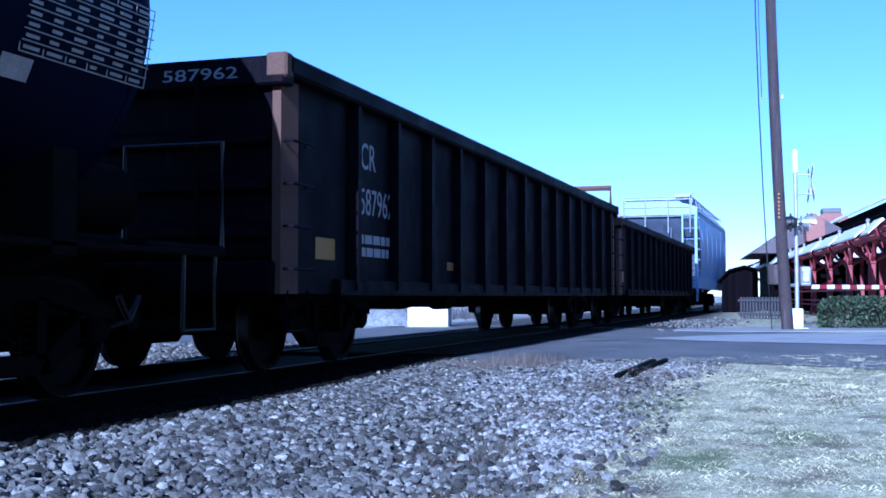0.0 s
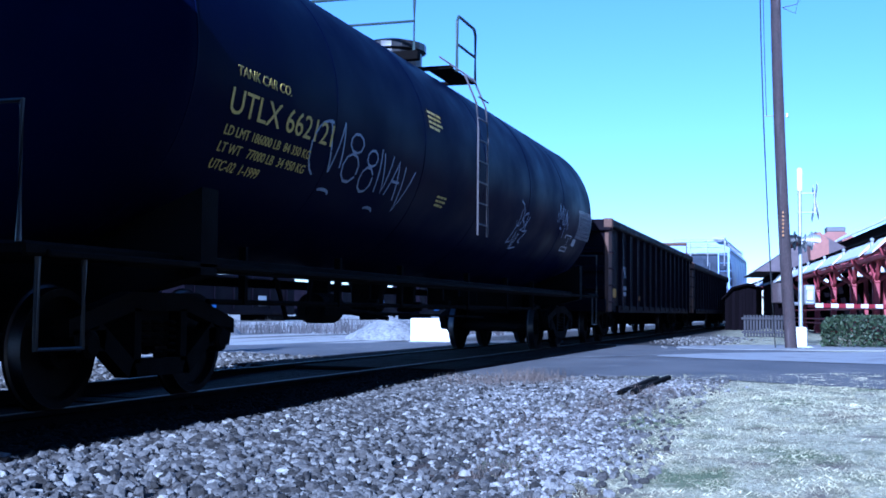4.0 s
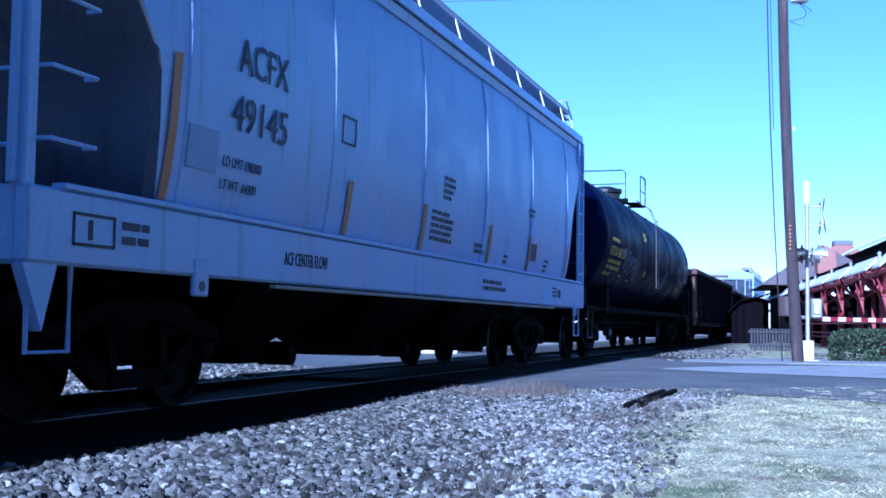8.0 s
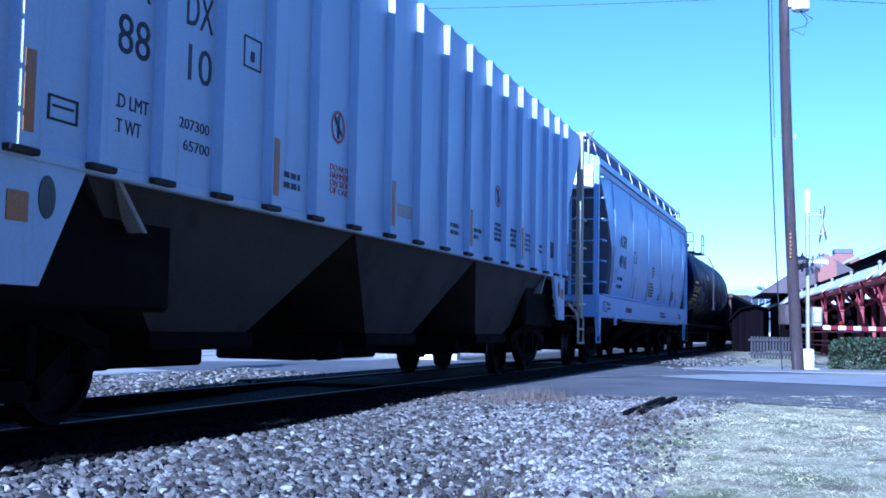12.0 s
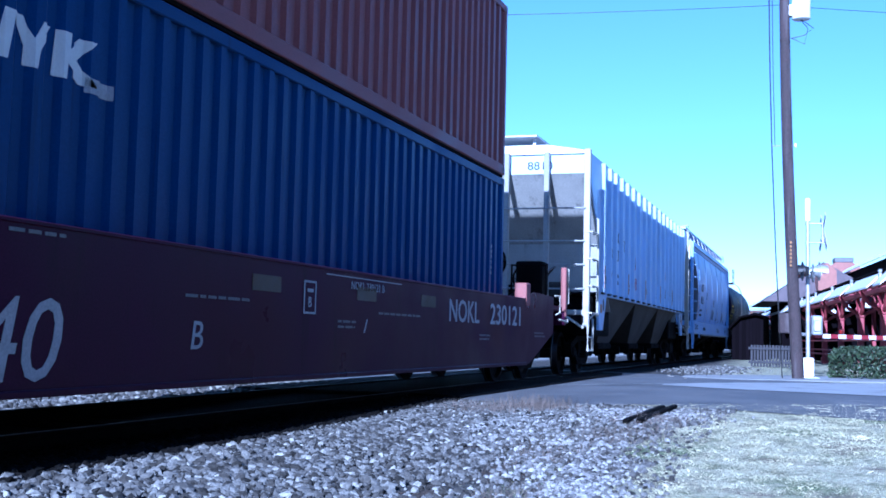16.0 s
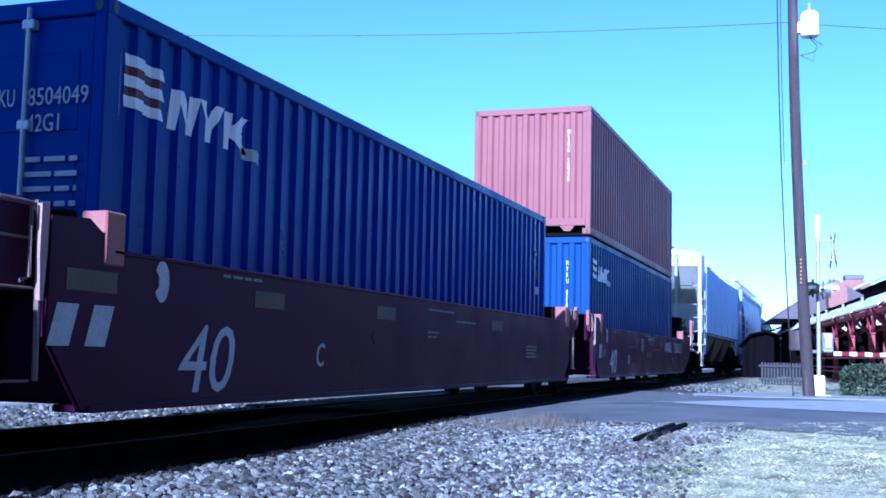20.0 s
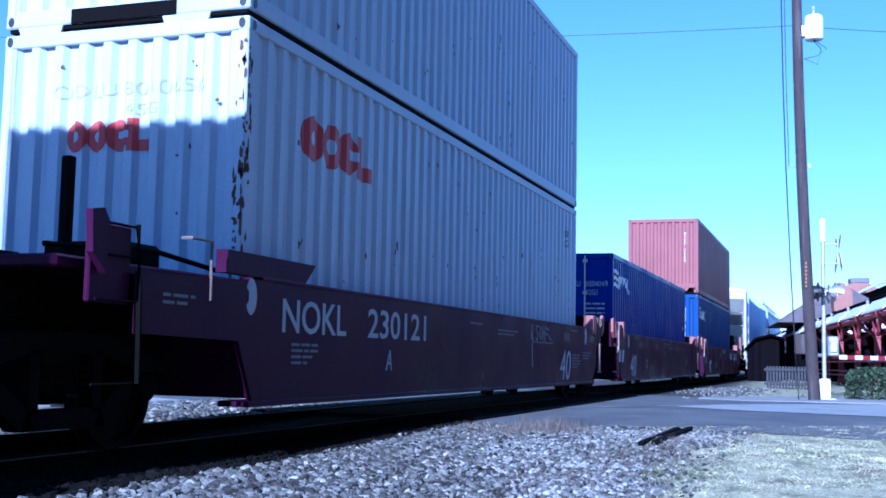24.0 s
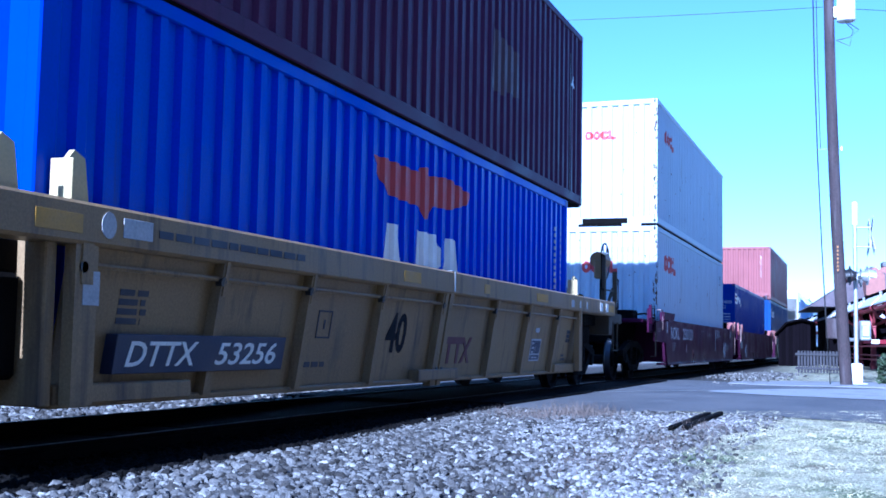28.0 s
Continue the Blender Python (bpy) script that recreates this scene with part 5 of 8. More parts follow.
def wrapped(ob, zc, r, lift=0.004):
    """Lays a flat label on the near side of a lying cylinder."""
    me = ob.data
    co = np.empty(len(me.vertices) * 3)
    me.vertices.foreach_get("co", co)
    co = co.reshape(-1, 3)
    dz = np.clip(co[:, 2] - zc, -r * 0.98, r * 0.98)
    co[:, 1] = -np.sqrt(r * r - dz * dz) - lift + (co[:, 1] - co[:, 1].max())
    me.vertices.foreach_set("co", co.ravel())
    me.update()
    return ob


def build_gondola(x0, x1, top, label, marked):
    """An open-top gondola with side stakes."""
    xc = (x0 + x1) / 2
    a, b = x0 - xc, x1 - xc
    t = car("gondola_car", xc, label, "freight car", "cars of the train")
    fl = 1.05
    part("floor", M().box(a, -1.45, fl - 0.12, b, 1.45, fl, 0.01), GONDOLA, t)
    part("center_sill", M().box(a + 0.1, -0.33, 0.62, b - 0.1, 0.33, fl - 0.12, 0.02), DARKSTEEL, t)
    for s in (-1, 1):
        part("side", M().box(a, s * 1.43, 0.72, b, s * 1.46, top - 0.1, 0.005), GONDOLA, t)
        part("top_chord", M().box(a - 0.05, s * 1.38, top - 0.17, b + 0.05, s * 1.6, top, 0.025), GONDOLA, t)
        part("side_sill", M().box(a + 1.2, s * 1.4, 0.70, b - 1.2, s * 1.53, 0.86, 0.015), GONDOLA, t)
        n = 14
        for k in range(n):
            x = a + 1.62 + (b - a - 2.3) * k / (n - 1)
            w = 0.075
            part("stake", M().prism([(x - w, s * 1.46), (x - w * 0.6, s * 1.555), (x + w * 0.6, s * 1.555), (x + w, s * 1.46)], "z", 0.76, top - 0.17), GONDOLA, t)
    for e, s in ((a, -1), (b, 1)):
        m = M().box(e, -1.43, 0.8, e - s * 0.05, 1.43, top - 0.24, 0.01)
        en = part("end", m, GONDOLA, t)
        for z in (1.25, 1.65, 2.05):
            part("end_rib", M().prism([(e, z - 0.09), (e + s * 0.09, z - 0.04), (e + s * 0.09, z + 0.04), (e, z + 0.09)], "y", -1.4, 1.4), GONDOLA, en)
        part("end_chord", M().box(e - s * 0.08, -1.58, top - 0.26, e + s * 0.12, 1.58, top - 0.01, 0.02), GONDOLA, t)
        part("corner_post", M().prism([(e + s * 0.02, -1.5), (e + s * 0.02, -1.42), (e - s * 0.28, -1.42), (e - s * 0.28, -1.52)], "z", 0.72, top - 0.2).box(e - s * 0.03, -1.6, top - 0.2, e + s * 0.125, -1.4, top + 0.012, 0.02), GONRUST, t, "scraped rusty corner of the gondola")
        part("end_sill", M().box(e, -1.45, 0.72, e + s * 0.12, 1.45, 1.0, 0.02), GONDOLA, t)
        coupler(t, e + s * 0.1, s)
        ladder(t, min(e, e - s * 0.5) + 0.03, -1.5, 0.75, 2.2, GONDOLA, 4, 0.42)
        part("sill_step", M().tube([(e - s * 0.1, -1.5, 0.75), (e - s * 0.1, -1.5, 0.4), (e - s * 0.52, -1.5, 0.4), (e - s * 0.52, -1.5, 0.75)], 0.018, 6), DARKSTEEL, t)
    part("brake_pipe", M().tube([(a + 0.1, -0.76, top - 0.05), (a - 0.14, -0.77, top - 0.15), (a - 0.14, -0.77, 1.2)], 0.022, 6), DARKSTEEL, t)
    for x in (a + 2.0, b - 2.0):
        truck(t, x)
    for d in (-2.6, 0.3, 2.2):
        part("cross_bearer", M(d).prism([(-1.4, 0.72), (-1.4, 0.82), (1.4, 0.82), (1.4, 0.72), (0.4, 0.52), (-0.4, 0.52)], "x", -0.06, 0.06), DARKSTEEL, t)
    part("brake_rigging", M().lathe((-1.4, -0.5, 0.66), "x", [(0, 0.1), (0.02, 0.16), (0.5, 0.16), (0.52, 0.1)], 14).tube([(-6, 0.2, 0.55), (6, 0.2, 0.55)], 0.02, 6), DARKSTEEL, t)
    if marked:
        y = -1.461
        letters("lettering", "CR", TEXTGREY, t, 10.52 - xc, y, 1.98, 0.27, 0.4, "worn white reporting mark")
        letters("lettering", "587962", TEXTGREY, t, 10.5 - xc, y, 1.52, 0.27, 0.92, "worn white car number")
        bars("lettering", TEXTGREY, t, 10.5 - xc, y, 1.32, (0.85, 0.8), "faded weights stencil", 0.13, 0.09)
        part("panel", M().box(9.42 - xc, y - 0.004, 1.04, 9.86 - xc, y, 1.24, 0.002), YELLOWNEW, t, "yellow reflective panel")
        part("panel", M().box(13.35 - xc, y - 0.004, 1.02, 13.62 - xc, y, 1.12, 0.002), REFLECT, t, "small yellow reflective panel")
        letters("lettering", "587962", TEXTGREY, t, a - 0.122, -0.42, top - 0.19, 0.1, 0.72, "white car number on the end", face="end")
    else:
        part("panel", M().box(0.5 + a, -1.466, 1.03, 0.85 + a, -1.462, 1.3, 0.002), REFLECT, t, "yellow reflective panel")
        # a frame on the rear end
        part("end_frame", M().tube([(a + 0.05, -1.3, top), (a + 0.05, -1.3, top + 0.7), (a + 0.05, 1.3, top + 0.7), (a + 0.05, 1.3, top)], 0.07, 6), GONRUST, t, "tall steel frame on the gondola's end")
    return t


def build_tank_car():
    x0, x1 = -10.45, 7.85
    xc = (x0 + x1) / 2
    a, b, zc, r = x0 - xc, x1 - xc, 2.63, 1.5
    t = car("tank_car", xc, "black tank car with silver graffiti and yellow lettering", "freight car", "cars of the train")
    e0, e1 = a + 1.75, b - 1.3
    prof = []
    for k in range(9):
        q = math.pi / 2 * k / 8
        prof.append((e0 - 0.62 * math.cos(q), max(0.02, r * math.sin(q))))
    ring = [(e0 + (e1 - e0) * k / 6, r) for k in range(1, 6)]
    for k in range(9):
        q = math.pi / 2 * (1 - k / 8)
        prof2 = (e1 + 0.62 * math.cos(q), max(0.02, r * math.sin(q)))
        ring.append(prof2)
    shell = M().lathe((0, 0, zc), "x", prof + ring, 64)
    part("tank_shell", shell, TANK, t, smooth=True)
    for x in [e0 + (e1 - e0) * k / 6 for k in range(7)]:
        part("weld_seam", M().lathe((x, 0, zc), "x", [(-0.012, r), (-0.008, r + 0.004), (0.008, r + 0.004), (0.012, r)], 64), TANK, t)
    # stub sills, bolsters and side running board
    for e, s in ((a, -1), (b, 1)):
        part("stub_sill", M().box(e, -0.32, 0.66, e - s * 3.2, 0.32, 1.12, 0.02), DARKSTEEL, t)
        part("end_platform", M().box(e, -1.42, 1.0, e - s * 1.1, 1.42, 1.09, 0.02), DARKSTEEL, t)
        part("bolster", M(e - s * 2.05).prism([(-1.45, 0.95), (-1.45, 1.6), (-1.2, 1.5), (-0.6, 1.25), (0.6, 1.25), (1.2, 1.5), (1.45, 1.6), (1.45, 0.95), (0.5, 0.72), (-0.5, 0.72)], "x", -0.12, 0.12), DARKSTEEL, t)
        coupler(t, e, s)
        for u in (-1, 1):
            part("grab_rail", M().tube([(e, u * 1.38, 1.08), (e, u * 1.38, 1.9), (e, u * 0.5, 1.9), (e, u * 0.5, 1.08)], 0.02, 6), BLACK, t)
        part("sill_step", M().tube([(e - s * 0.15, -1.4, 1.0), (e - s * 0.15, -1.4, 0.45), (e - s * 0.6, -1.4, 0.45), (e - s * 0.6, -1.4, 1.0)], 0.02, 6), BLACK, t)
        truck(t, e - s * 2.05)
    part("running_board", M().box(a + 0.2, -1.45, 1.0, b - 0.2, -1.25, 1.045, 0.01), DARKSTEEL, t)
    part("side_sill", M().box(a + 1.2, -1.3, 0.98, b - 1.2, -1.22, 1.1, 0.01), DARKSTEEL, t)
    part("side_sill", M().box(a + 1.2, 1.22, 0.98, b - 1.2, 1.3, 1.1, 0.01), DARKSTEEL, t)
    part("air_reservoir", M().lathe((b - 0.95, -0.75, 1.42), "x", [(-0.45, 0.05), (-0.42, 0.2), (-0.35, 0.26), (0.35, 0.26), (0.42, 0.2), (0.45, 0.05)], 18), DARKSTEEL, t, smooth=True)
    part("bottom_outlet", M().lathe((-0.3, 0, 0.62), "z", [(0, 0.12), (0.08, 0.2), (0.3, 0.22), (0.75, 0.4)], 18), DARKSTEEL, t)
    part("pipe_rack", M().tube([(-6.2, -0.93, 0.76), (5.6, -0.93, 0.76)], 0.028, 6), DARKSTEEL, t)
    part("valve_guard", M().tube([(-4.9, -0.9, 1.0), (-4.72, -0.93, 0.62), (-4.28, -0.93, 0.62), (-4.1, -0.9, 1.0)], 0.025, 6), DARKSTEEL, t)
    for x in (-5.6, -3.5, -1.6, 1.2, 3.4, 5.2):
        part("pipe_hanger", M().box(x - 0.03, -0.97, 0.74, x + 0.03, -0.9, 1.25, 0.005), DARKSTEEL, t)
    # valves, levers and piping that hang under the tank
    for x, w, z in ((-2.4, 0.06, 0.74), (-1.1, 0.05, 0.7), (0.6, 0.07, 0.68), (1.9, 0.05, 0.72), (2.7, 0.06, 0.78)):
        part("valve", M().box(x - w, -0.35, z, x + w, -0.1, 1.1, 0.02).lathe((x, -0.4, z + 0.08), "y", [(-0.06, 0.03), (-0.05, 0.07), (0.06, 0.07), (0.08, 0.03)], 10), DARKSTEEL, t)
    part("brake_cylinder", M().lathe((-3.0, -0.55, 0.72), "x", [(-0.35, 0.06), (-0.33, 0.17), (0.2, 0.17), (0.24, 0.06), (0.7, 0.04)], 14), DARKSTEEL, t)
    part("brake_lever", M().tube([(-2.3, -0.55, 0.7), (-0.6, -0.3, 0.66), (4.6, -0.2, 0.6)], 0.022, 6).tube([(-1.5, -0.75, 0.6), (-1.4, 0.4, 0.75)], 0.03, 6), DARKSTEEL, t)
    # dome platform, manway and railing
    mid = -0.87 - xc
    part("manway", M().lathe((mid + 0.1, 0, 4.08), "z", [(0, 0.42), (0.3, 0.42), (0.32, 0.48), (0.42, 0.48), (0.5, 0.2)], 20), BLACK, t)
    pl = part("dome_platform", M().box(mid - 0.25, -0.98, 4.06, mid + 0.9, -0.62, 4.09), DARKSTEEL, t, "narrow grating platform beside the manway")
    part("dome_platform", M().box(mid - 0.25, 0.62, 4.06, mid + 0.9, 0.98, 4.09), DARKSTEEL, t)
    for x in (mid - 0.2, mid + 0.85):
        part("cross_brace", M().box(x - 0.05, -1.0, 4.05, x + 0.05, 1.0, 4.1), DARKSTEEL, t)
    # a hoop across the car at the rear, two along the sides
    part("hoop_foot", M().box(mid - 1.24, -0.85, 3.98, mid - 1.12, 0.85, 4.1), DARKSTEEL, t)
    for x in (mid - 1.18,):
        m = M().tube([(x, -0.78, 4.1), (x, -0.78, 4.8), (x, -0.7, 4.87), (x, 0.7, 4.87), (x, 0.78, 4.8), (x, 0.78, 4.1)], 0.022, 6).tube([(x, -0.78, 4.5), (x, 0.78, 4.5)], 0.018, 6)
        part("railing", m, RAILGREEN, t, "dark green pipe railing")
    for y in (-1.0, 1.0):
        m = M().tube([(mid + 0.0, y, 4.06), (mid + 0.0, y, 4.78), (mid + 0.07, y, 4.86), (mid + 0.83, y, 4.86), (mid + 0.9, y, 4.78), (mid + 0.9, y, 4.06)], 0.022, 6).tube([(mid + 0.0, y, 4.45), (mid + 0.9, y, 4.45)], 0.018, 6)
        part("railing", m, RAILGREEN, t, "dark green pipe railing")
    m = M()
    lx = -1.42 - xc
    for x in (lx - 0.23, lx + 0.23):
        m.tube([(x, -1.0, 4.1), (x, -1.35, 3.85), (x, -1.52, 3.45), (x, -1.55, 3.1), (x, -1.55, 1.7)], 0.014, 6)
    for k in range(8):
        m.tube([(lx - 0.23, -1.55, 1.85 + k * 0.28), (lx + 0.23, -1.55, 1.85 + k * 0.28)] if k < 7 else [(lx - 0.23, -1.38, 3.8), (lx + 0.23, -1.38, 3.8)], 0.011, 6)
    part("ladder", m, TANKLADDER, t, "thin steel ladder up the tank's side")
    # writing
    wrapped(letters("lettering", "UTLX 662121", YELLOWTEXT, t, -8.15 - xc, -1.55, 2.22, 0.2, 1.95, "yellow reporting mark and number"), zc, r)
    wrapped(letters("lettering", "TANK CAR CO.", YELLOWTEXT, t, -8.1 - xc, -1.55, 2.52, 0.08, 0.95, "small yellow lettering"), zc, r)
    for k, s in enumerate(("LD LMT 186000 LB  84 350 KG", "LT WT   77000 LB  34 950 KG", "UTC-02  1-1999")):
        wrapped(letters("lettering", s, YELLOWTEXT, t, -8.12 - xc, -1.55, 2.06 - k * 0.13, 0.075, 1.55 if k < 2 else 0.8, "small yellow lettering"), zc, r)
    wrapped(bars("lettering", YELLOWTEXT, t, -3.45 - xc, -1.55, 3.05, (0.5, 0.45, 0.5, 0.4), "", 0.06, 0.03, seed=3), zc, r)
    wrapped(bars("lettering", YELLOWTEXT, t, -2.9 - xc, -1.55, 2.1, (0.35, 0.35, 0.3), "", 0.05, 0.025, seed=4), zc, r)

    def spray(strokes, x, z, w, h, thick, label):
        for s in strokes:
            m = M()
            pts = []
            for (p, q), (p2, q2) in zip(s, s[1:]):
                for k in range(4):
                    pts.append((p + (p2 - p) * k / 4, q + (q2 - q) * k / 4))
            pts.append(s[-1])
            up, lo = [], []
            for k, (p, q) in enumerate(pts):
                d = (pts[min(k + 1, len(pts) - 1)][0] - pts[max(k - 1, 0)][0], pts[min(k + 1, len(pts) - 1)][1] - pts[max(k - 1, 0)][1])
                ln = math.hypot(*d) or 1
                nx, nz = -d[1] / ln * thick * 0.5, d[0] / ln * thick * 0.5
                up.append((x + p * w + nx, -1.55, z + q * h + nz))
                lo.append((x + p * w - nx, -1.55, z + q * h - nz))
            m.loft([lo, up], closed=False, caps=False)
            wrapped(part("graffiti", m, GRAFFITI, t, label), zc, r, 0.005)
    def arc(cx, cz, rx, rz, a0, a1, n=9):
        return [(cx + rx * math.cos(radians(a0 + (a1 - a0) * i / n)), cz + rz * math.sin(radians(a0 + (a1 - a0) * i / n))) for i in range(n + 1)]
    spray([arc(0.12, 0.5, 0.12, 0.42, 250, 80), [(0.12, 0.95), (0.19, 0.2)], [(0.19, 0.2), (0.24, 0.98)], [(0.24, 0.98), (0.27, 0.3)], arc(0.36, 0.35, 0.07, 0.22, -20, 330), arc(0.37, 0.74, 0.06, 0.15, 0, 360),
           arc(0.53, 0.25, 0.06, 0.2, 30, 380), arc(0.54, 0.6, 0.05, 0.13, 0, 360), [(0.62, 0.8), (0.65, 0.1)], [(0.65, 0.75), (0.72, 0.12), (0.75, 0.75)], [(0.76, 0.1), (0.82, 0.7), (0.87, 0.05)], [(0.79, 0.35), (0.87, 0.35)], [(0.9, 0.65), (0.92, -0.12), (1.02, 0.62)], arc(0.22, -0.1, 0.05, 0.05, 150, -10), arc(0.68, -0.2, 0.05, 0.05, 150, -10)],
          -6.6 - xc, 1.88, 2.7, 0.62, 0.028, "silver sprayed scrawl")
    spray([[(0.067, 0.566), (0.167, 0.472), (0.306, 0.491), (0.417, 0.623), (0.417, 0.774), (0.278, 0.925), (0.083, 0.981)], [(0.25, 0.83), (0.222, 0.509)], [(0.694, 0.792), (0.528, 0.736), (0.444, 0.623), (0.583, 0.566), (0.667, 0.491), (0.583, 0.415), (0.472, 0.415)], [(0.739, 0.766), (0.711, 0.491), (0.9, 0.717)], [(0.744, 0.566), (0.811, 0.404)], [(0.167, 0.453), (0.011, 0.113), (0.222, 0.151)], [(0.267, 0.113), (0.306, 0.377), (0.417, 0.038), (0.5, 0.34)], [(0.567, 0.34), (0.444, 0.019), (0.778, 0.064)], [(0.678, 0.396), (0.989, 0.434), (0.722, 0.189), (0.878, 0.162)]],
          0.93 - xc, 1.68, 0.85, 0.74, 0.024, "silver sprayed tag")
    spray([[(0.167, 0.4), (0.137, 0.967), (0.294, 0.533), (0.412, 0.933), (0.471, 0.433)], [(0.559, 0.867), (0.51, 0.4), (0.667, 0.433)], [(0.627, 0.4), (0.755, 0.833), (0.824, 0.433)], [(0.755, 0.833), (0.745, 0.013)], [(0.922, 0.68), (0.824, 0.593), (0.951, 0.4)], [(0.02, 0.7), (0.049, 0.433)], [(0.99, 0.467), (0.951, 0.287)], [(0.314, 0.26), (0.392, 0.313), (0.48, 0.247)]],
          3.57 - xc, 2.02, 0.96, 0.62, 0.026, "silver sprayed tag")
    # the white data table by the head
    tb = M()
    w0, w1, z0, z1 = 5.4 - xc, 6.68 - xc, 2.12, 2.64
    for k in range(9):
        z = z0 + (z1 - z0) * k / 8
        tb.box(w0, -1.553, z - 0.004, w1, -1.55, z + 0.004, 0.001)
    for k in range(7):
        x = w0 + (w1 - w0) * k / 6
        tb.box(x - 0.005, -1.553, z0, x + 0.005, -1.55, z1, 0.001)
    rnd = random.Random(2)
    for k in range(8):
        for j in range(6):
            x = w0 + (w1 - w0) * (j + 0.12) / 6
            z = z0 + (z1 - z0) * (k + 0.3) / 8
            tb.box(x, -1.553, z, x + rnd.uniform(0.06, 0.15), -1.55, z + 0.02, 0.001)
    wrapped(part("data_table", tb, TEXTGREY, t, "white ruled inspection table"), zc, r)
    fr = M()
    for q in ((4.58, 4.62, 1.83, 2.13), (5.04, 5.08, 1.83, 2.13), (4.58, 5.08, 1.83, 1.85), (4.58, 5.08, 2.11, 2.13), (4.86, 4.88, 1.9, 2.11), (4.58, 5.08, 1.9, 1.915)):
        fr.box(q[0] - xc, -1.553, q[2], q[1] - xc, -1.55, q[3], 0.001)
    wrapped(part("emblem", fr, TEXTGREY, t, "small white framed mark"), zc, r)
    wrapped(part("panel", M().box(5.28 - xc, -1.553, 1.96, 5.55 - xc, -1.55, 2.09, 0.001), TEXTGREY, t, "pale sticker"), zc, r)
    return t


def build_center_flow(x0, x1, label, marked):
    """A rounded covered hopper with a deep side sill."""
    xc = (x0 + x1) / 2
    a, b = x0 - xc, x1 - xc
    t = car("covered_hopper", xc, label, "freight car", "cars of the train")
    # body: rings from bottom to eave, ends leaning as the hopper sheets do
    rings = []
    for z, hw, ins in ((1.44, 1.5, 1.32), (1.7, 1.55, 1.27), (2.0, 1.585, 1.24), (2.42, 1.61, 1.2), (2.7, 1.615, 0.98), (3.1, 1.61, 0.66), (3.5, 1.58, 0.34), (3.85, 1.53, 0.1), (4.0, 1.50, 0.06)):
        q0, q1, c = a + ins, b - ins + (0.12 if z < 2.5 else 0.0), 0.05
        xs = [q0 + c] + [q0 + (q1 - q0) * k / 14 for k in range(1, 14)] + [q1 - c]
        lp = [(x, -hw - (0.012 if k % 3 == 0 else 0.0), z) for k, x in enumerate(xs)] + [(q1, -hw + c, z), (q1, hw - c, z)] + [(x, hw, z) for x in xs[::-1]] + [(q0, hw - c, z), (q0, -hw + c, z)]
        rings.append(lp)
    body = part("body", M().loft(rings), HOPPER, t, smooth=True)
    body.data.materials.append(HOPEND2)       # the sloping ends' shade is painted in, darker than the sides
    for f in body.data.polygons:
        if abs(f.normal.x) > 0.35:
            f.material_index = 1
    part("eave", M().prism([(-1.55, 3.9), (-1.58, 4.02), (-1.56, 4.18), (-1.2, 4.32), (-0.4, 4.42), (0.4, 4.42), (1.2, 4.32), (1.56, 4.18), (1.58, 4.02), (1.55, 3.9)], "x", a + 0.03, b - 0.03), HOPPER, t, "rounded roof with dark eave line")
    part("eave_strip", M().box(a + 0.03, -1.592, 4.0, b - 0.03, -1.57, 4.035, 0.003), TEXTDARK, t)
    for k in range(6):
        x = a + 1.6 + k * (b - a - 3.2) / 5
        part("body_seam", M().loft([[(x - 0.02, -hw - 0.004, z), (x, -hw - 0.022, z), (x + 0.02, -hw - 0.004, z)] for z, hw in ((1.45, 1.5), (1.7, 1.55), (2.0, 1.585), (2.42, 1.61), (2.7, 1.615), (3.1, 1.61), (3.5, 1.58), (3.95, 1.51))], closed=False, caps=False), HOPPER, t)
    # running board on the roof
    part("running_board", M().box(a + 0.0, -1.3, 4.6, b - 0.0, -1.26, 4.66, 0.006).box(a, -0.72, 4.6, b, -0.68, 4.66, 0.006).box(a, -1.28, 4.61, b, -0.7, 4.622, 0.003), GALV, t, "grated roof walkway")
    wk = M()
    for k in range(int((b - a) / 0.12)):
        wk.box(a + k * 0.12, -1.28, 4.662, a + k * 0.12 + 0.05, -0.7, 4.685, 0.002)
    for y in (-1.28, -0.7):
        wk.tube([(a, y, 4.68), (b, y, 4.68)], 0.015, 5)
    for k in range(10):
        x = a + (b - a) * (k + 0.5) / 10
        wk.tube([(x, -1.4, 4.24), (x, -1.28, 4.66)], 0.014, 5)
    tagged(part("walkway_bars", wk, GALV, t), kind="stuff")
    for s, e in ((-1, a), (1, b)):
        part("crossover", M().box(e + s * 0.02, -1.3, 4.5, e - s * 0.6, 1.3, 4.53, 0.005).tube([(e, -1.35, 4.0), (e, -1.35, 4.52), (e - s * 0.5, -1.35, 4.78), (e - s * 0.5, -0.7, 4.7)], 0.02, 6), GALV, t)
    # deep side sill
    for s in (-1, 1):
        part("side_sill", M().box(a, s * 1.5, 1.0, b, s * 1.6, 1.44, 0.02), HOPPER, t)
        part("sill_lip", M().box(a + 0.3, s * 1.52, 1.44, b - 0.3, s * 1.62, 1.475, 0.006), HOPPER, t)
        part("lower_strip", M().box(a + 3.0, s * 1.55, 0.955, b - 2.5, s * 1.605, 0.985, 0.004), HOPEND, t, "grimy grey lower edge of the sill")
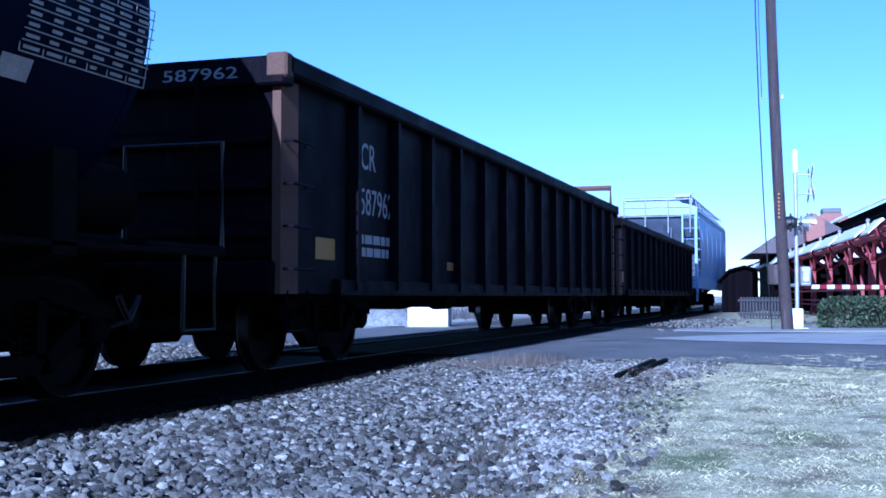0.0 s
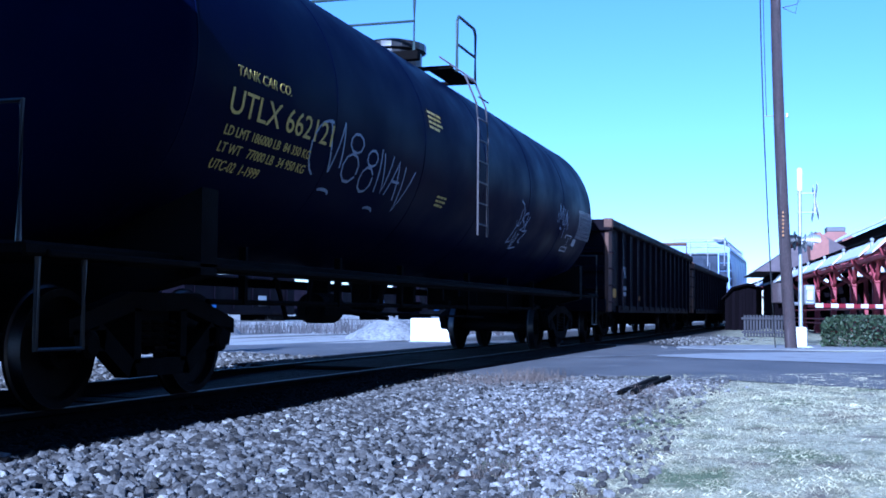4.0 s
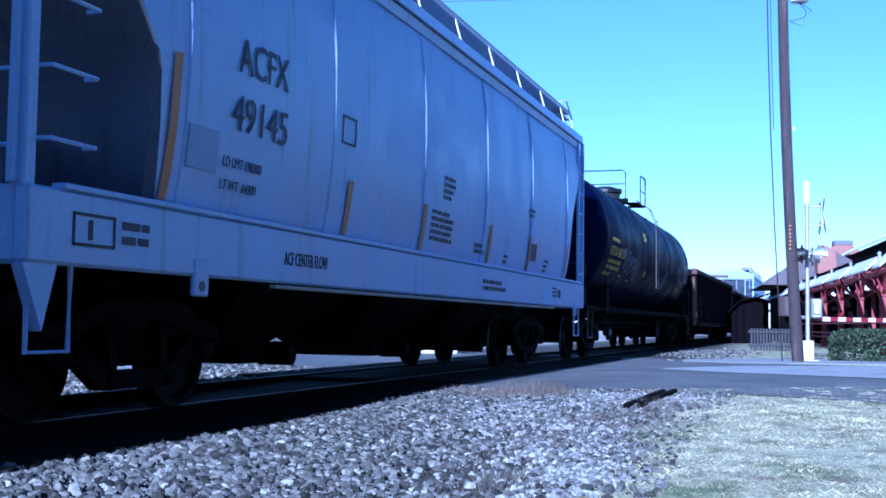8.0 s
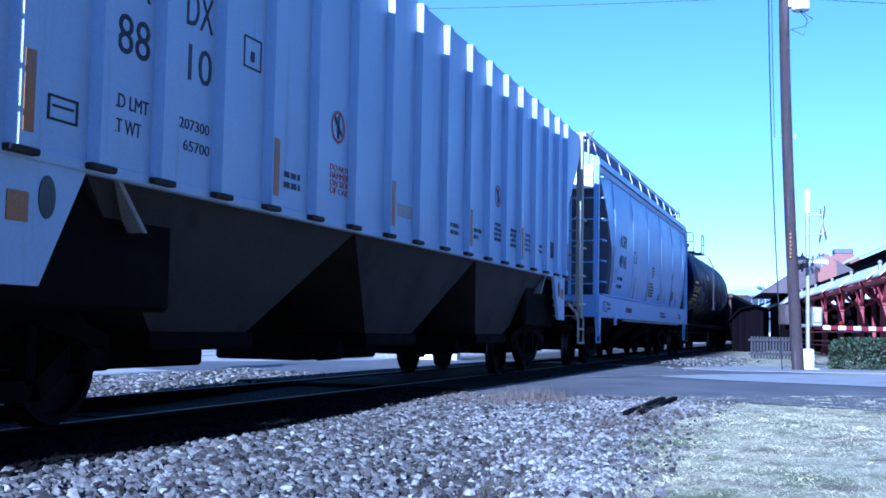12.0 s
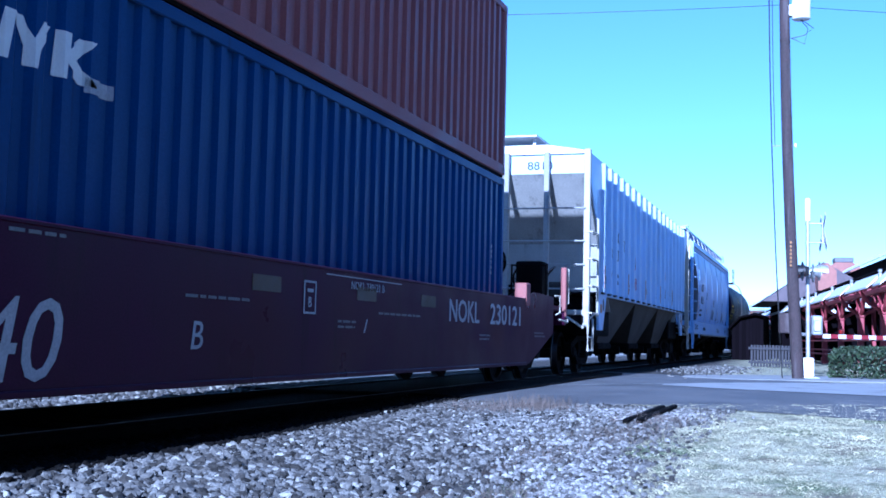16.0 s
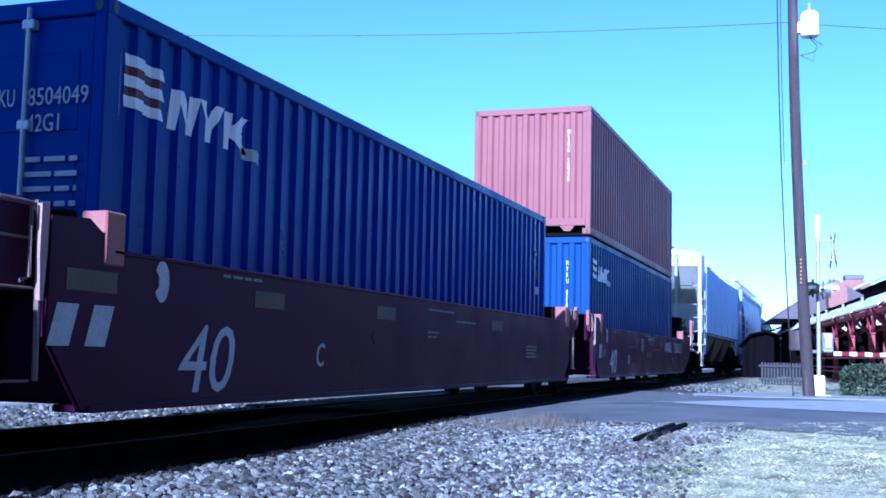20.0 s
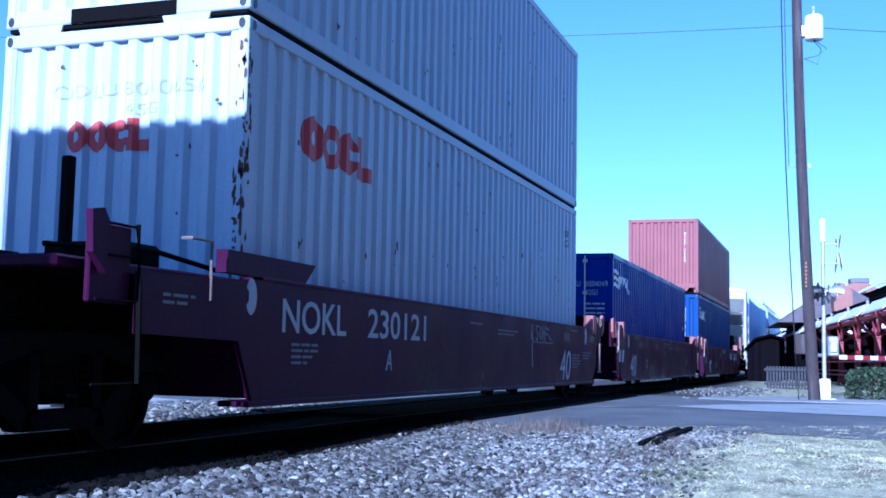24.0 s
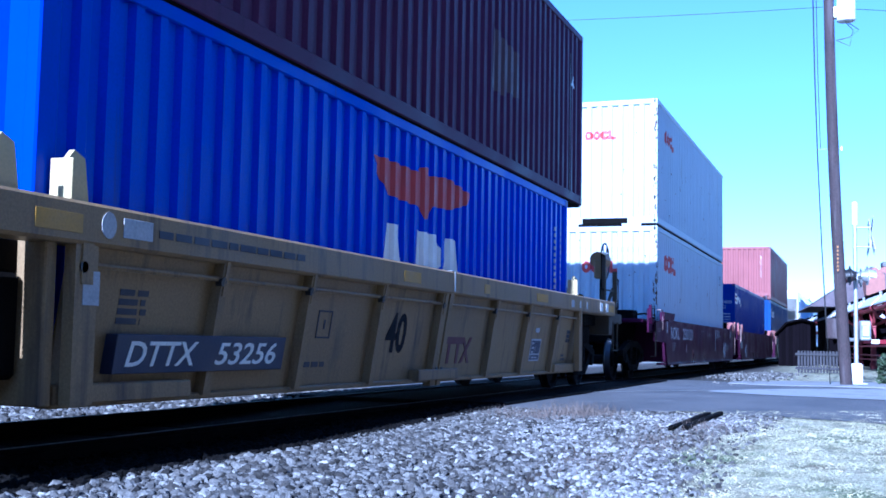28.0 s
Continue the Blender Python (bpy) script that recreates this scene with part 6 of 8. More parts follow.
    for e, s in ((a, -1), (b, 1)):
        part("end_sill", M().box(e, -1.5, 1.0, e - s * 0.2, 1.5, 1.44, 0.02), HOPPER, t)
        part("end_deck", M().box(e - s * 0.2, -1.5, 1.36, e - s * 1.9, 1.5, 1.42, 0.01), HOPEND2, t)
        part("center_sill", M().box(e, -0.35, 0.66, e - s * 3.6, 0.35, 1.05, 0.02), DARKSTEEL, t)
        for y in (-1.52, 1.52):
            part("corner_post", M().box(e + s * 0.0, y - 0.05, 1.42, e - s * 0.1, y + 0.05, 4.05, 0.012), HOPPER, t)
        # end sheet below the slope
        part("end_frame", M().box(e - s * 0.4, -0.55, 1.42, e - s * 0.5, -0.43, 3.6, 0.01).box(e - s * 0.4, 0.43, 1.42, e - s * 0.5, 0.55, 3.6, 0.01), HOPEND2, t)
        if s < 0:
            ladder(t, e + 0.13, -1.54, 1.5, 4.0, HOPPER, 6, 0.42)
            frame_ladder(t, e - 0.02, -1.5, 1.44, 4.0, HOPPER, 6, 0.5, along="y")
            part("gusset", M().prism([(e + 0.0, 1.0), (e + 0.3, 1.0), (e + 0.18, 0.62)], "y", -1.58, -1.5), HOPPER, t)
        else:
            frame_ladder(t, e - 0.45, -1.58, 1.44, 4.0, HOPPER, 7, 0.4)
        part("sill_step", M().tube([(e - s * 0.12, -1.52, 1.0), (e - s * 0.12, -1.52, 0.5), (e - s * 0.5, -1.52, 0.5), (e - s * 0.5, -1.52, 1.0)], 0.018, 6), HOPPER, t)
        coupler(t, e, s)
        truck(t, e - s * 1.95)
        part("brake_gear", M().box(e - s * 0.6, -0.95, 1.42, e - s * 1.1, -0.45, 1.85, 0.03), HOPEND2, t)
        part("air_reservoir", M().lathe((e - s * 1.2, 0.7, 1.7), "x", [(-0.3, 0.1), (-0.28, 0.17), (0.28, 0.17), (0.3, 0.1)], 14), HOPPER, t)
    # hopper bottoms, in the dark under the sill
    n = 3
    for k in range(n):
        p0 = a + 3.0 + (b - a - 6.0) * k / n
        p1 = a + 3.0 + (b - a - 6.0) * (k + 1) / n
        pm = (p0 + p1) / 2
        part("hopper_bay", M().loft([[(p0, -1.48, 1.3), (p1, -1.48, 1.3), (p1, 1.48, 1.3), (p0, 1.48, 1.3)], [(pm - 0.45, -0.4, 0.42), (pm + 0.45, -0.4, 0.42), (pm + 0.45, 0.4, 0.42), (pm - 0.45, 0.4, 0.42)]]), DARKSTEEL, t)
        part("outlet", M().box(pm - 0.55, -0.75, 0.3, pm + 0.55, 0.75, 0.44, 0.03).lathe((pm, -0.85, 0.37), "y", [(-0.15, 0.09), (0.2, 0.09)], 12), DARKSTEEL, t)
    # tie-down lugs under the sill
    for x in (a + 1.75, b - 0.9):
        lug = part("jacking_lug", M().box(x, -1.615, 0.86, x + 0.2, -1.57, 1.12, 0.02), HOPPER, t)
        part("opening", M().prism([(x + 0.1 + 0.04 * math.cos(q), 0.93 + 0.04 * math.sin(q)) for q in (6.2832 * i / 12 for i in range(12))], "y", -1.62, -1.616), BLACK, lug)
    if marked:
        def wide(z):
            return -1.625 if 2.2 < z < 3.0 else (-1.6 if z > 1.8 else -1.57)
        letters("lettering", "ACFX", TEXTDARK, t, -24.86 - xc, -1.633, 2.55, 0.27, 0.82, "dark reporting mark")
        letters("lettering", "49145", TEXTDARK, t, -24.92 - xc, -1.632, 2.11, 0.27, 0.9, "dark car number")
        letters("lettering", "LD LMT 198300", TEXTDARK, t, -25.0 - xc, -1.617, 1.83, 0.075, 0.6)
        letters("lettering", "LT WT  64300", TEXTDARK, t, -25.0 - xc, -1.607, 1.66, 0.075, 0.55)
        part("faded_panel", M().box(-25.5 - xc, -1.611, 1.76, -25.08 - xc, -1.606, 2.06, 0.002), FADEDPANEL, t)
        letters("lettering", "ACF CENTER FLOW", TEXTDARK, t, -24.0 - xc, -1.604, 1.15, 0.11, 0.85)
        bars("lettering", TEXTDARK, t, -26.26 - xc, -1.604, 1.3, (0.3, 0.3), "", 0.09, 0.05, seed=6)
        bars("lettering", TEXTDARK, t, -18.3 - xc, -1.604, 1.27, (0.9, 1.1), "small stencilled writing", 0.085, 0.05, seed=7)
        bars("lettering", TEXTDARK, t, -14.3 - xc, -1.604, 1.3, (0.3, 0.3, 0.3), "", 0.06, 0.03, seed=8)
        for x, z, rws, sd in ((-19.95, 2.4, (0.4, 0.42, 0.38, 0.3), 9), (-20.3, 1.98, (0.62, 0.8, 0.8, 0.76, 0.8), 10), (-18.5, 1.72, (0.3, 0.42), 11), (-17.1, 1.66, (0.2, 0.18), 12), (-14.75, 1.72, (0.3, 0.25, 0.2), 13), (-15.9, 2.42, (0.35, 0.3), 14)):
            y = -1.628 if z > 2.2 else -1.603
            bars("lettering", TEXTDARK, t, x - xc, y, z, rws, "small stencilled writing", 0.075, 0.045, seed=sd)
        for x, z0, z1 in ((-25.72, 1.5, 2.5), (-22.66, 1.5, 2.0), (-20.55, 1.5, 2.0), (-17.9, 1.5, 2.0), (-15.75, 1.5, 2.0), (-13.2, 1.5, 2.05)):
            part("reflector_strip", M().loft([[(x - xc - 0.05 + (z - 2) * 0.02, y, z), (x - xc + 0.05 + (z - 2) * 0.02, y, z)] for z, y in ((z0, -1.535), (1.7, -1.575), (2.0, -1.612), (z1, -1.638 if z1 > 2.2 else -1.62))], closed=False, caps=False), REFLECT, t, "faded orange reflective strip")
        # framed data box and test stencil
        bx = M()
        for q in ((-22.92, -22.9, 2.32, 2.58), (-22.62, -22.6, 2.32, 2.58), (-22.92, -22.6, 2.32, 2.34), (-22.92, -22.6, 2.56, 2.58)):
            bx.box(q[0] - xc, -1.634, q[2], q[1] - xc, -1.629, q[3], 0.001)
        part("data_box", bx, TEXTDARK, t)
        part("data_plate", M().box(-15.68 - xc, -1.607, 1.66, -15.3 - xc, -1.603, 1.92, 0.002), TEXTDARK, t, "black data plate")
        part("data_plate", M().box(-13.9 - xc, -1.606, 1.14, -13.7 - xc, -1.602, 1.27, 0.002), TEXTDARK, t, "black data plate")
        fr = M()
        for q in ((-26.75, -26.73, 1.12, 1.32), (-26.35, -26.33, 1.12, 1.32), (-26.75, -26.33, 1.12, 1.14), (-26.75, -26.33, 1.3, 1.32), (-26.6, -26.56, 1.16, 1.28)):
            fr.box(q[0] - xc, -1.607, q[2], q[1] - xc, -1.602, q[3], 0.001)
        part("data_box", fr, TEXTDARK, t)
        part("route_board", M().box(a - 0.02, -1.45, 3.55, a + 0.02, -0.95, 4.02, 0.006), WHITE, t, "white number board on the end")
        for o in t.children:
            if o.name.split(".")[0] in ("lettering", "data_box", "data_plate", "faded_panel"):
                co = np.array([v.co[:] for v in o.data.vertices])
                if co[:, 2].min() > 1.46:
                    side = np.interp(co[:, 2], (1.44, 1.7, 2.0, 2.42, 2.7, 3.1), (1.5, 1.55, 1.585, 1.61, 1.615, 1.61))
                    co[:, 1] = -side - 0.013 + co[:, 1] - co[:, 1].max()
                    o.data.vertices.foreach_set("co", co.ravel())
                    o.data.update()
    else:
        # railing on the rear end of the roof
        for y in (-1.3, -0.45, 0.45, 1.3):
            part("rail_post", M().tube([(a + 0.02, y, 3.2), (a + 0.02, y, 4.6)], 0.03, 6), GALV, t)
        for z in (3.85, 4.2, 4.6):
            part("end_rail", M().tube([(a + 0.02, -1.3, z), (a + 0.02, 1.3, z)], 0.022, 6), GALV, t)
    return t


def build_ribbed_hopper():
    x0, x1 = -45.68, -28.7
    xc = (x0 + x1) / 2
    a, b = x0 - xc, x1 - xc
    s0, s1 = -44.35 - xc, -30.05 - xc       # ends of the ribbed side
    t = car("covered_hopper", xc, "grey ribbed covered hopper with dusty brown bottom bays", "freight car", "cars of the train")
    prof = [(s0, 1.66), (s1, 1.66), (s1, 2.62), (b - 0.2, 3.9), (b - 0.2, 4.3), (a + 0.2, 4.3), (a + 0.2, 3.9), (s0, 2.62)]
    body = part("body", M().prism(prof, "y", -1.5, 1.5), HOPPER2, t)
    body.data.materials.append(HOPEND)       # ends below the eave are grimy, and their shade is put into this grey
    for f in body.data.polygons:
        if abs(f.normal.x) > 0.3 and f.center.z < 3.8:
            f.material_index = 1
    part("roof", M().prism([(-1.5, 4.28), (-1.5, 4.33), (-0.7, 4.46), (0.7, 4.46), (1.5, 4.33), (1.5, 4.28)], "x", a + 0.15, b - 0.15), WHITE, t, "pale sunlit roof")
    # side sheets stand a little proud of the body, ribs on them
    RIBS = (-44.17, -43.44, -42.76, -41.97, -41.18, -40.34, -39.48, -38.56, -37.69, -36.76, -35.84, -34.95, -34.11, -33.29, -32.44, -31.63, -30.86, -30.18)
    for s in (-1, 1):
        part("side_sheet", M().prism(prof, "y", s * 1.5, s * 1.53), HOPPER2, t)
        for x in (q - xc for q in RIBS):
            rib = part("rib", M().prism([(x - 0.095, s * 1.53), (x - 0.07, s * 1.605), (x + 0.07, s * 1.605), (x + 0.095, s * 1.53)], "z", 1.66, 4.27), HOPPER2, t)
            part("rib_foot", M().box(x - 0.13, s * 1.53, 1.62, x + 0.13, s * 1.6, 1.66, 0.008), HOPBROWN, rib)
        part("side_sill", M().box(s0, s * 1.47, 1.6, s1, s * 1.545, 1.68, 0.01), HOPPER2, t)
        # bolster web plates at the ends
        for e, q in ((s0, -1), (s1, 1)):
            w = part("web_plate", M().prism([(e, 1.66), (e + q * 0.72 * 0, 0.95), (e - q * 0.35 * 0 + q * 0.02, 0.9), (e - q * 0.42, 0.9), (e - q * 0.85, 1.66)], "y", s * 1.48, s * 1.53), HOPPER2, t)
            if s < 0:
                part("opening", M().prism([(e - q * 0.46 + 0.075 * math.cos(u), 1.41 + 0.125 * math.sin(u)) for u in (6.2832 * i / 16 for i in range(16))], "y", -1.536, -1.531), BLACK, w)
                part("panel", M().box(e - q * 0.12, -1.537, 1.25, e - q * 0.3, -1.531, 1.42, 0.002), REFLECT, w, "yellow reflective square")
    # ends
    for e, q in ((a, -1), (b, 1)):
        part("end_sill", M().box(e, -1.5, 1.0, e - q * 0.15, 1.5, 1.16, 0.015), DARKSTEEL, t)
        part("end_bracket", M().box(e - q * 0.01, -1.5, 1.17, e - q * 0.14, -1.0, 1.26, 0.01).tube([(e, -1.05, 1.2), (e, -1.48, 0.92)], 0.025, 6), POSTGREY, t)
        part("end_deck", M().box(e - q * 0.1, -1.5, 1.2, e - q * 1.7, 1.5, 1.25, 0.01), HOPBROWN, t)
        part("center_sill", M().box(e, -0.35, 0.66, e - q * 17.2 * (1 if q < 0 else 0.2), 0.35, 1.0, 0.02), DARKSTEEL, t)
        for y in (-1.52, 1.52):
            part("corner_post", M().box(e, y - 0.06, 0.95, e - q * 0.12, y + 0.06, 4.34, 0.012), POSTGREY, t, "dull grey corner post")
        for y in (-0.72, 0.08, 0.8):
            part("end_post", M().box(e - q * 0.02, y - 0.05, 1.2, e - q * 0.14, y + 0.05, 4.3, 0.01), HOPEND, t)
        for z in (1.66, 2.12, 2.57, 3.2):
            part("end_rail", M().tube([(e + q * 0.02, -1.5, z), (e + q * 0.02, 1.5, z)], 0.018, 6), HOPEND, t)
        ladder(t, min(e, e - q * 0.62), -1.53, 0.95, 3.0, POSTGREY, 4, 0.6, r=0.018, off=0.1)
        part("ladder_rail", M().tube([(e - q * 0.6, -1.54, 3.1), (e - q * 0.6, -1.63, 3.04), (e - q * 0.6, -1.63, 1.15)], 0.024, 8), POSTGREY, t)
        pf = part("roof_platform", M().box(e - q * 0.1, -0.5, 4.62, e - q * 1.5, 1.3, 4.66, 0.006), GALV, t, "grated roof platform over the end")
        for u in (-0.4, 1.2):
            part("leg", M().box(e - q * 0.3, u - 0.03, 4.38, e - q * 0.36, u + 0.03, 4.62, 0.005), GALV, pf)
        part("sill_step", M().tube([(e - q * 0.05, -1.55, 1.1), (e + q * 0.06, -1.58, 0.9), (e + q * 0.06, -1.58, 0.5), (e - q * 0.4, -1.58, 0.5), (e - q * 0.4, -1.58, 0.9), (e - q * 0.55, -1.55, 1.1)], 0.022, 6).tube([(e + q * 0.06, -1.58, 0.75), (e - q * 0.4, -1.58, 0.75)], 0.018, 6).tube([(e + q * 0.06, -1.5, 0.98), (e - q * 0.9, -1.5, 1.2)], 0.025, 6), POSTGREY, t)
        # slope sheet and low end box
        part("slope_sheet", M().prism([(e - q * 0.2, 3.92), (e - q * 0.24, 3.92), (e - q * 2.9, 1.3), (e - q * 2.85, 1.3)], "y", -1.48, 1.48), HOPEND, t, "sloping hopper end sheet")
        for y in (-0.62, 0.62):
            part("slope_stiffener", M().prism([(e - q * 0.2, 3.85), (e - q * 0.12, 3.85), (e - q * 1.5, 2.45), (e - q * 1.55, 2.5)], "y", y - 0.03, y + 0.03), HOPEND, t)
        # dark block added to fill the shadowed space under the slope sheet
        part("bolster_box", M().box(e - q * 1.5, -1.36, 0.78, e - q * 3.4, 1.36, 1.6, 0.03), DARKSTEEL, t)
        coupler(t, e, q)
    brake_wheel(t, a - 0.12, 0.62, 2.25, 0.28, DARKSTEEL)
    part("brake_box", M().box(a - 0.06, 0.45, 2.05, a + 0.14, 0.8, 2.5, 0.03), DARKSTEEL, t)
    part("air_tank", M().lathe((a + 0.95, -0.5, 1.62), "y", [(-0.5, 0.08), (-0.46, 0.22), (0.46, 0.22), (0.5, 0.08)], 18), HOPBROWN, t, smooth=True)
    part("brake_valve", M().box(a + 0.3, 0.0, 1.25, a + 0.75, 0.4, 1.75, 0.04).tube([(a + 0.2, -1.2, 1.35), (a + 0.5, -0.6, 1.55), (a + 0.6, 0, 1.5)], 0.025, 6), DARKSTEEL, t)
    # bays underneath
    bays = ((-43.45, -39.2), (-39.2, -35.15), (-35.15, -31.0))
    for p0, p1 in bays:
        p0, p1 = p0 - xc, p1 - xc
        pm = (p0 + p1) / 2
        part("hopper_bay", M().loft([[(p0, -1.46, 1.62), (p1, -1.46, 1.62), (p1, 1.46, 1.62), (p0, 1.46, 1.62)], [(pm - 0.7, -1.05, 0.62), (pm + 0.7, -1.05, 0.62), (pm + 0.7, 1.05, 0.62), (pm - 0.7, 1.05, 0.62)]]), HOPBROWN, t)
        g = part("outlet_gate", M().box(pm - 0.8, -1.1, 0.5, pm + 0.8, 1.1, 0.64, 0.02).box(pm - 1.2, -0.5, 0.34, pm + 1.0, 0.5, 0.5, 0.03), DARKSTEEL, t)
        part("pinion", M().lathe((pm - 1.05, -0.75, 0.46), "y", [(-0.16, 0.0), (-0.16, 0.1), (0.1, 0.12), (0.2, 0.06)], 12), DARKSTEEL, g)
    for x in (a + 2.0, b - 2.0):
        truck(t, x)
    # writing
    y = -1.532
    letters("lettering", "CR", TEXTDARK, t, -43.28 - xc, y, 2.80, 0.26, 0.36, "dark reporting mark")
    letters("lettering", "DX", TEXTDARK, t, -42.47 - xc, y, 2.80, 0.26, 0.36, "dark reporting mark")
    letters("lettering", "88", TEXTDARK, t, -43.27 - xc, y, 2.41, 0.26, 0.36, "dark car number")
    letters("lettering", "10", TEXTDARK, t, -42.43 - xc, y, 2.41, 0.26, 0.32, "dark car number")
    for x, z, rws, sd in ((-36.62, 1.98, (0.5, 0.5), 23), (-33.7, 2.16, (0.52,), 24), (-33.7, 1.945, (0.4,), 25), (-31.95, 2.06, (0.2, 0.2), 27), (-35.5, 2.0, (0.35, 0.2), 29), (-40.9, 1.98, (0.3, 0.3), 28)):
        bars("lettering", TEXTDARK, t, x - xc, y, z, rws, "small stencilled writing", 0.085, 0.05, seed=sd)
    for k, (p, q) in enumerate((("LD LMT", "207300"), ("LT WT", "65700"))):
        letters("lettering", p, TEXTDARK, t, -43.3 - xc, y, 2.06 - k * 0.16, 0.09, 0.4 if k == 0 else 0.32)
        letters("lettering", q, TEXTDARK, t, -42.52 + 0.06 * k - xc, y, 2.06 - k * 0.15, 0.075, 0.4 - 0.05 * k)
    for k, s in enumerate(("EXW 15-2", "EXH 10-8", "EW 9-2", "CU FT 4750")):
        letters("lettering", s, TEXTDARK, t, -32.86 - xc, y, 2.11 - k * 0.072, 0.05, 0.42)
    for k, s in enumerate(("CAUTION", "OPEN ROOF", "HATCH BEFORE", "UNLOADING")):
        letters("lettering", s, TEXTDARK, t, -34.54 - xc, y, 2.12 - k * 0.068, 0.05, (0.3, 0.4, 0.53, 0.42)[k])
    for k, s in enumerate(("INTERIOR", "COATED")):
        letters("lettering", s, TEXTDARK, t, -33.7 - xc, y, 2.04 - k * 0.068, 0.05, (0.38, 0.3)[k])
    for k, s in enumerate(("DO NOT", "HAMMER", "ON SIDE", "OF CAR")):
        letters("lettering", s, LOGORED, t, -39.98 - xc, y, 2.12 - k * 0.07, 0.06, 0.42, "red warning lettering" if k == 0 else "")
    for cx, cz, cr in ((-39.83, 2.53, 0.15), (-34.39, 2.535, 0.15)):
        rg = M()
        ring = [(cx - xc + cr * math.cos(u), y - 0.004, cz + cr * math.sin(u)) for u in (6.2832 * i / 28 for i in range(28))]
        ring2 = [(cx - xc + cr * 0.82 * math.cos(u), y - 0.004, cz + cr * 0.82 * math.sin(u)) for u in (6.2832 * i / 28 for i in range(28))]
        rg.loft([ring, ring2], caps=False)
        em = part("emblem", rg, LOGORED, t, "round warning emblem")
        part("emblem_bar", M().prism([(cx - xc - 0.02, cz - cr * 0.7), (cx - xc + 0.02, cz - cr * 0.7), (cx - xc + 0.03, cz + cr * 0.7), (cx - xc - 0.01, cz + cr * 0.7)], "y", y - 0.006, y - 0.002).prism([(cx - xc - cr * 0.5, cz + 0.06), (cx - xc + cr * 0.5, cz - 0.08), (cx - xc + cr * 0.5, cz - 0.04), (cx - xc - cr * 0.5, cz + 0.1)], "y", y - 0.006, y - 0.002), TEXTDARK, em)
    part("logo_plate", M().box(-38.24 - xc, -1.536, 1.88, -37.8 - xc, -1.531, 2.01, 0.002), TEXTGREY, t, "small white owner plate")
    part("data_plate", M().box(-31.17 - xc, -1.536, 1.9, -30.83 - xc, -1.531, 2.16, 0.002), TEXTDARK, t, "black data plate")
    bx = M()
    for q in ((-41.64, -41.625, 2.69, 2.94), (-41.375, -41.36, 2.69, 2.94), (-41.64, -41.36, 2.69, 2.705), (-41.64, -41.36, 2.925, 2.94), (-41.53, -41.47, 2.75, 2.83), (-43.92, -43.9, 1.86, 2.01), (-43.66, -43.64, 1.86, 2.01), (-43.92, -43.64, 1.86, 1.875), (-43.92, -43.64, 1.995, 2.01), (-43.88, -43.68, 1.94, 1.955)):
        bx.box(q[0] - xc, y - 0.004, q[2], q[1] - xc, y, q[3], 0.001)
    part("data_box", bx, TEXTDARK, t)
    for k in (0, 4, 7, 10, 13, 17):
        x = RIBS[k] - xc
        part("reflector_strip", M().box(x - 0.045, -1.609, 1.74, x + 0.045, -1.604, 2.2, 0.001), REFLECT, t, "faded orange reflective strip")
    letters("lettering", "8810", TEXTDARK, t, a + 0.19, -0.3, 3.98, 0.16, 0.5, face="end")
    part("route_board", M().box(a + 0.17, 0.5, 3.75, a + 0.195, 1.4, 4.22, 0.005), WHITE, t, "white caution board on the end")
    return t


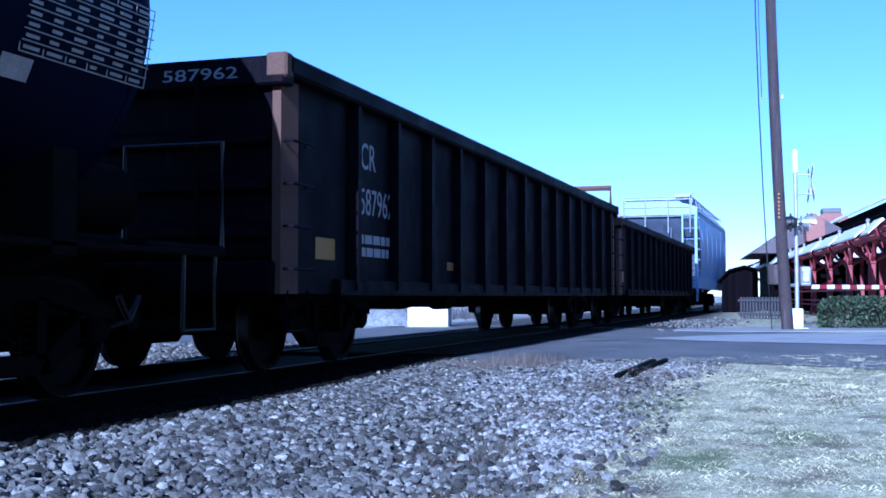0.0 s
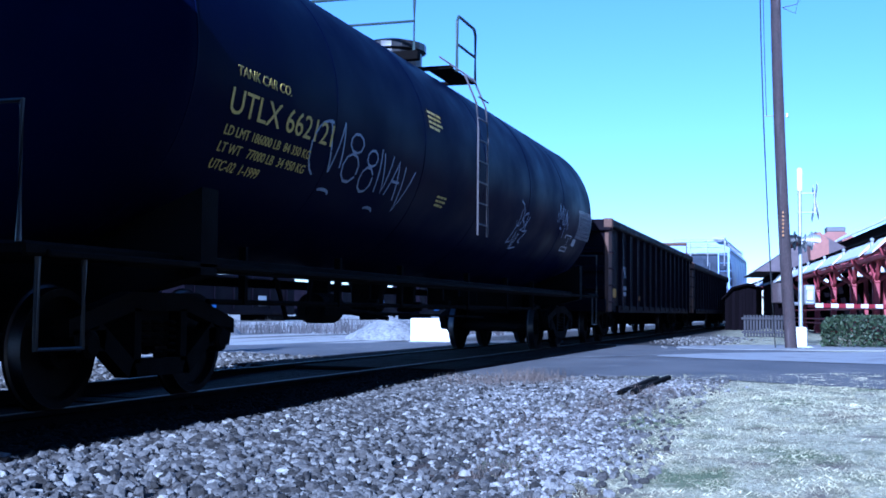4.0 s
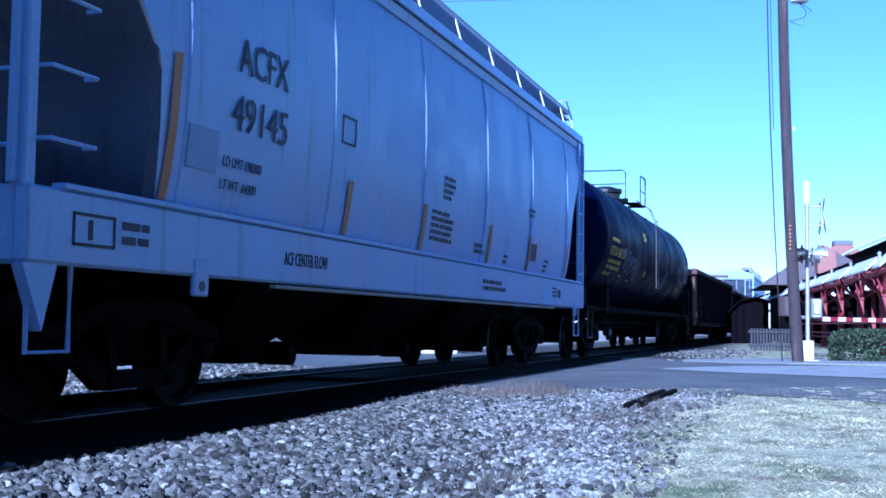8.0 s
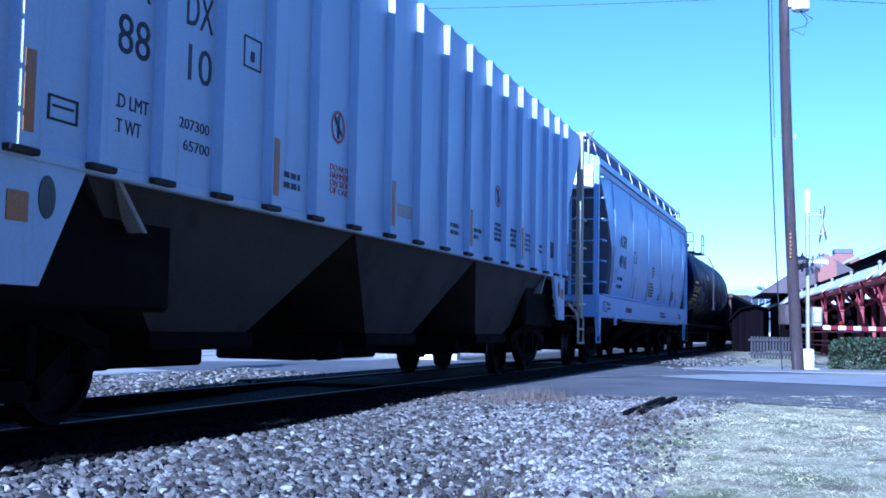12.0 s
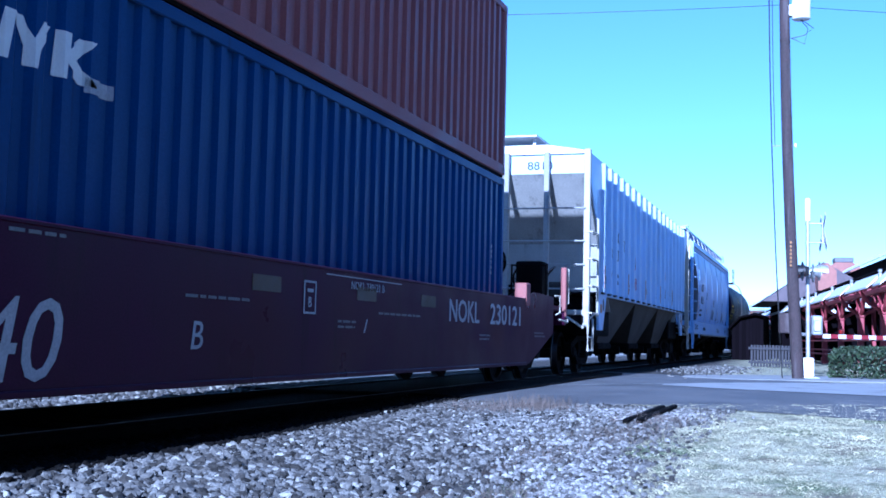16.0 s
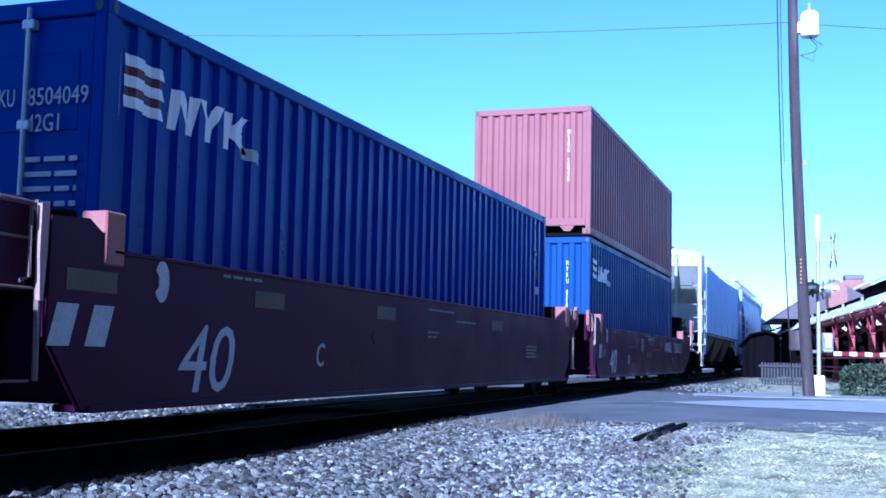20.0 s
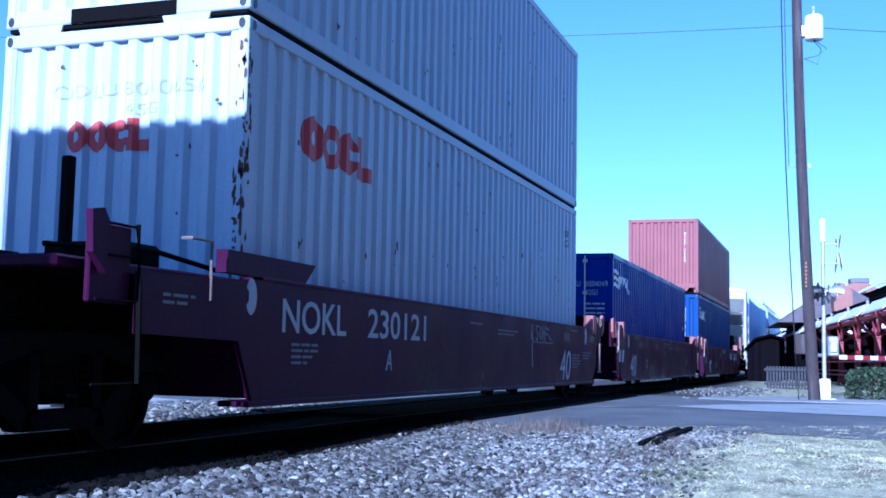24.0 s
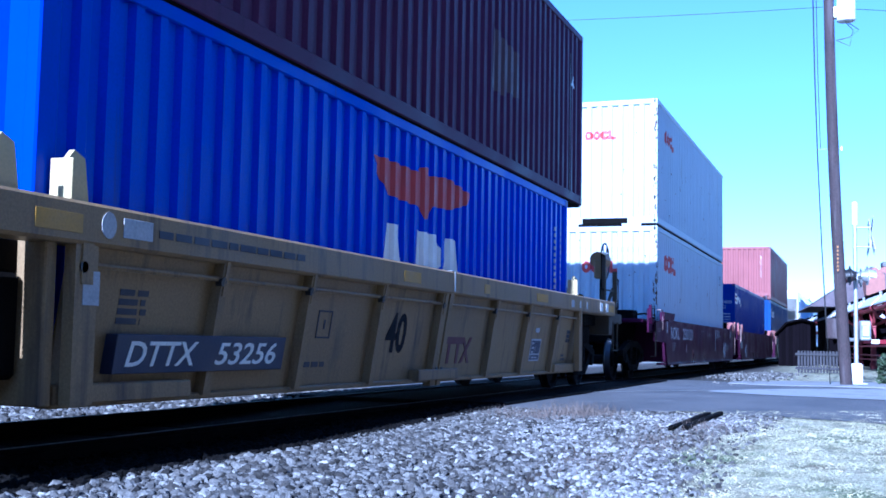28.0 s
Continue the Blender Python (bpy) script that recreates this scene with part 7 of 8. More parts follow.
def build_well_unit(rear, floor, rear_own, front_own, label, marks, letter):
    """One unit of an articulated oxide-red well car. rear: where its container begins; rear_own, front_own: ends with a truck of their own."""
    L = 12.192
    xc = rear + L / 2
    r, f = -L / 2, L / 2
    t = car("well_car", xc, label, "freight car", "cars of the train")
    back = [(r - 1.85, 1.22), (r - 1.85, 0.82), (r - 0.55, 0.8), (r - 0.3, 0.32)] if rear_own else [(r - 0.8, 1.45), (r - 0.8, 0.75), (r - 0.45, 0.32)]
    head = [(f + 0.6, 0.32), (f + 2.2, 0.8), (f + 2.2, 1.4)] if front_own else [(f + 0.25, 0.32), (f + 0.6, 0.62), (f + 0.72, 1.48)]
    topf = [(f + 0.72, 1.48), (f + 0.3, 1.48), (f - 0.4, 1.29)] if not front_own else [(f + 0.9, 1.42), (f + 0.2, 1.29)]
    topr = [(r - 0.0, 1.29), (r - 0.12, 1.29), (r - 0.45, 1.47)] if not rear_own else [(r + 0.45, 1.29), (r - 0.0, 1.29), (r - 0.95, 1.24)]
    poly = head + [p for p in topf if p not in head] + topr + back
    for s in (-1, 1):
        sd = part("side", M().prism(poly, "y", s * 1.46, s * 1.5), OXIDE, t)
        part("top_flange", M().box(r - 0.2, s * 1.3, 1.275, f + 0.25, s * 1.51, 1.305, 0.006), OXIDE, sd)
        part("bottom_flange", M().box(r - 0.4, s * 1.25, 0.3, f + 0.4, s * 1.52, 0.345, 0.008), OXIDE, sd)
        # guide plates at the ends
        for e, q in ((r, -1), (f, 1)):
            if (q < 0 and rear_own):
                part("guide_plate", M().prism([(e + 0.55, 1.3), (e + 0.75, 1.47), (e - 0.75, 1.47), (e - 0.75, 1.3)], "y", s * 1.4, s * 1.5), OXIDE, t, "dark red container guide")
            else:
                part("guide_plate", M().box(e + (0.32 if q > 0 else -0.3), s * 1.32, 1.2, e + (0.57 if q > 0 else -0.09), s * 1.51, 1.54, 0.012), PINKSTEEL, t, "faded pink container guide plate")
    # floor and cross members
    for p, q in ((r - 0.1, r + 1.3), (f - 1.3, f + 0.1), (-0.6, 0.6)):
        part("well_floor", M().box(p, -1.3, floor - 0.1, q, 1.3, floor - 0.002, 0.01), OXIDE, t)
    for x in (-4.0, -2.2, 2.2, 4.0):
        part("cross_member", M().box(x - 0.12, -1.3, floor - 0.14, x + 0.12, 1.3, floor - 0.05, 0.01), OXIDE, t)
    for e, q, own in ((r, -1, rear_own), (f, 1, front_own)):
        part("bulkhead", M().box(e + q * 0.12, -1.45, 0.36, e + q * 0.2, 1.45, 1.25, 0.01), OXIDE, t)
        ln = 2.6 if own else 1.9
        if not own:
            part("end_guard", M().box(e + q * 0.3, -1.3, 1.1, e + q * 0.42, 1.3, 1.54, 0.015), DARKSTEEL, t)
            for y, w in ((-0.85, 0.16), (0.1, 0.12), (0.75, 0.2)):
                part("valve", M().box(e + q * 0.44, y - w, 1.28, e + q * 0.6, y + w, 1.6, 0.025).tube([(e + q * 0.5, y - w, 1.3), (e + q * 0.62, y - w - 0.1, 1.15), (e + q * 0.7, y - w - 0.05, 0.9)], 0.022, 6), DARKSTEEL, t)
            part("grab_iron", M().tube([(e + q * 0.45, -1.05, 1.56), (e + q * 0.55, -1.05, 1.6), (e + q * 0.55, -0.35, 1.6), (e + q * 0.45, -0.35, 1.56)], 0.014, 6), GRABIRON, t)
        part("end_deck", M().prism([(e + q * 0.15, 1.02), (e + q * 0.15, 1.2), (e + q * (ln - 0.3), 1.2), (e + q * ln, 1.05), (e + q * ln, 0.78), (e + q * 0.5, 0.78)], "y", -0.75, 0.75), DARKSTEEL, t)
        if own:
            ext = 3.7 if q > 0 else 2.5
            part("platform", M().box(e + q * 0.2, -1.35, 1.2, e + q * ext, 1.35, 1.28, 0.015), OXIDE, t)
            coupler(t, e + q * (ext - 0.5 if q > 0 else ext), q)
            truck(t, e + q * 2.05 if q > 0 else e + q * 1.95)
            if q > 0:
                part("end_rail", M().tube([(e + q * 2.45, -1.3, 1.25), (e + q * 2.45, -1.3, 1.95), (e + q * 2.45, -0.7, 1.95), (e + q * 2.45, -0.7, 1.25)], 0.02, 6), DARKSTEEL, t)
            part("stanchion", M().box(e + q * 1.3, -0.55, 1.28, e + q * 1.38, -0.47, 2.1, 0.01), DARKSTEEL, t)
            if q > 0:
                # brake stand, air gear and grab irons on the leading platform
                brake_wheel(t, e + 3.62, -0.72, 1.78, 0.3, DARKSTEEL)
                part("brake_stand", M().box(e + 3.0, -1.1, 1.36, e + 3.5, -0.62, 2.06, 0.03).box(e + 3.1, -1.0, 1.28, e + 3.4, -0.7, 1.36, 0.02), DARKSTEEL, t)
                part("chain_box", M().lathe((e + 2.5, -0.35, 2.0), "x", [(-0.12, 0.06), (-0.1, 0.2), (0.1, 0.2), (0.12, 0.06)], 16).box(e + 2.4, -0.45, 1.28, e + 2.6, -0.25, 1.9, 0.02), DARKSTEEL, t)
                brake_wheel(t, e + 2.3, -0.35, 2.0, 0.28, DARKSTEEL)
                part("hose_post", M().box(e + 3.52, -1.42, 1.1, e + 3.62, -1.32, 1.98, 0.015), PINKSTEEL, t, "faded red upright at the platform's corner")
                part("end_sill", M().box(e + 3.5, -1.4, 0.95, e + 3.7, 1.4, 1.2, 0.02), OXIDE, t)
                part("grab_iron", M().tube([(e + 3.64, -1.36, 1.96), (e + 3.73, -1.42, 1.96), (e + 3.73, -1.42, 1.34), (e + 3.64, -1.36, 1.32)], 0.017, 6), POSTGREY, t, "cream grab iron")
                part("grab_iron", M().tube([(e + 2.92, -1.36, 1.45), (e + 3.04, -1.42, 1.45), (e + 3.04, -1.42, 1.16), (e + 2.98, -1.36, 1.12)], 0.017, 6), POSTGREY, t, "cream grab iron")
                part("foot_step", M().tube([(e + 3.05, -1.42, 1.04), (e + 3.55, -1.45, 1.0), (e + 3.66, -1.42, 1.06)], 0.016, 6), POSTGREY, t)
                part("air_hose", M().tube([(e + 3.2, -1.15, 1.9), (e + 3.55, -1.2, 2.0), (e + 3.75, -0.9, 1.7), (e + 3.7, -0.5, 1.2)], 0.02, 6), BLACK, t)
            part("equipment", M().box(e + q * 0.7, -0.9, 1.28, e + q * 1.2, -0.2, 1.5, 0.03), DARKSTEEL, t)
            part("valve_box", M().box(e + q * 0.9, 0.2, 1.28, e + q * 1.5, 0.9, 1.45, 0.03), DARKSTEEL, t)
            part("brake_pipe", M().tube([(e + q * 0.4, -1.2, 1.34), (e + q * 1.2, -1.15, 1.42), (e + q * 2.3, -1.1, 1.36)], 0.02, 6), DARKSTEEL, t)
        # end ladders and steps
        x = e + q * (1.85 if own else 0.85 if q > 0 else 0.9)
        m = M().tube([(x, -1.47, 1.52), (x, -1.5, 1.1), (x - q * 0.02, -1.5, 0.5)], 0.018, 6)
        if own and q > 0:
            continue
        lad = part("ladder", m, DARKSTEEL if own else GRABIRON, t, "worn grab irons at the unit's end")
        for z in (0.5, 1.02, 1.3, 1.5):
            part("rung", M().tube([(x, -1.47, z), (x + q * 0.42, -1.47, z)], 0.009, 6), DARKSTEEL if own else GRABIRON, lad)
        lo, hi = (0.5, 1.04) if q > 0 else (0.95, 1.5)
        if not own:
            part("bar", M().prism([(x - 0.012, lo), (x + 0.018, lo), (x + 0.035, (lo + hi) / 2), (x + 0.035, hi), (x - 0.03, hi), (x - 0.03, (lo + hi) / 2)], "y", -1.53, -1.5), PINKBAR, lad, "pale pink flat bar, sunlight put into its colour")
        part("end_plate", M().box(x + q * 0.02, -1.44, 1.0, x + q * 0.45, -1.4, 1.5, 0.01), OXIDE, t)
        part("latch_plate", M().prism([(x + q * 0.36, 1.18), (x + q * 0.5, 1.3), (x + q * 0.52, 1.56), (x + q * 0.4, 1.58), (x + q * 0.34, 1.5)], "y", -1.5, -1.45), OXIDE if own else PINKSTEEL, t)
        part("handrail", M().tube([(e + q * 0.98, -1.42, 1.05), (e + q * 0.98, -1.5, 1.08), (e + q * 0.98, -1.5, 1.5), (e + q * 1.25, -1.5, 1.5), (e + q * 1.25, -1.42, 1.5)], 0.014, 6), GRABIRON, t)
    if not front_own:
        truck(t, f + 2.0)
        part("articulation", M().box(f + 1.6, -0.6, 0.8, f + 2.6, 0.6, 1.15, 0.05).box(f + 1.5, -0.85, 1.16, f + 2.5, -0.4, 1.45, 0.03).tube([(f + 1.2, -0.9, 1.4), (f + 1.9, -1.0, 1.2), (f + 2.7, -0.9, 1.42)], 0.03, 6), DARKSTEEL, t, "black articulated joint with hoses")
    # writing
    y = -1.502
    letters("lettering", "40", TEXTGREY, t, marks["40"] - xc, y, 0.39, 0.48, 0.76, "large worn white 40", shear=0.2)
    letters("lettering", letter, TEXTGREY, t, marks["letter"] - xc, y, 0.57, 0.2, 0.16, shear=0.15)
    if "number" in marks:
        letters("lettering", "NOKL", TEXTGREY, t, marks["number"] - xc, y, 0.88, 0.28, 1.26, "worn white reporting mark", bold=0.01)
        letters("lettering", "230121", TEXTGREY, t, marks["number"] + 1.77 - xc, y, 0.88, 0.28, 1.62, "worn white car number", bold=0.01)
    for cx in [marks[k] - xc for k in ("emblem", "emblem2") if k in marks]:
        em = M()
        em.prism([(cx + 0.085 * math.cos(u) * (0.45 if abs(u - 3.14) < 0.4 else 1), 1.14 + 0.14 * math.sin(u)) for u in (6.2832 * i / 24 for i in range(24))], "y", y - 0.003, y + 0.001)
        part("emblem", em, TEXTGREY, t, "small white emblem")
    if "scrawl" in marks:
        x = marks["scrawl"] - xc
        for st in (((0, 0), (0.02, 0.2), (0.1, 0.22), (0.1, 0.12), (0.03, 0.1), (0.12, -0.02)), ((0.42, 0.2), (0.32, 0.22), (0.28, 0.14), (0.38, 0.1), (0.36, 0.0), (0.26, 0.02)), ((0.56, 0.02), (0.48, 0.1), (0.54, 0.2), (0.64, 0.14), (0.56, 0.02)),
                   ((0.7, 0.22), (0.68, 0.0)), ((0.7, 0.12), (0.82, 0.12)), ((0.84, 0.22), (0.8, 0.0)), ((0.86, 0.2), (1.06, 0.17)), ((0.86, 0.1), (1.0, 0.1), (1.2, 0.02)), ((0.05, -0.05), (0.08, -0.4))):
            part("graffiti", M().tube([(x + p, y - 0.001, 1.0 + q) for p, q in st], 0.008, 5), GREYTEXT, t, "thin grey sprayed scrawl")
    for x, z, rws, sd in marks["small"]:
        bars("lettering", STENCIL, t, x - xc, y, z, rws, "small worn writing", 0.05, 0.022, seed=sd)
    for x in marks.get("frame", ()):
        for q in ((0.0, 0.02, 0.0, 0.29), (0.23, 0.25, 0.0, 0.29), (0.02, 0.23, 0.0, 0.018), (0.02, 0.23, 0.272, 0.29)):
            part("data_box", M().box(x + q[0] - xc, y - 0.003, 0.87 + q[2], x + q[1] - xc, y + 0.001, 0.87 + q[3], 0.001), TEXTGREY, t)
        bars("lettering", TEXTGREY, t, x + 0.07 - xc, y, 1.09, (0.12,), "", 0.06, 0.03, seed=46)
        letters("lettering", "B", TEXTGREY, t, x + 0.1 - xc, y, 0.93, 0.09, 0.06)
        letters("lettering", "NOKL 230121 B", TEXTGREY, t, x + 1.04 - xc, y, 1.13, 0.075, 0.86, "small worn white number")
        part("chalk_line", M().box(x + 0.46 - xc, y - 0.002, 1.236, x + 2.4 - xc, y + 0.001, 1.246, 0.001), TEXTGREY, t, "thin pale line under the chord")
        part("chalk_mark", M().prism([(x + 1.37 - xc, 0.72), (x + 1.4 - xc, 0.72), (x + 1.47 - xc, 0.85), (x + 1.44 - xc, 0.85)], "y", y - 0.002, y + 0.001), TEXTGREY, t)
    for k, x in enumerate(marks["faded"]):
        part("faded_patch", M().box(x - xc, y - 0.002, 1.03, x + 0.5 - xc, y + 0.001, 1.16, 0.001), FADEDYEL, t, "faded yellow reflective patch")
    for x in marks["tape"]:
        part("reflector_strip", M().prism([(x - xc, 0.7), (x + 0.2 - xc, 0.7), (x + 0.28 - xc, 0.95), (x + 0.08 - xc, 0.95)], "y", y - 0.002, y + 0.001), TEXTGREY, t, "worn white reflective strip")
    return t


STENCIL = material("dull_worn_stencil", (0.17, 0.165, 0.17), 0.65, var=0.35, scale=10)
BLACKTEXT = material("black_lettering", (0.006, 0.006, 0.012), 0.7, var=0.15, spec=0.1)
FADEDYEL = material("faded_yellow_patch", (0.065, 0.04, 0.014), 0.6, var=0.25)


def build_yellow_well():
    r0 = -115.93
    L = 12.192
    xc = r0 + L / 2
    r, f = -L / 2, L / 2
    t = car("well_car", xc, "dirty yellow well car carrying a blue and a maroon container", "freight car", "cars of the train")
    x0, x1 = -119.6 - xc, -101.35 - xc
    for s in (-1, 1):
        part("top_chord", M().box(x0, s * 1.25, 1.23, x1, s * 1.5, 1.48, 0.02), YELLOW, t)
        part("side_panel", M().box(r - 0.1, s * 1.38, 0.28, f + 0.1, s * 1.4, 1.24, 0.005), YELLOW, t)
        part("bottom_chord", M().box(r - 0.1, s * 1.33, 0.275, f + 0.1, s * 1.45, 0.32, 0.01), YELLOW, t)
        for k, x in enumerate((-115.92, -114.43, -113.07, -111.6, -109.75, -108.14, -106.69, -105.15, -103.85)):
            x -= xc + (0.17 if k == 4 else 0)
            w = 0.1 if k in (0, 8) else 0.045
            if k == 4:
                # the splice: two stakes close together, with a dark slot between their feet
                part("stake", M().prism([(x + 0.05, s * 1.4), (x + 0.05, s * 1.49), (x + 0.16, s * 1.49), (x + 0.16, s * 1.4)], "z", 0.24, 1.24), YELLOW, t)
                part("slot", M().box(x - 0.07, s * 1.49, 0.38, x + 0.0, s * 1.498, 0.44, 0.004).box(x + 0.08, s * 1.49, 0.38, x + 0.14, s * 1.498, 0.44, 0.004), BLACK, t)
                x, w = x - 0.05, 0.075
            st = part("stake", M().prism([(x - w, s * 1.4), (x - w, s * 1.48), (x + w, s * 1.48), (x + w, s * 1.4)], "z", 0.24 if k == 4 else 0.3, 1.24).prism([(x - w * 0.5, s * 1.4), (x - w * 0.5, s * 1.49), (x + w * 0.5, s * 1.49), (x + w * 0.5, s * 1.4)], "z", 1.0, 1.24), YELLOW, t)
            if s < 0 and k < 8:
                part("drain", M().lathe((x - 0.03, -1.47, 1.1), "y", [(-0.02, 0.0), (-0.02, 0.035), (0.03, 0.035)], 10), BLACK, st)
        part("pipe", M().tube([(r, s * 1.43, 1.12), (f, s * 1.43, 1.12)], 0.018, 6), YELLOW, t)
    part("strap", M().box(-109.74 - xc, -1.506, 1.26, -109.7 - xc, -1.495, 1.487, 0.003).box(-109.8 - xc, -1.5, 1.481, -109.7 - xc, -1.3, 1.488, 0.002), GREYTEXT, t, "pale strap over the top chord")
    for p, q in ((r - 0.1, r + 1.3), (f - 1.3, f + 0.1), (-0.6, 0.6)):
        part("well_floor", M().box(p, -1.38, 0.3, q, 1.38, 0.418, 0.01), YELLOW, t)
    for e, q in ((r, -1), (f, 1)):
        part("bulkhead", M().box(e + q * 0.15, -1.4, 0.3, e + q * 0.25, 1.4, 1.3, 0.01), YELLOW, t)
        part("end_platform", M().box(e + q * 0.2, -1.2, 1.05, e + q * 2.4, 1.2, 1.25, 0.015), DARKSTEEL, t)
        part("draft_sill", M().box(e + q * 0.2, -0.4, 0.7, e + q * 2.9, 0.4, 1.06, 0.02), DARKSTEEL, t)
        part("bolster", M().box(e + q * 0.26, -1.25, 0.45, e + q * 0.62, 1.25, 1.05, 0.03).box(e + q * 1.2, -1.15, 0.74, e + q * 1.9, 1.15, 1.05, 0.03), DARKSTEEL, t)
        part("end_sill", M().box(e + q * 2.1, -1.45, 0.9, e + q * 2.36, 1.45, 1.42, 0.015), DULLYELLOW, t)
        truck(t, e + q * 1.55)
        coupler(t, e + q * 2.8, q)
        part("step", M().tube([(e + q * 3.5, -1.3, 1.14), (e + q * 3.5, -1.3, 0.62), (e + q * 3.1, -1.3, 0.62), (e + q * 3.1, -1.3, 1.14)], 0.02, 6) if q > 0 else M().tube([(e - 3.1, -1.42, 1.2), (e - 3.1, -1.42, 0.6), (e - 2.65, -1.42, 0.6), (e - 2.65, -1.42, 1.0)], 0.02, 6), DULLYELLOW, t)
        for y in (-1.32, 1.32):
            for d in (-0.66, -0.06) if q < 0 else (0.2,):
                part("guide_plate", M().prism([(e - q * 0.12 + d - 0.12, 1.48), (e - q * 0.12 + d - 0.1, 1.72), (e - q * 0.12 + d - 0.03, 1.8), (e - q * 0.12 + d + 0.07, 1.76), (e - q * 0.12 + d + 0.12, 1.48)], "y", y - 0.02, y + 0.02).box(e - q * 0.12 + d - 0.12, y - 0.08, 1.48, e - q * 0.12 + d - 0.1, y + 0.08, 1.74, 0.006), YELLOWP, t, "pale yellow container guide, sunlight put into its colour")
    # brake stand with wheel on the leading end, hardware on the deck
    bx = -99.75 - xc
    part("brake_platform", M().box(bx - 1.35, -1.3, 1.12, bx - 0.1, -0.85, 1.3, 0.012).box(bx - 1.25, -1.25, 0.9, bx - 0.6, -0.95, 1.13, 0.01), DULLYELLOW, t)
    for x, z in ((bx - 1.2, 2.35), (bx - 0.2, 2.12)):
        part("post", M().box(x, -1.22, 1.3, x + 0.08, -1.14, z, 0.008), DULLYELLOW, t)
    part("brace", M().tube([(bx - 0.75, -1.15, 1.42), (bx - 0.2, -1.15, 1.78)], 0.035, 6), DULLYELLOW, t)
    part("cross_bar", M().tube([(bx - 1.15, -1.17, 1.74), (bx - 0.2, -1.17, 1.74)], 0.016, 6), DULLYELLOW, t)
    part("brake_step", M().box(bx - 0.85, -1.22, 1.38, bx - 0.05, -0.95, 1.44, 0.01), DARKSTEEL, t)
    part("chain_guide", M().box(bx - 0.78, -1.12, 1.3, bx - 0.62, -1.02, 2.05, 0.015), DARKSTEEL, t)
    part("brake_box", M().lathe((bx - 0.66, -1.0, 2.3), "x", [(-0.2, 0.06), (-0.2, 0.15), (0.2, 0.17), (0.24, 0.07)], 16).box(bx - 0.9, -1.12, 1.95, bx - 0.55, -0.94, 2.3, 0.02), YELLOW, t)
    brake_wheel(t, bx - 0.13, -0.98, 2.32, 0.35, BLACK, "y")
    part("hand_rail", M().tube([(bx - 1.2, -1.2, 1.72), (bx - 1.42, -1.2, 1.74), (bx - 1.42, -1.2, 2.36), (bx - 1.2, -1.2, 2.34)], 0.016, 6), DARKSTEEL, t)
    part("hand_rail", M().tube([(bx - 0.15, -1.2, 1.42), (bx + 0.05, -1.2, 1.42), (bx + 0.05, -1.2, 1.98), (bx - 0.15, -1.2, 1.98)], 0.016, 6), DARKSTEEL, t)
    part("air_reservoir", M().lathe((-102.2 - xc, -0.55, 1.55), "x", [(-0.5, 0.05), (-0.46, 0.24), (0.46, 0.24), (0.5, 0.05)], 18), DULLYELLOW, t, smooth=True)
    part("retainer_valve", M().box(-101.5 - xc, -0.9, 1.25, -101.2 - xc, -0.55, 1.62, 0.03).box(-101.2 - xc, -0.85, 1.35, -100.95 - xc, -0.5, 1.52, 0.03), DARKSTEEL, t)
    for x in (-102.56, -102.13):
        part("reflector", M().box(x - xc, -1.508, 1.28, x + 0.17 - xc, -1.502, 1.42, 0.004), WHITE, t, "square white reflector")
    # writing
    y = -1.402
    part("number_panel", M().box(-115.57 - xc, -1.494, 0.47, -113.42 - xc, y, 0.72, 0.004), NAVYPATCH, t, "dark blue number panel")
    letters("lettering", "DTTX", WHITE, t, -115.46 - xc, -1.496, 0.515, 0.16, 0.8, "white reporting mark", shear=0.2, bold=0.012)
    letters("lettering", "53256", WHITE, t, -114.42 - xc, -1.496, 0.515, 0.16, 0.86, "white car number", shear=0.2, bold=0.01)
    letters("lettering", "40", BLACKTEXT, t, -111.25 - xc, y, 0.59, 0.4, 0.5, "large dark 40", bold=0.025)
    lg = M()
    lg.box(-109.6 - xc, y - 0.003, 0.69, -108.98 - xc, y + 0.001, 0.77, 0.001)
    for x in (-109.47, -109.18):
        lg.box(x - xc, y - 0.003, 0.47, x + 0.08 - xc, y + 0.001, 0.692, 0.001)
    for sg, d in ((-1, 0.0), (1, 0.002)):
        lg.prism([(-108.86 - xc - sg * 0.13 - 0.04, 0.47), (-108.86 - xc - sg * 0.13 + 0.04, 0.47), (-108.86 - xc + sg * 0.13 + 0.04, 0.77), (-108.86 - xc + sg * 0.13 - 0.04, 0.77)], "y", y - 0.003 - d, y + 0.001)
    part("logo", lg, FADEDRED, t, "faded red owner's logo shape")
    dp = part("data_plate", M().box(-106.17 - xc, y - 0.004, 0.47, -105.67 - xc, y, 0.78, 0.002), TEXTGREY, t, "white-framed dark data plate")
    for q in ((-106.14, -105.93, 0.575), (-105.91, -105.7, 0.575), (-106.14, -105.7, 0.49)):
        part("plate_field", M().box(q[0] - xc, y - 0.007, q[2], q[1] - xc, y - 0.003, 0.755 if q[2] > 0.5 else 0.555, 0.001), NAVYPATCH, dp)
    bars("lettering", TEXTGREY, t, -106.12 - xc, y - 0.0065, 0.73, (0.12, 0.12, 0.1), "", 0.06, 0.028, seed=31)
    bars("lettering", TEXTGREY, t, -106.08 - xc, y - 0.0065, 0.53, (0.28,), "", 0.06, 0.022, seed=36)
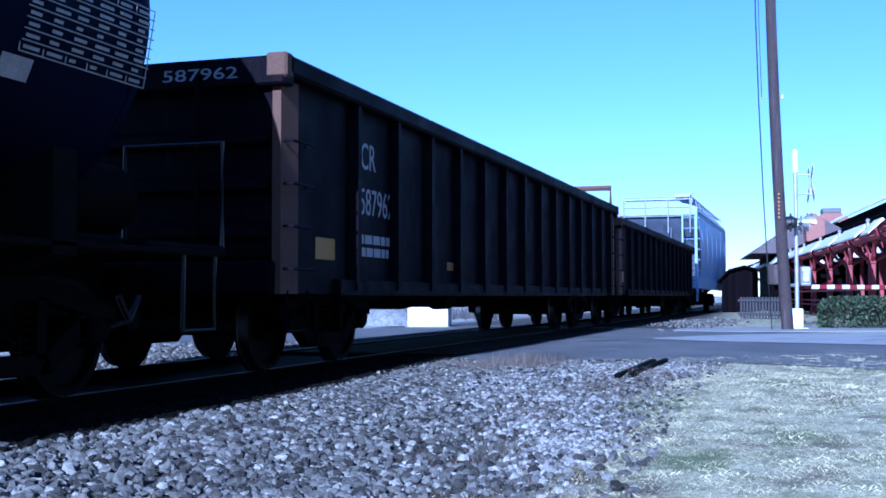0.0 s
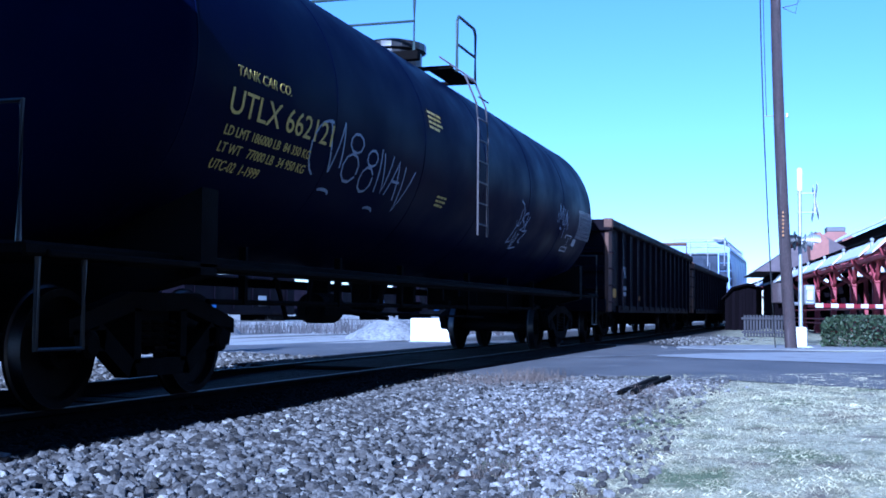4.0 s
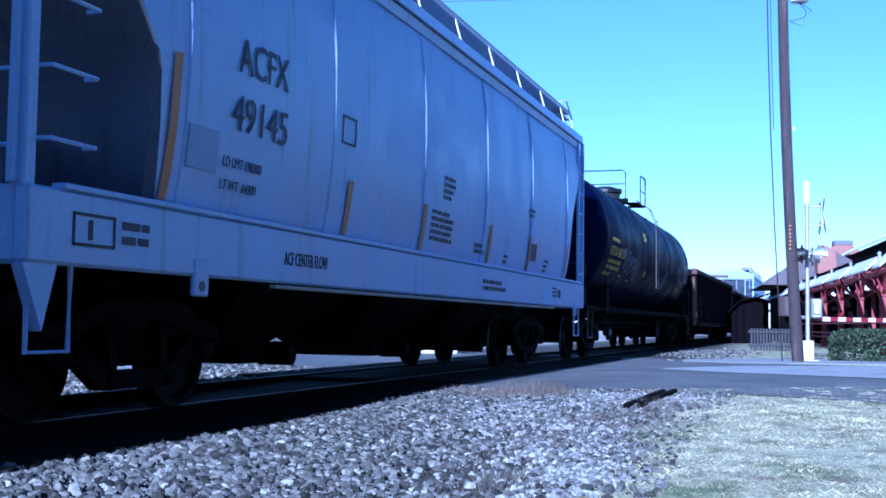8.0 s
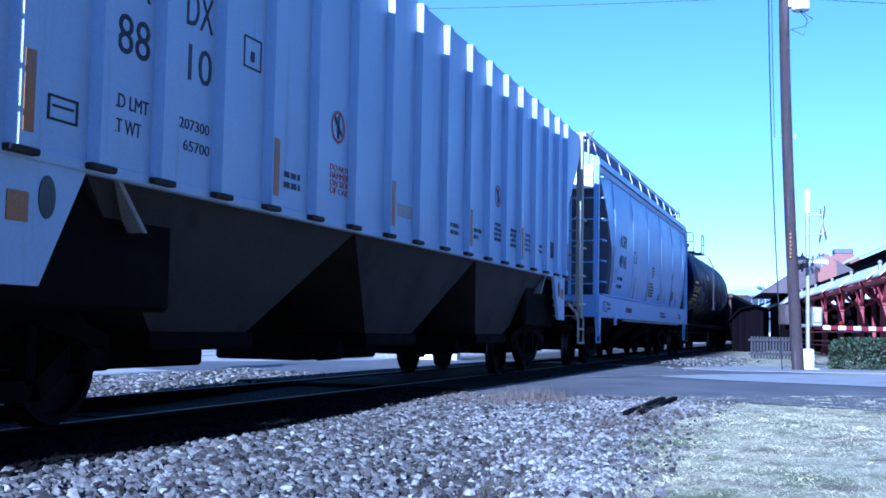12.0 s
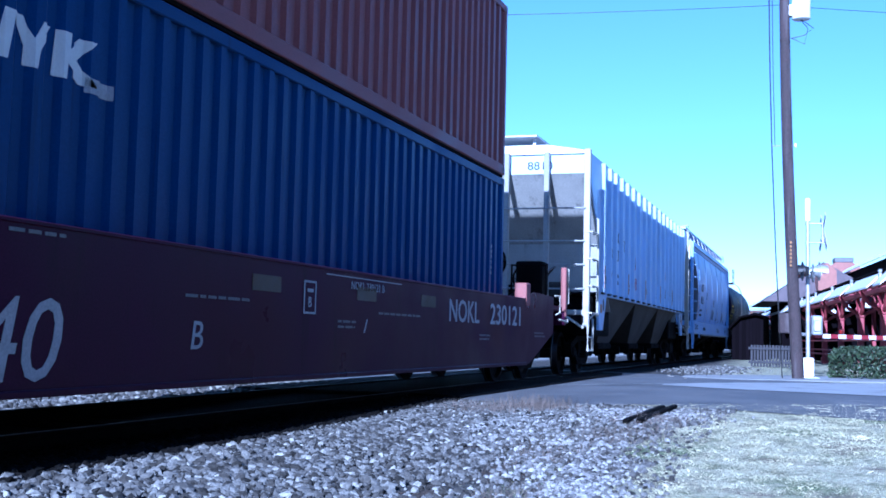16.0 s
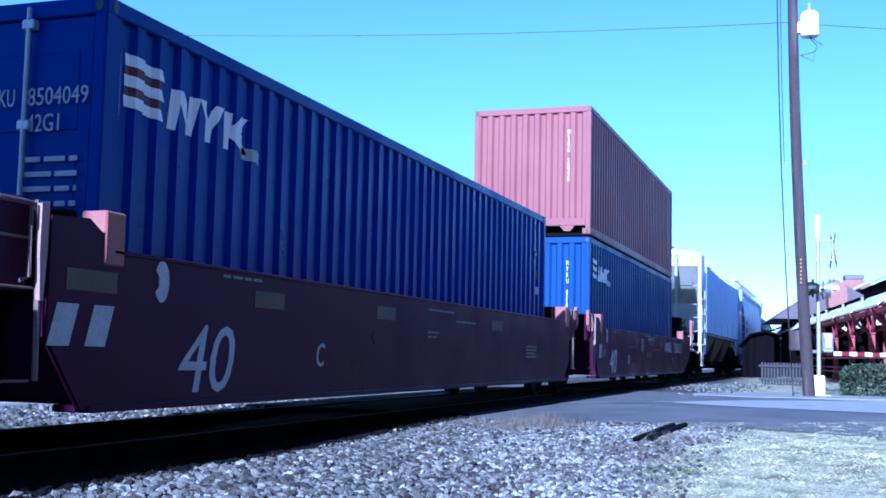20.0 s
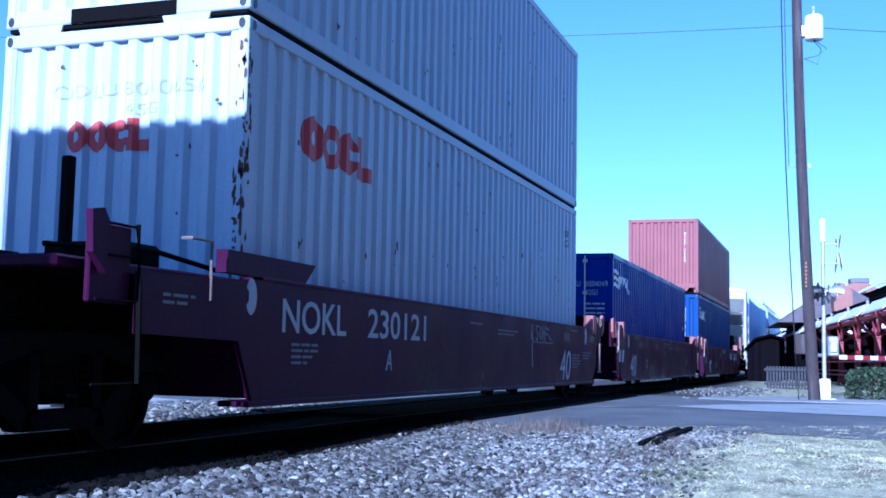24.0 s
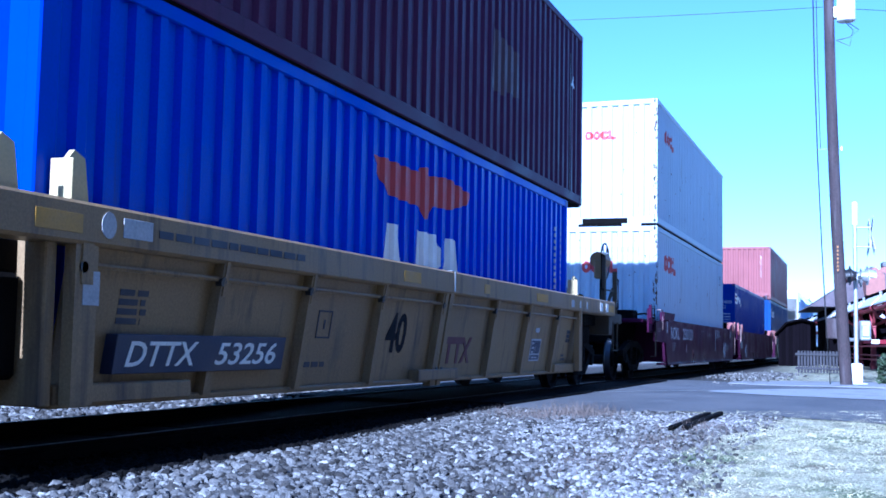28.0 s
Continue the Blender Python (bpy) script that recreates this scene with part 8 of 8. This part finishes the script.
    part("tag_plate", M().prism([(-106.04 - xc, 0.9), (-106.01 - xc, 0.87), (-105.86 - xc, 0.87), (-105.83 - xc, 0.9), (-105.86 - xc, 0.935), (-106.01 - xc, 0.935)], "y", y - 0.006, y), TEXTGREY, t, "small white plate")
    bars("lettering", TEXTDARK, t, -113.0 - xc, y, 0.52, (0.5,), "", 0.06, 0.045, seed=32)
    bars("lettering", TEXTDARK, t, -104.28 - xc, y, 0.93, (0.22, 0.22, 0.22), "", 0.065, 0.055, seed=33)
    bars("lettering", TEXTDARK, t, -104.45 - xc, y, 0.56, (0.2, 0.24), "", 0.06, 0.035, seed=37)
    bars("lettering", TEXTDARK, t, -115.5 - xc, y, 1.0, (0.3, 0.28, 0.3, 0.25), "", 0.06, 0.04, seed=34)
    bx2 = M()
    for q in ((-112.75, -112.73, 0.72, 0.96), (-112.5, -112.48, 0.72, 0.96), (-112.75, -112.48, 0.72, 0.735), (-112.75, -112.48, 0.945, 0.96), (-112.63, -112.6, 0.8, 0.88)):
        bx2.box(q[0] - xc, y - 0.003, q[2], q[1] - xc, y + 0.001, q[3], 0.001)
    part("data_box", bx2, TEXTDARK, t)
    bars("lettering", TEXTDARK, t, -115.25 - xc, -1.502, 1.38, (2.0,), "worn warning line on the chord", 0.06, 0.05, seed=35)
    part("data_plate", M().box(-115.62 - xc, -1.506, 1.3, -115.32 - xc, -1.501, 1.42, 0.002), TEXTGREY, t)
    part("emblem", M().prism([(-115.76 - xc + 0.07 * math.cos(u), 1.36 + 0.08 * math.sin(u)) for u in (6.2832 * i / 16 for i in range(16))], "y", -1.506, -1.501), TEXTGREY, t)
    part("data_plate", M().box(-115.95 - xc, -1.484, 0.88, -115.8 - xc, -1.48, 1.08, 0.002), TEXTGREY, t, "pale sticker on the stake")
    for x in (-104.53, -104.0, -103.55):
        part("sticker", M().box(x - xc, -1.505, 1.28, x + (0.17 if x < -104.2 else 0.08) - xc, -1.501, 1.39, 0.002), GREYTEXT, t, "worn grey sticker")
    for x, w in ((-116.4, 0.4), (-111.17, 0.44), (-108.7, 0.2), (-106.44, 0.55), (-102.0, 0.5)):
        part("patch", M().box(x - xc, -1.504, 1.29, x + w - xc, -1.5005, 1.40, 0.001), YELLOWNEW, t, "brighter yellow reflective patch")
    # the side sheets and what is on them lean inward towards the bottom; the end stakes stand upright
    for o in t.children_recursive:
        if o.name.split(".")[0] in ("side_panel", "stake", "slot", "drain", "bottom_chord", "lettering", "logo", "data_plate", "plate_field", "tag_plate", "number_panel", "data_box"):
            v = [q.co for q in o.data.vertices]
            mx, top, yy = sum(q.x for q in v) / len(v), max(q.z for q in v), v[0].y
            if top > 1.25 or (mx < -115.7 - xc or mx > -104.0 - xc):
                continue
            k = 0.155 if yy < 0 else -0.155
            o.data.transform(Matrix(((1, 0, 0, 0.06), (0, 1, -k, 1.24 * k), (0, 0, 1, 0), (0, 0, 0, 1))))
    return t


NAVYPATCH = material("dark_blue_number_panel", (0.012, 0.02, 0.06), 0.55, var=0.2)
# yellow car's end parts: their shade is put into this darker yellow
DULLYELLOW = material("shaded_yellow_steel", (0.05, 0.038, 0.022), 0.75, var=0.3)
# container guides: the sun on them is put into this paler yellow
YELLOWP = material("sunlit_yellow_steel", (0.5, 0.4, 0.19), 0.6, var=0.15)
build_gondola(26.45, 43.8, 2.54, "dark rusty open gondola car with side stakes", False)
build_gondola(8.65, 25.72, 2.74, "dark rusty gondola car with worn white lettering", True)
build_tank_car()
build_center_flow(45.2, 60.6, "pale grey rounded covered hopper with end railings", False)
build_center_flow(-27.15, -11.7, "pale grey rounded covered hopper with orange reflector strips", True)
build_ribbed_hopper()
build_well_unit(-62.68, 0.49, False, True, "oxide-red leading well unit of an articulated car", {"40": -61.95, "letter": -59.75, "number": -53.88, "frame": (-57.93,), "emblem": -62.3, "small": ((-61.7, 1.25, (0.5,), 41), (-59.85, 0.96, (0.94,), 42), (-57.19, 0.83, (0.44, 0.4), 43), (-56.18, 0.93, (1.25,), 47), (-52.6, 0.74, (0.5, 0.45), 48), (-63.0, 0.85, (0.6, 0.55, 0.5), 44), (-49.6, 0.8, (0.6, 0.7), 45)), "faded": (-58.87, -56.75, -54.9), "tape": (-63.1,)}, "B")
build_well_unit(-78.55, 0.43, False, False, "oxide-red middle well unit of an articulated car", {"40": -77.95, "letter": -75.75, "emblem": -78.2, "small": ((-77.4, 1.25, (0.6,), 51), (-72.9, 1.2, (0.9,), 52), (-71.9, 1.1, (0.8,), 53), (-72.9, 0.95, (0.4, 0.3), 54), (-68.6, 0.85, (0.6, 0.6, 0.5, 0.6), 55)), "faded": (-76.9, -74.4, -70.4, -79.2), "tape": (-79.35, -79.0)}, "C")
build_well_unit(-95.22, 0.57, True, False, "oxide-red trailing well unit of an articulated car", {"40": -85.3, "letter": -92.82, "number": -95.07, "emblem": -95.6, "emblem2": -83.37, "scrawl": -87.17, "small": ((-87.1, 0.98, (1.3,), 61), (-84.42, 0.81, (0.6, 0.55, 0.62, 0.58, 0.4), 62), (-83.6, 0.86, (0.7, 0.65, 0.5), 63), (-84.55, 1.22, (0.5,), 68), (-94.9, 0.8, (0.5, 0.5, 0.4, 0.3), 64), (-90.1, 1.15, (0.5,), 65), (-88.9, 1.1, (1.0, 0.8), 66), (-96.8, 1.1, (0.4, 0.3), 67)), "faded": (-85.1, -83.1), "tape": ()}, "A")
build_yellow_well()

def shape(m, pts, y, x0, z0, w, h, t=0.003):
    """A flat painted shape on a near side: points in the unit square."""
    return m.prism([(x0 + p * w, z0 + q * h) for p, q in pts], "y", y - t, y + 0.001)


def end_shape(m, pts, x, y0, z0, w, h, t=0.003):
    """The same on a rear end, read from behind."""
    return m.prism([(y0 - p * w, z0 + q * h) for p, q in pts], "x", x - t, x + 0.001)


def disc(n=18):
    return [(0.5 + 0.5 * math.cos(6.2832 * i / n), 0.5 + 0.5 * math.sin(6.2832 * i / n)) for i in range(n)]


def flag_logo(c, x, z):
    """A slanted flag in white and red bands, and three white slab shapes beside it."""
    y = -1.2215
    f = M()
    for k, z0 in enumerate((0.0, 0.4, 0.8)):
        shape(f, [(0.02, z0), (1.0, z0 - 0.08), (0.92, z0 + 0.14), (0.0, z0 + 0.22)], y, x + 0.06, z + 0.05, 0.44, 0.36)
    part("flag_band", f, WHITE, c, "white bands of a painted flag")
    g = M()
    for z0 in (0.22, 0.62):
        shape(g, [(0.0, z0), (0.93, z0 - 0.08), (0.92, z0 + 0.08), (0.0, z0 + 0.16)], y, x + 0.06, z + 0.05, 0.44, 0.36)
    part("flag_band", g, FADEDRED, c, "red bands of a painted flag")
    part("flag_pole", M().box(x - 0.02, y - 0.003, z - 0.03, x, y + 0.001, z + 0.42, 0.001), WHITE, c)
    for k, (pts, dx, w) in enumerate((([(0, 0), (0.22, 0), (0.3, 0.7), (0.6, 0.0), (0.85, 0.0), (1.0, 1.0), (0.75, 1.0), (0.68, 0.4), (0.4, 1.0), (0.12, 1.0)], 0.0, 0.36), ([(0.3, 0), (0.6, 0), (0.66, 0.4), (1.0, 1.0), (0.72, 1.0), (0.5, 0.6), (0.28, 1.0), (0.0, 1.0), (0.32, 0.4)], 0.36, 0.32), ([(0, 0), (0.28, 0), (0.3, 0.35), (0.65, 0.0), (1.05, 0.0), (0.6, 0.5), (1.0, 1.0), (0.65, 1.0), (0.34, 0.65), (0.36, 1.0), (0.08, 1.0)], 0.7, 0.38))):
        part("logo_shape", shape(M(), pts, y, x + 0.6 + dx * 1.1, z + 0.0, w * 1.1, 0.3), WHITE, c, "white slab logo shape")
    part("logo_shape", M().box(x + 1.7, y - 0.003, z - 0.04, x + 2.0, y + 0.001, z + 0.06, 0.001), TEXTGREY, c)


def red_logo(c, x, z, w, h, end=None):
    """Four bold red shapes in a row: two discs with holes, a third and a wedge."""
    for k in range(4):
        if k < 3:
            pts = disc()
        else:
            pts = [(0, 1), (0, 0), (0.9, 0), (0.9, 0.35), (0.4, 0.35), (0.4, 1)]
        m = M()
        if end is None:
            shape(m, pts, -1.2215, x + k * w / 4, z, w / 4 * 1.08, h)
        else:
            end_shape(m, pts, end - 0.004, x - k * w / 4, z, w / 4 * 1.08, h)
        o = part("logo_shape", m, LOGORED, c, "bold red logo shape")
        if k < 3:
            m = M()
            q = [(0.33 + 0.34 * p, 0.33 + 0.34 * s) for p, s in disc()]
            if k == 2:
                q = [(0.45, 0.4), (1.0, 0.4), (1.0, 0.62), (0.45, 0.62)]
            if end is None:
                shape(m, q, -1.2245, x + k * w / 4, z, w / 4 * 1.08, h, 0.002)
            else:
                end_shape(m, q, end - 0.007, x - k * w / 4, z, w / 4 * 1.08, h, 0.002)
            part("logo_hole", m, PALE, o)


def rust_spots(c, length, height, seed, n, post):
    """Scrapes and rust on a weathered container."""
    rnd = random.Random(seed)
    m = M()
    a = -length / 2
    for k in range(n):
        x, z = a + 0.3 + (length - 0.6) * rnd.random(), rnd.uniform(0.2, height - 0.3)
        for j in range(rnd.choice((1, 1, 2, 3))):
            w, h = rnd.uniform(0.012, 0.035), rnd.uniform(0.012, 0.06)
            xx, zz = x + rnd.uniform(-0.05, 0.05), z + rnd.uniform(-0.12, 0.12)
            pts = [(xx + w * math.cos(u) * rnd.uniform(0.5, 1.1), zz + h * math.sin(u) * rnd.uniform(0.5, 1.1)) for u in (6.2832 * i / 7 for i in range(7))]
            m.prism(pts, "y", -1.2100, -1.2085)
    for k in range(n // 5):
        y, z = rnd.uniform(-1.0, 1.0), rnd.uniform(0.2, height - 0.3)
        w, h = rnd.uniform(0.01, 0.024), rnd.uniform(0.012, 0.035)
        m.prism([(y + w * math.cos(u) * rnd.uniform(0.5, 1.1), z + h * math.sin(u) * rnd.uniform(0.5, 1.1)) for u in (6.2832 * i / 7 for i in range(7))], "x", a + 0.010, a + 0.0115)
    tagged(part("rust_spot", m, GONRUST, c, "scrapes and rust spots"), kind="stuff")
    if post:
        p = M()
        for k in range(100):
            z = rnd.uniform(0.12, height - 0.15)
            w, h = rnd.uniform(0.006, 0.028), rnd.uniform(0.015, 0.08)
            c0 = rnd.uniform(0.0, 0.09)
            pts = [(max(0.0, min(0.099, c0 + w * math.cos(u) * rnd.uniform(0.4, 1.1))), z + h * math.sin(u) * rnd.uniform(0.4, 1.1)) for u in (6.2832 * i / 9 for i in range(9))]
            if k % 2:
                p.prism([(-1.219 + q, zz) for q, zz in pts], "x", a - 0.003, a + 0.002)
            else:
                p.prism([(a + q, zz) for q, zz in pts], "y", -1.2215, -1.2185)
        tagged(part("rust_patch", p, GONRUST, c, "rust along the corner post"), kind="stuff")


def build_containers():
    L40 = 12.192
    a = -L40 / 2
    red = container(-62.68, 3.14, L40, 2.591, SALMON, "brown-red corrugated shipping container stacked on a navy one", tunnel=True)
    end_tunnel_lips(red, L40, SALMON)
    letters("lettering", "NYKU 2840", WHITE, red, a - 0.004, -0.73, 1.08, 1.05, 0.065, "white letters one above another", face="end", vertical=True)
    b1 = container(-62.68, 0.49, L40, 2.591, NAVY, "navy blue corrugated shipping container in a red well car")
    flag_logo(b1, -62.37 + 62.68 + a, 1.78)
    letters("lettering", "NYKU 8504", WHITE, b1, a - 0.004, -0.73, 1.08, 1.05, 0.065, "white letters one above another", face="end", vertical=True)
    bars("lettering", TEXTGREY, b1, -51.12 + 62.68 + a, -1.2215, 1.55, (0.06,) * 6, "small white writing", 0.075, 0.05, seed=74)
    part("data_plate", M().box(a - 0.003, 0.25, 0.95, a + 0.001, 0.37, 1.1, 0.002), YELLOWNEW, b1, "small yellow plate")
    b2 = container(-78.55, 0.43, L40, 2.591, NAVYDARK, "dark navy blue shipping container with doors to the rear", doors="rear")
    flag_logo(b2, -78.33 + 78.55 + a, 1.86)
    letters("lettering", "8504049", TEXTGREY, b2, a - 0.012, -0.63, 1.87, 0.12, 0.48, "white container number", face="end")
    letters("lettering", "NYKU", TEXTGREY, b2, a - 0.012, -0.25, 1.87, 0.12, 0.27, "white owner code", face="end")
    letters("lettering", "42G1", TEXTGREY, b2, a - 0.012, -0.63, 1.69, 0.12, 0.26, "white size code", face="end")
    bars("lettering", TEXTGREY, b2, a - 0.01, -0.63, 1.52, (0.42, 0.42, 0.42, 0.42, 0.42, 0.35), "", 0.1, 0.035, "end", 71)
    letters("lettering", "NYKU 8504049", TEXTGREY, b2, -67.23 + 78.55 + a, -1.2215, 0.88, 1.34, 0.085, "white letters one above another", vertical=True)
    letters("lettering", "42G1", TEXTGREY, b2, -66.9 + 78.55 + a, -1.2215, 1.78, 0.45, 0.085, "white letters one above another", vertical=True)
    part("data_plate", M().box(-66.9 + 78.55 + a, -1.2235, 1.53, -66.77 + 78.55 + a, -1.2195, 1.66, 0.002), FADEDYEL, b2, "small yellow plate")
    part("data_plate", M().box(-66.9 + 78.55 + a, -1.2235, 1.27, -66.77 + 78.55 + a, -1.2195, 1.39, 0.002), TEXTGREY, b2, "small white plate")
    m = M()
    for k in range(3):
        end_shape(m, [(0, 0), (1, 0), (1, 0.7), (0, 0.7)], a - 0.012, 0.95, 1.73 + k * 0.055, 0.13, 0.05)
        end_shape(m, [(0.1, 0), (0.6, 0), (1, 1), (0.3, 1)], a - 0.012, 0.72 - k * 0.14, 1.74, 0.13, 0.13)
    part("logo_shape", m, TEXTGREY, b2, "small white logo shapes")
    LP = 12.37
    ap = -LP / 2
    o1 = container(-95.29, 0.57, LP, 2.896, PALE, "weathered pale grey shipping container with rusty corner post")
    red_logo(o1, -94.2 + 95.29 + ap, 1.9, 1.62, 0.43)
    red_logo(o1, 0.55, 1.82, 0.85, 0.28, end=ap)
    letters("lettering", "OOLU 8010656", GREYTEXT, o1, ap - 0.004, 0.68, 2.3, 0.12, 1.5, "grey container number", face="end")
    letters("lettering", "45G1", GREYTEXT, o1, ap - 0.004, -0.05, 2.13, 0.1, 0.4, face="end")
    letters("lettering", "0105", TEXTDARK, o1, 5.35, -1.2215, 2.32, 0.13, 0.3)
    letters("lettering", "5G1", TEXTDARK, o1, 5.35, -1.2215, 2.14, 0.13, 0.25)
    part("data_plate", M().box(5.62, -1.2235, 1.66, 5.72, -1.2195, 1.8, 0.002), FADEDYEL, o1, "small brown plate")
    part("data_plate", M().box(5.33, -1.2235, 1.66, 5.42, -1.2195, 1.83, 0.002), GREYTEXT, o1, "small ruled data plate")
    rust_spots(o1, LP, 2.896, 81, 40, True)
    o2 = container(-95.29, 3.53, LP, 2.896, PALE, "pale grey shipping container stacked on another pale one")
    red_logo(o2, -94.15 + 95.29 + ap, 2.0, 1.2, 0.36)
    red_logo(o2, 0.5, 1.98, 0.75, 0.22, end=ap)
    rust_spots(o2, LP, 2.896, 82, 30, True)
    for y in (-0.62, 0.85):
        part("hanging_lip", M().prism([(y - 0.24, 0.02), (y + 0.24, 0.02), (y + 0.2, -0.1), (y - 0.2, -0.1)], "x", ap + 0.005, ap + 0.03), PALE, o2)
    LQ = 12.362
    a1 = container(-116.1, 0.42, LQ, 2.591, BLUE, "bright blue corrugated shipping container in a yellow well car")
    x0 = -111.31 + 116.1 - LQ / 2
    part("logo_shape", shape(M(), [(0.0, 0.84), (0.098, 0.864), (0.218, 0.854), (0.426, 0.845), (0.45, 0.957), (0.501, 1.0), (0.528, 0.855), (0.725, 0.957), (1.0, 0.802), (0.953, 0.546), (0.761, 0.337), (0.566, 0.293), (0.536, 0.034), (0.474, 0.0), (0.452, 0.208), (0.203, 0.238), (0.12, 0.272), (0.071, 0.494)], -1.2215, x0, 1.62, 2.89, 0.58), LOGORED, a1, "wide orange-red wing-like emblem")
    for pts, x, w in (([(0.0, 0.0), (0.22, 1.0), (0.7, 1.0), (1.0, 0.0), (0.72, 0.0), (0.64, 0.28), (0.36, 0.28), (0.28, 0.0)], -111.10, 0.68), ([(0.0, 0.0), (0.08, 1.0), (0.8, 1.0), (1.0, 0.82), (1.0, 0.55), (0.8, 0.4), (0.42, 0.4), (0.42, 0.0)], -110.20, 0.80), ([(0.0, 0.0), (0.45, 1.0), (0.9, 1.0), (1.0, 0.0)], -109.50, 0.69)):
        part("logo_shape", shape(M(), pts, -1.2215, x + 116.1 - LQ / 2, 0.72, w, 0.76), WHITE, a1, "bold white slab logo shape")
    bars("lettering", TEXTGREY, a1, 5.465, -1.2215, 2.1, (0.035,) * 14, "", 0.1, 0.06, seed=72)
    bars("lettering", TEXTGREY, a1, 5.765, -1.2215, 2.05, (0.035,) * 8, "", 0.1, 0.06, seed=73)
    a2 = container(-116.5, 3.05, 13.716, 2.896, MAROON, "long dark maroon shipping container stacked on a blue one")
    letters("lettering", "4", WHITE, a2, -103.5 + 116.5 - 13.716 / 2, -1.2225, 1.75, 0.45, 0.26, "white 4 on the side")
    part("patch", shape(M(), [(0.05, 0), (0.5, 0.0), (0.5, 0.12), (1, 0.1), (1, 0.85), (0.5, 0.9), (0.1, 1)], -1.2215, 1.9, 0.95, 1.3, 0.85), DARKPATCH, a2, "darker repainted patch")
    part("door_gasket", M().box(6.0, -1.2225, 0.1, 6.03, -1.2195, 2.4, 0.001), BLACK, a2)
    # dark plates paint shade under the upper tier, and one floor's end tunnel
    for o, ln in ((red, L40), (o2, LP), (a2, 13.716)):
        part("underframe", M().box(-ln / 2 + 0.02, -1.19, -0.036, ln / 2 - 0.02, 1.19, 0.03, 0.004), DARKSTEEL, o, "dark plate that puts shade into the gap below")
    part("tunnel_opening", M().box(ap - 0.006, -0.53, 0.0, ap + 0.02, 0.53, 0.13, 0.004), DARKSTEEL, o2, "dark plate for the shaded gooseneck tunnel opening")
    return red, b1, b2, o1, o2, a1, a2


DARKPATCH = material("dark_maroon_patch", (0.07, 0.028, 0.04), 0.55, var=0.2)
CONTAINERS = build_containers()
for c_ in CONTAINERS:
    half = max(v.co.x for o in c_.children if o.name.startswith("side_panel") for v in o.data.vertices) + 0.12
    for o in c_.children_recursive:
        if o.name.split(".")[0] in ("lettering", "logo_shape", "logo_hole", "flag_band", "flag_pole", "patch", "rust_spot", "data_plate"):
            ys = [v.co.y for v in o.data.vertices]
            xs_ = [v.co.x for v in o.data.vertices]
            if max(ys) < -1.2 and max(xs_) - min(xs_) > 0.004:
                if o.name.startswith("rust_spot"):
                    continue
                conform(o, 2 * half, "side")
            elif max(xs_) < -half + 0.02 and c_ is not CONTAINERS[2]:
                conform(o, 2 * half, "end")



build_grass()
build_ballast()


def motions():
    times = [i * 1.0 for i in range(29)]
    for t, x in RUNNERS:
        z = t.get("floor", 0.0)
        walk(t, [(s, pose(x + run(s), YC, z)) for s in times])
    steps = [k / 30 for k in range(0, 841, 4)]
    for w, x in WHEELSETS:
        walk(w, [(s, pose(x, 0, 0.42, 0, math.degrees(run(s) / 0.42) % 360, 0)) for s in steps])


motions()
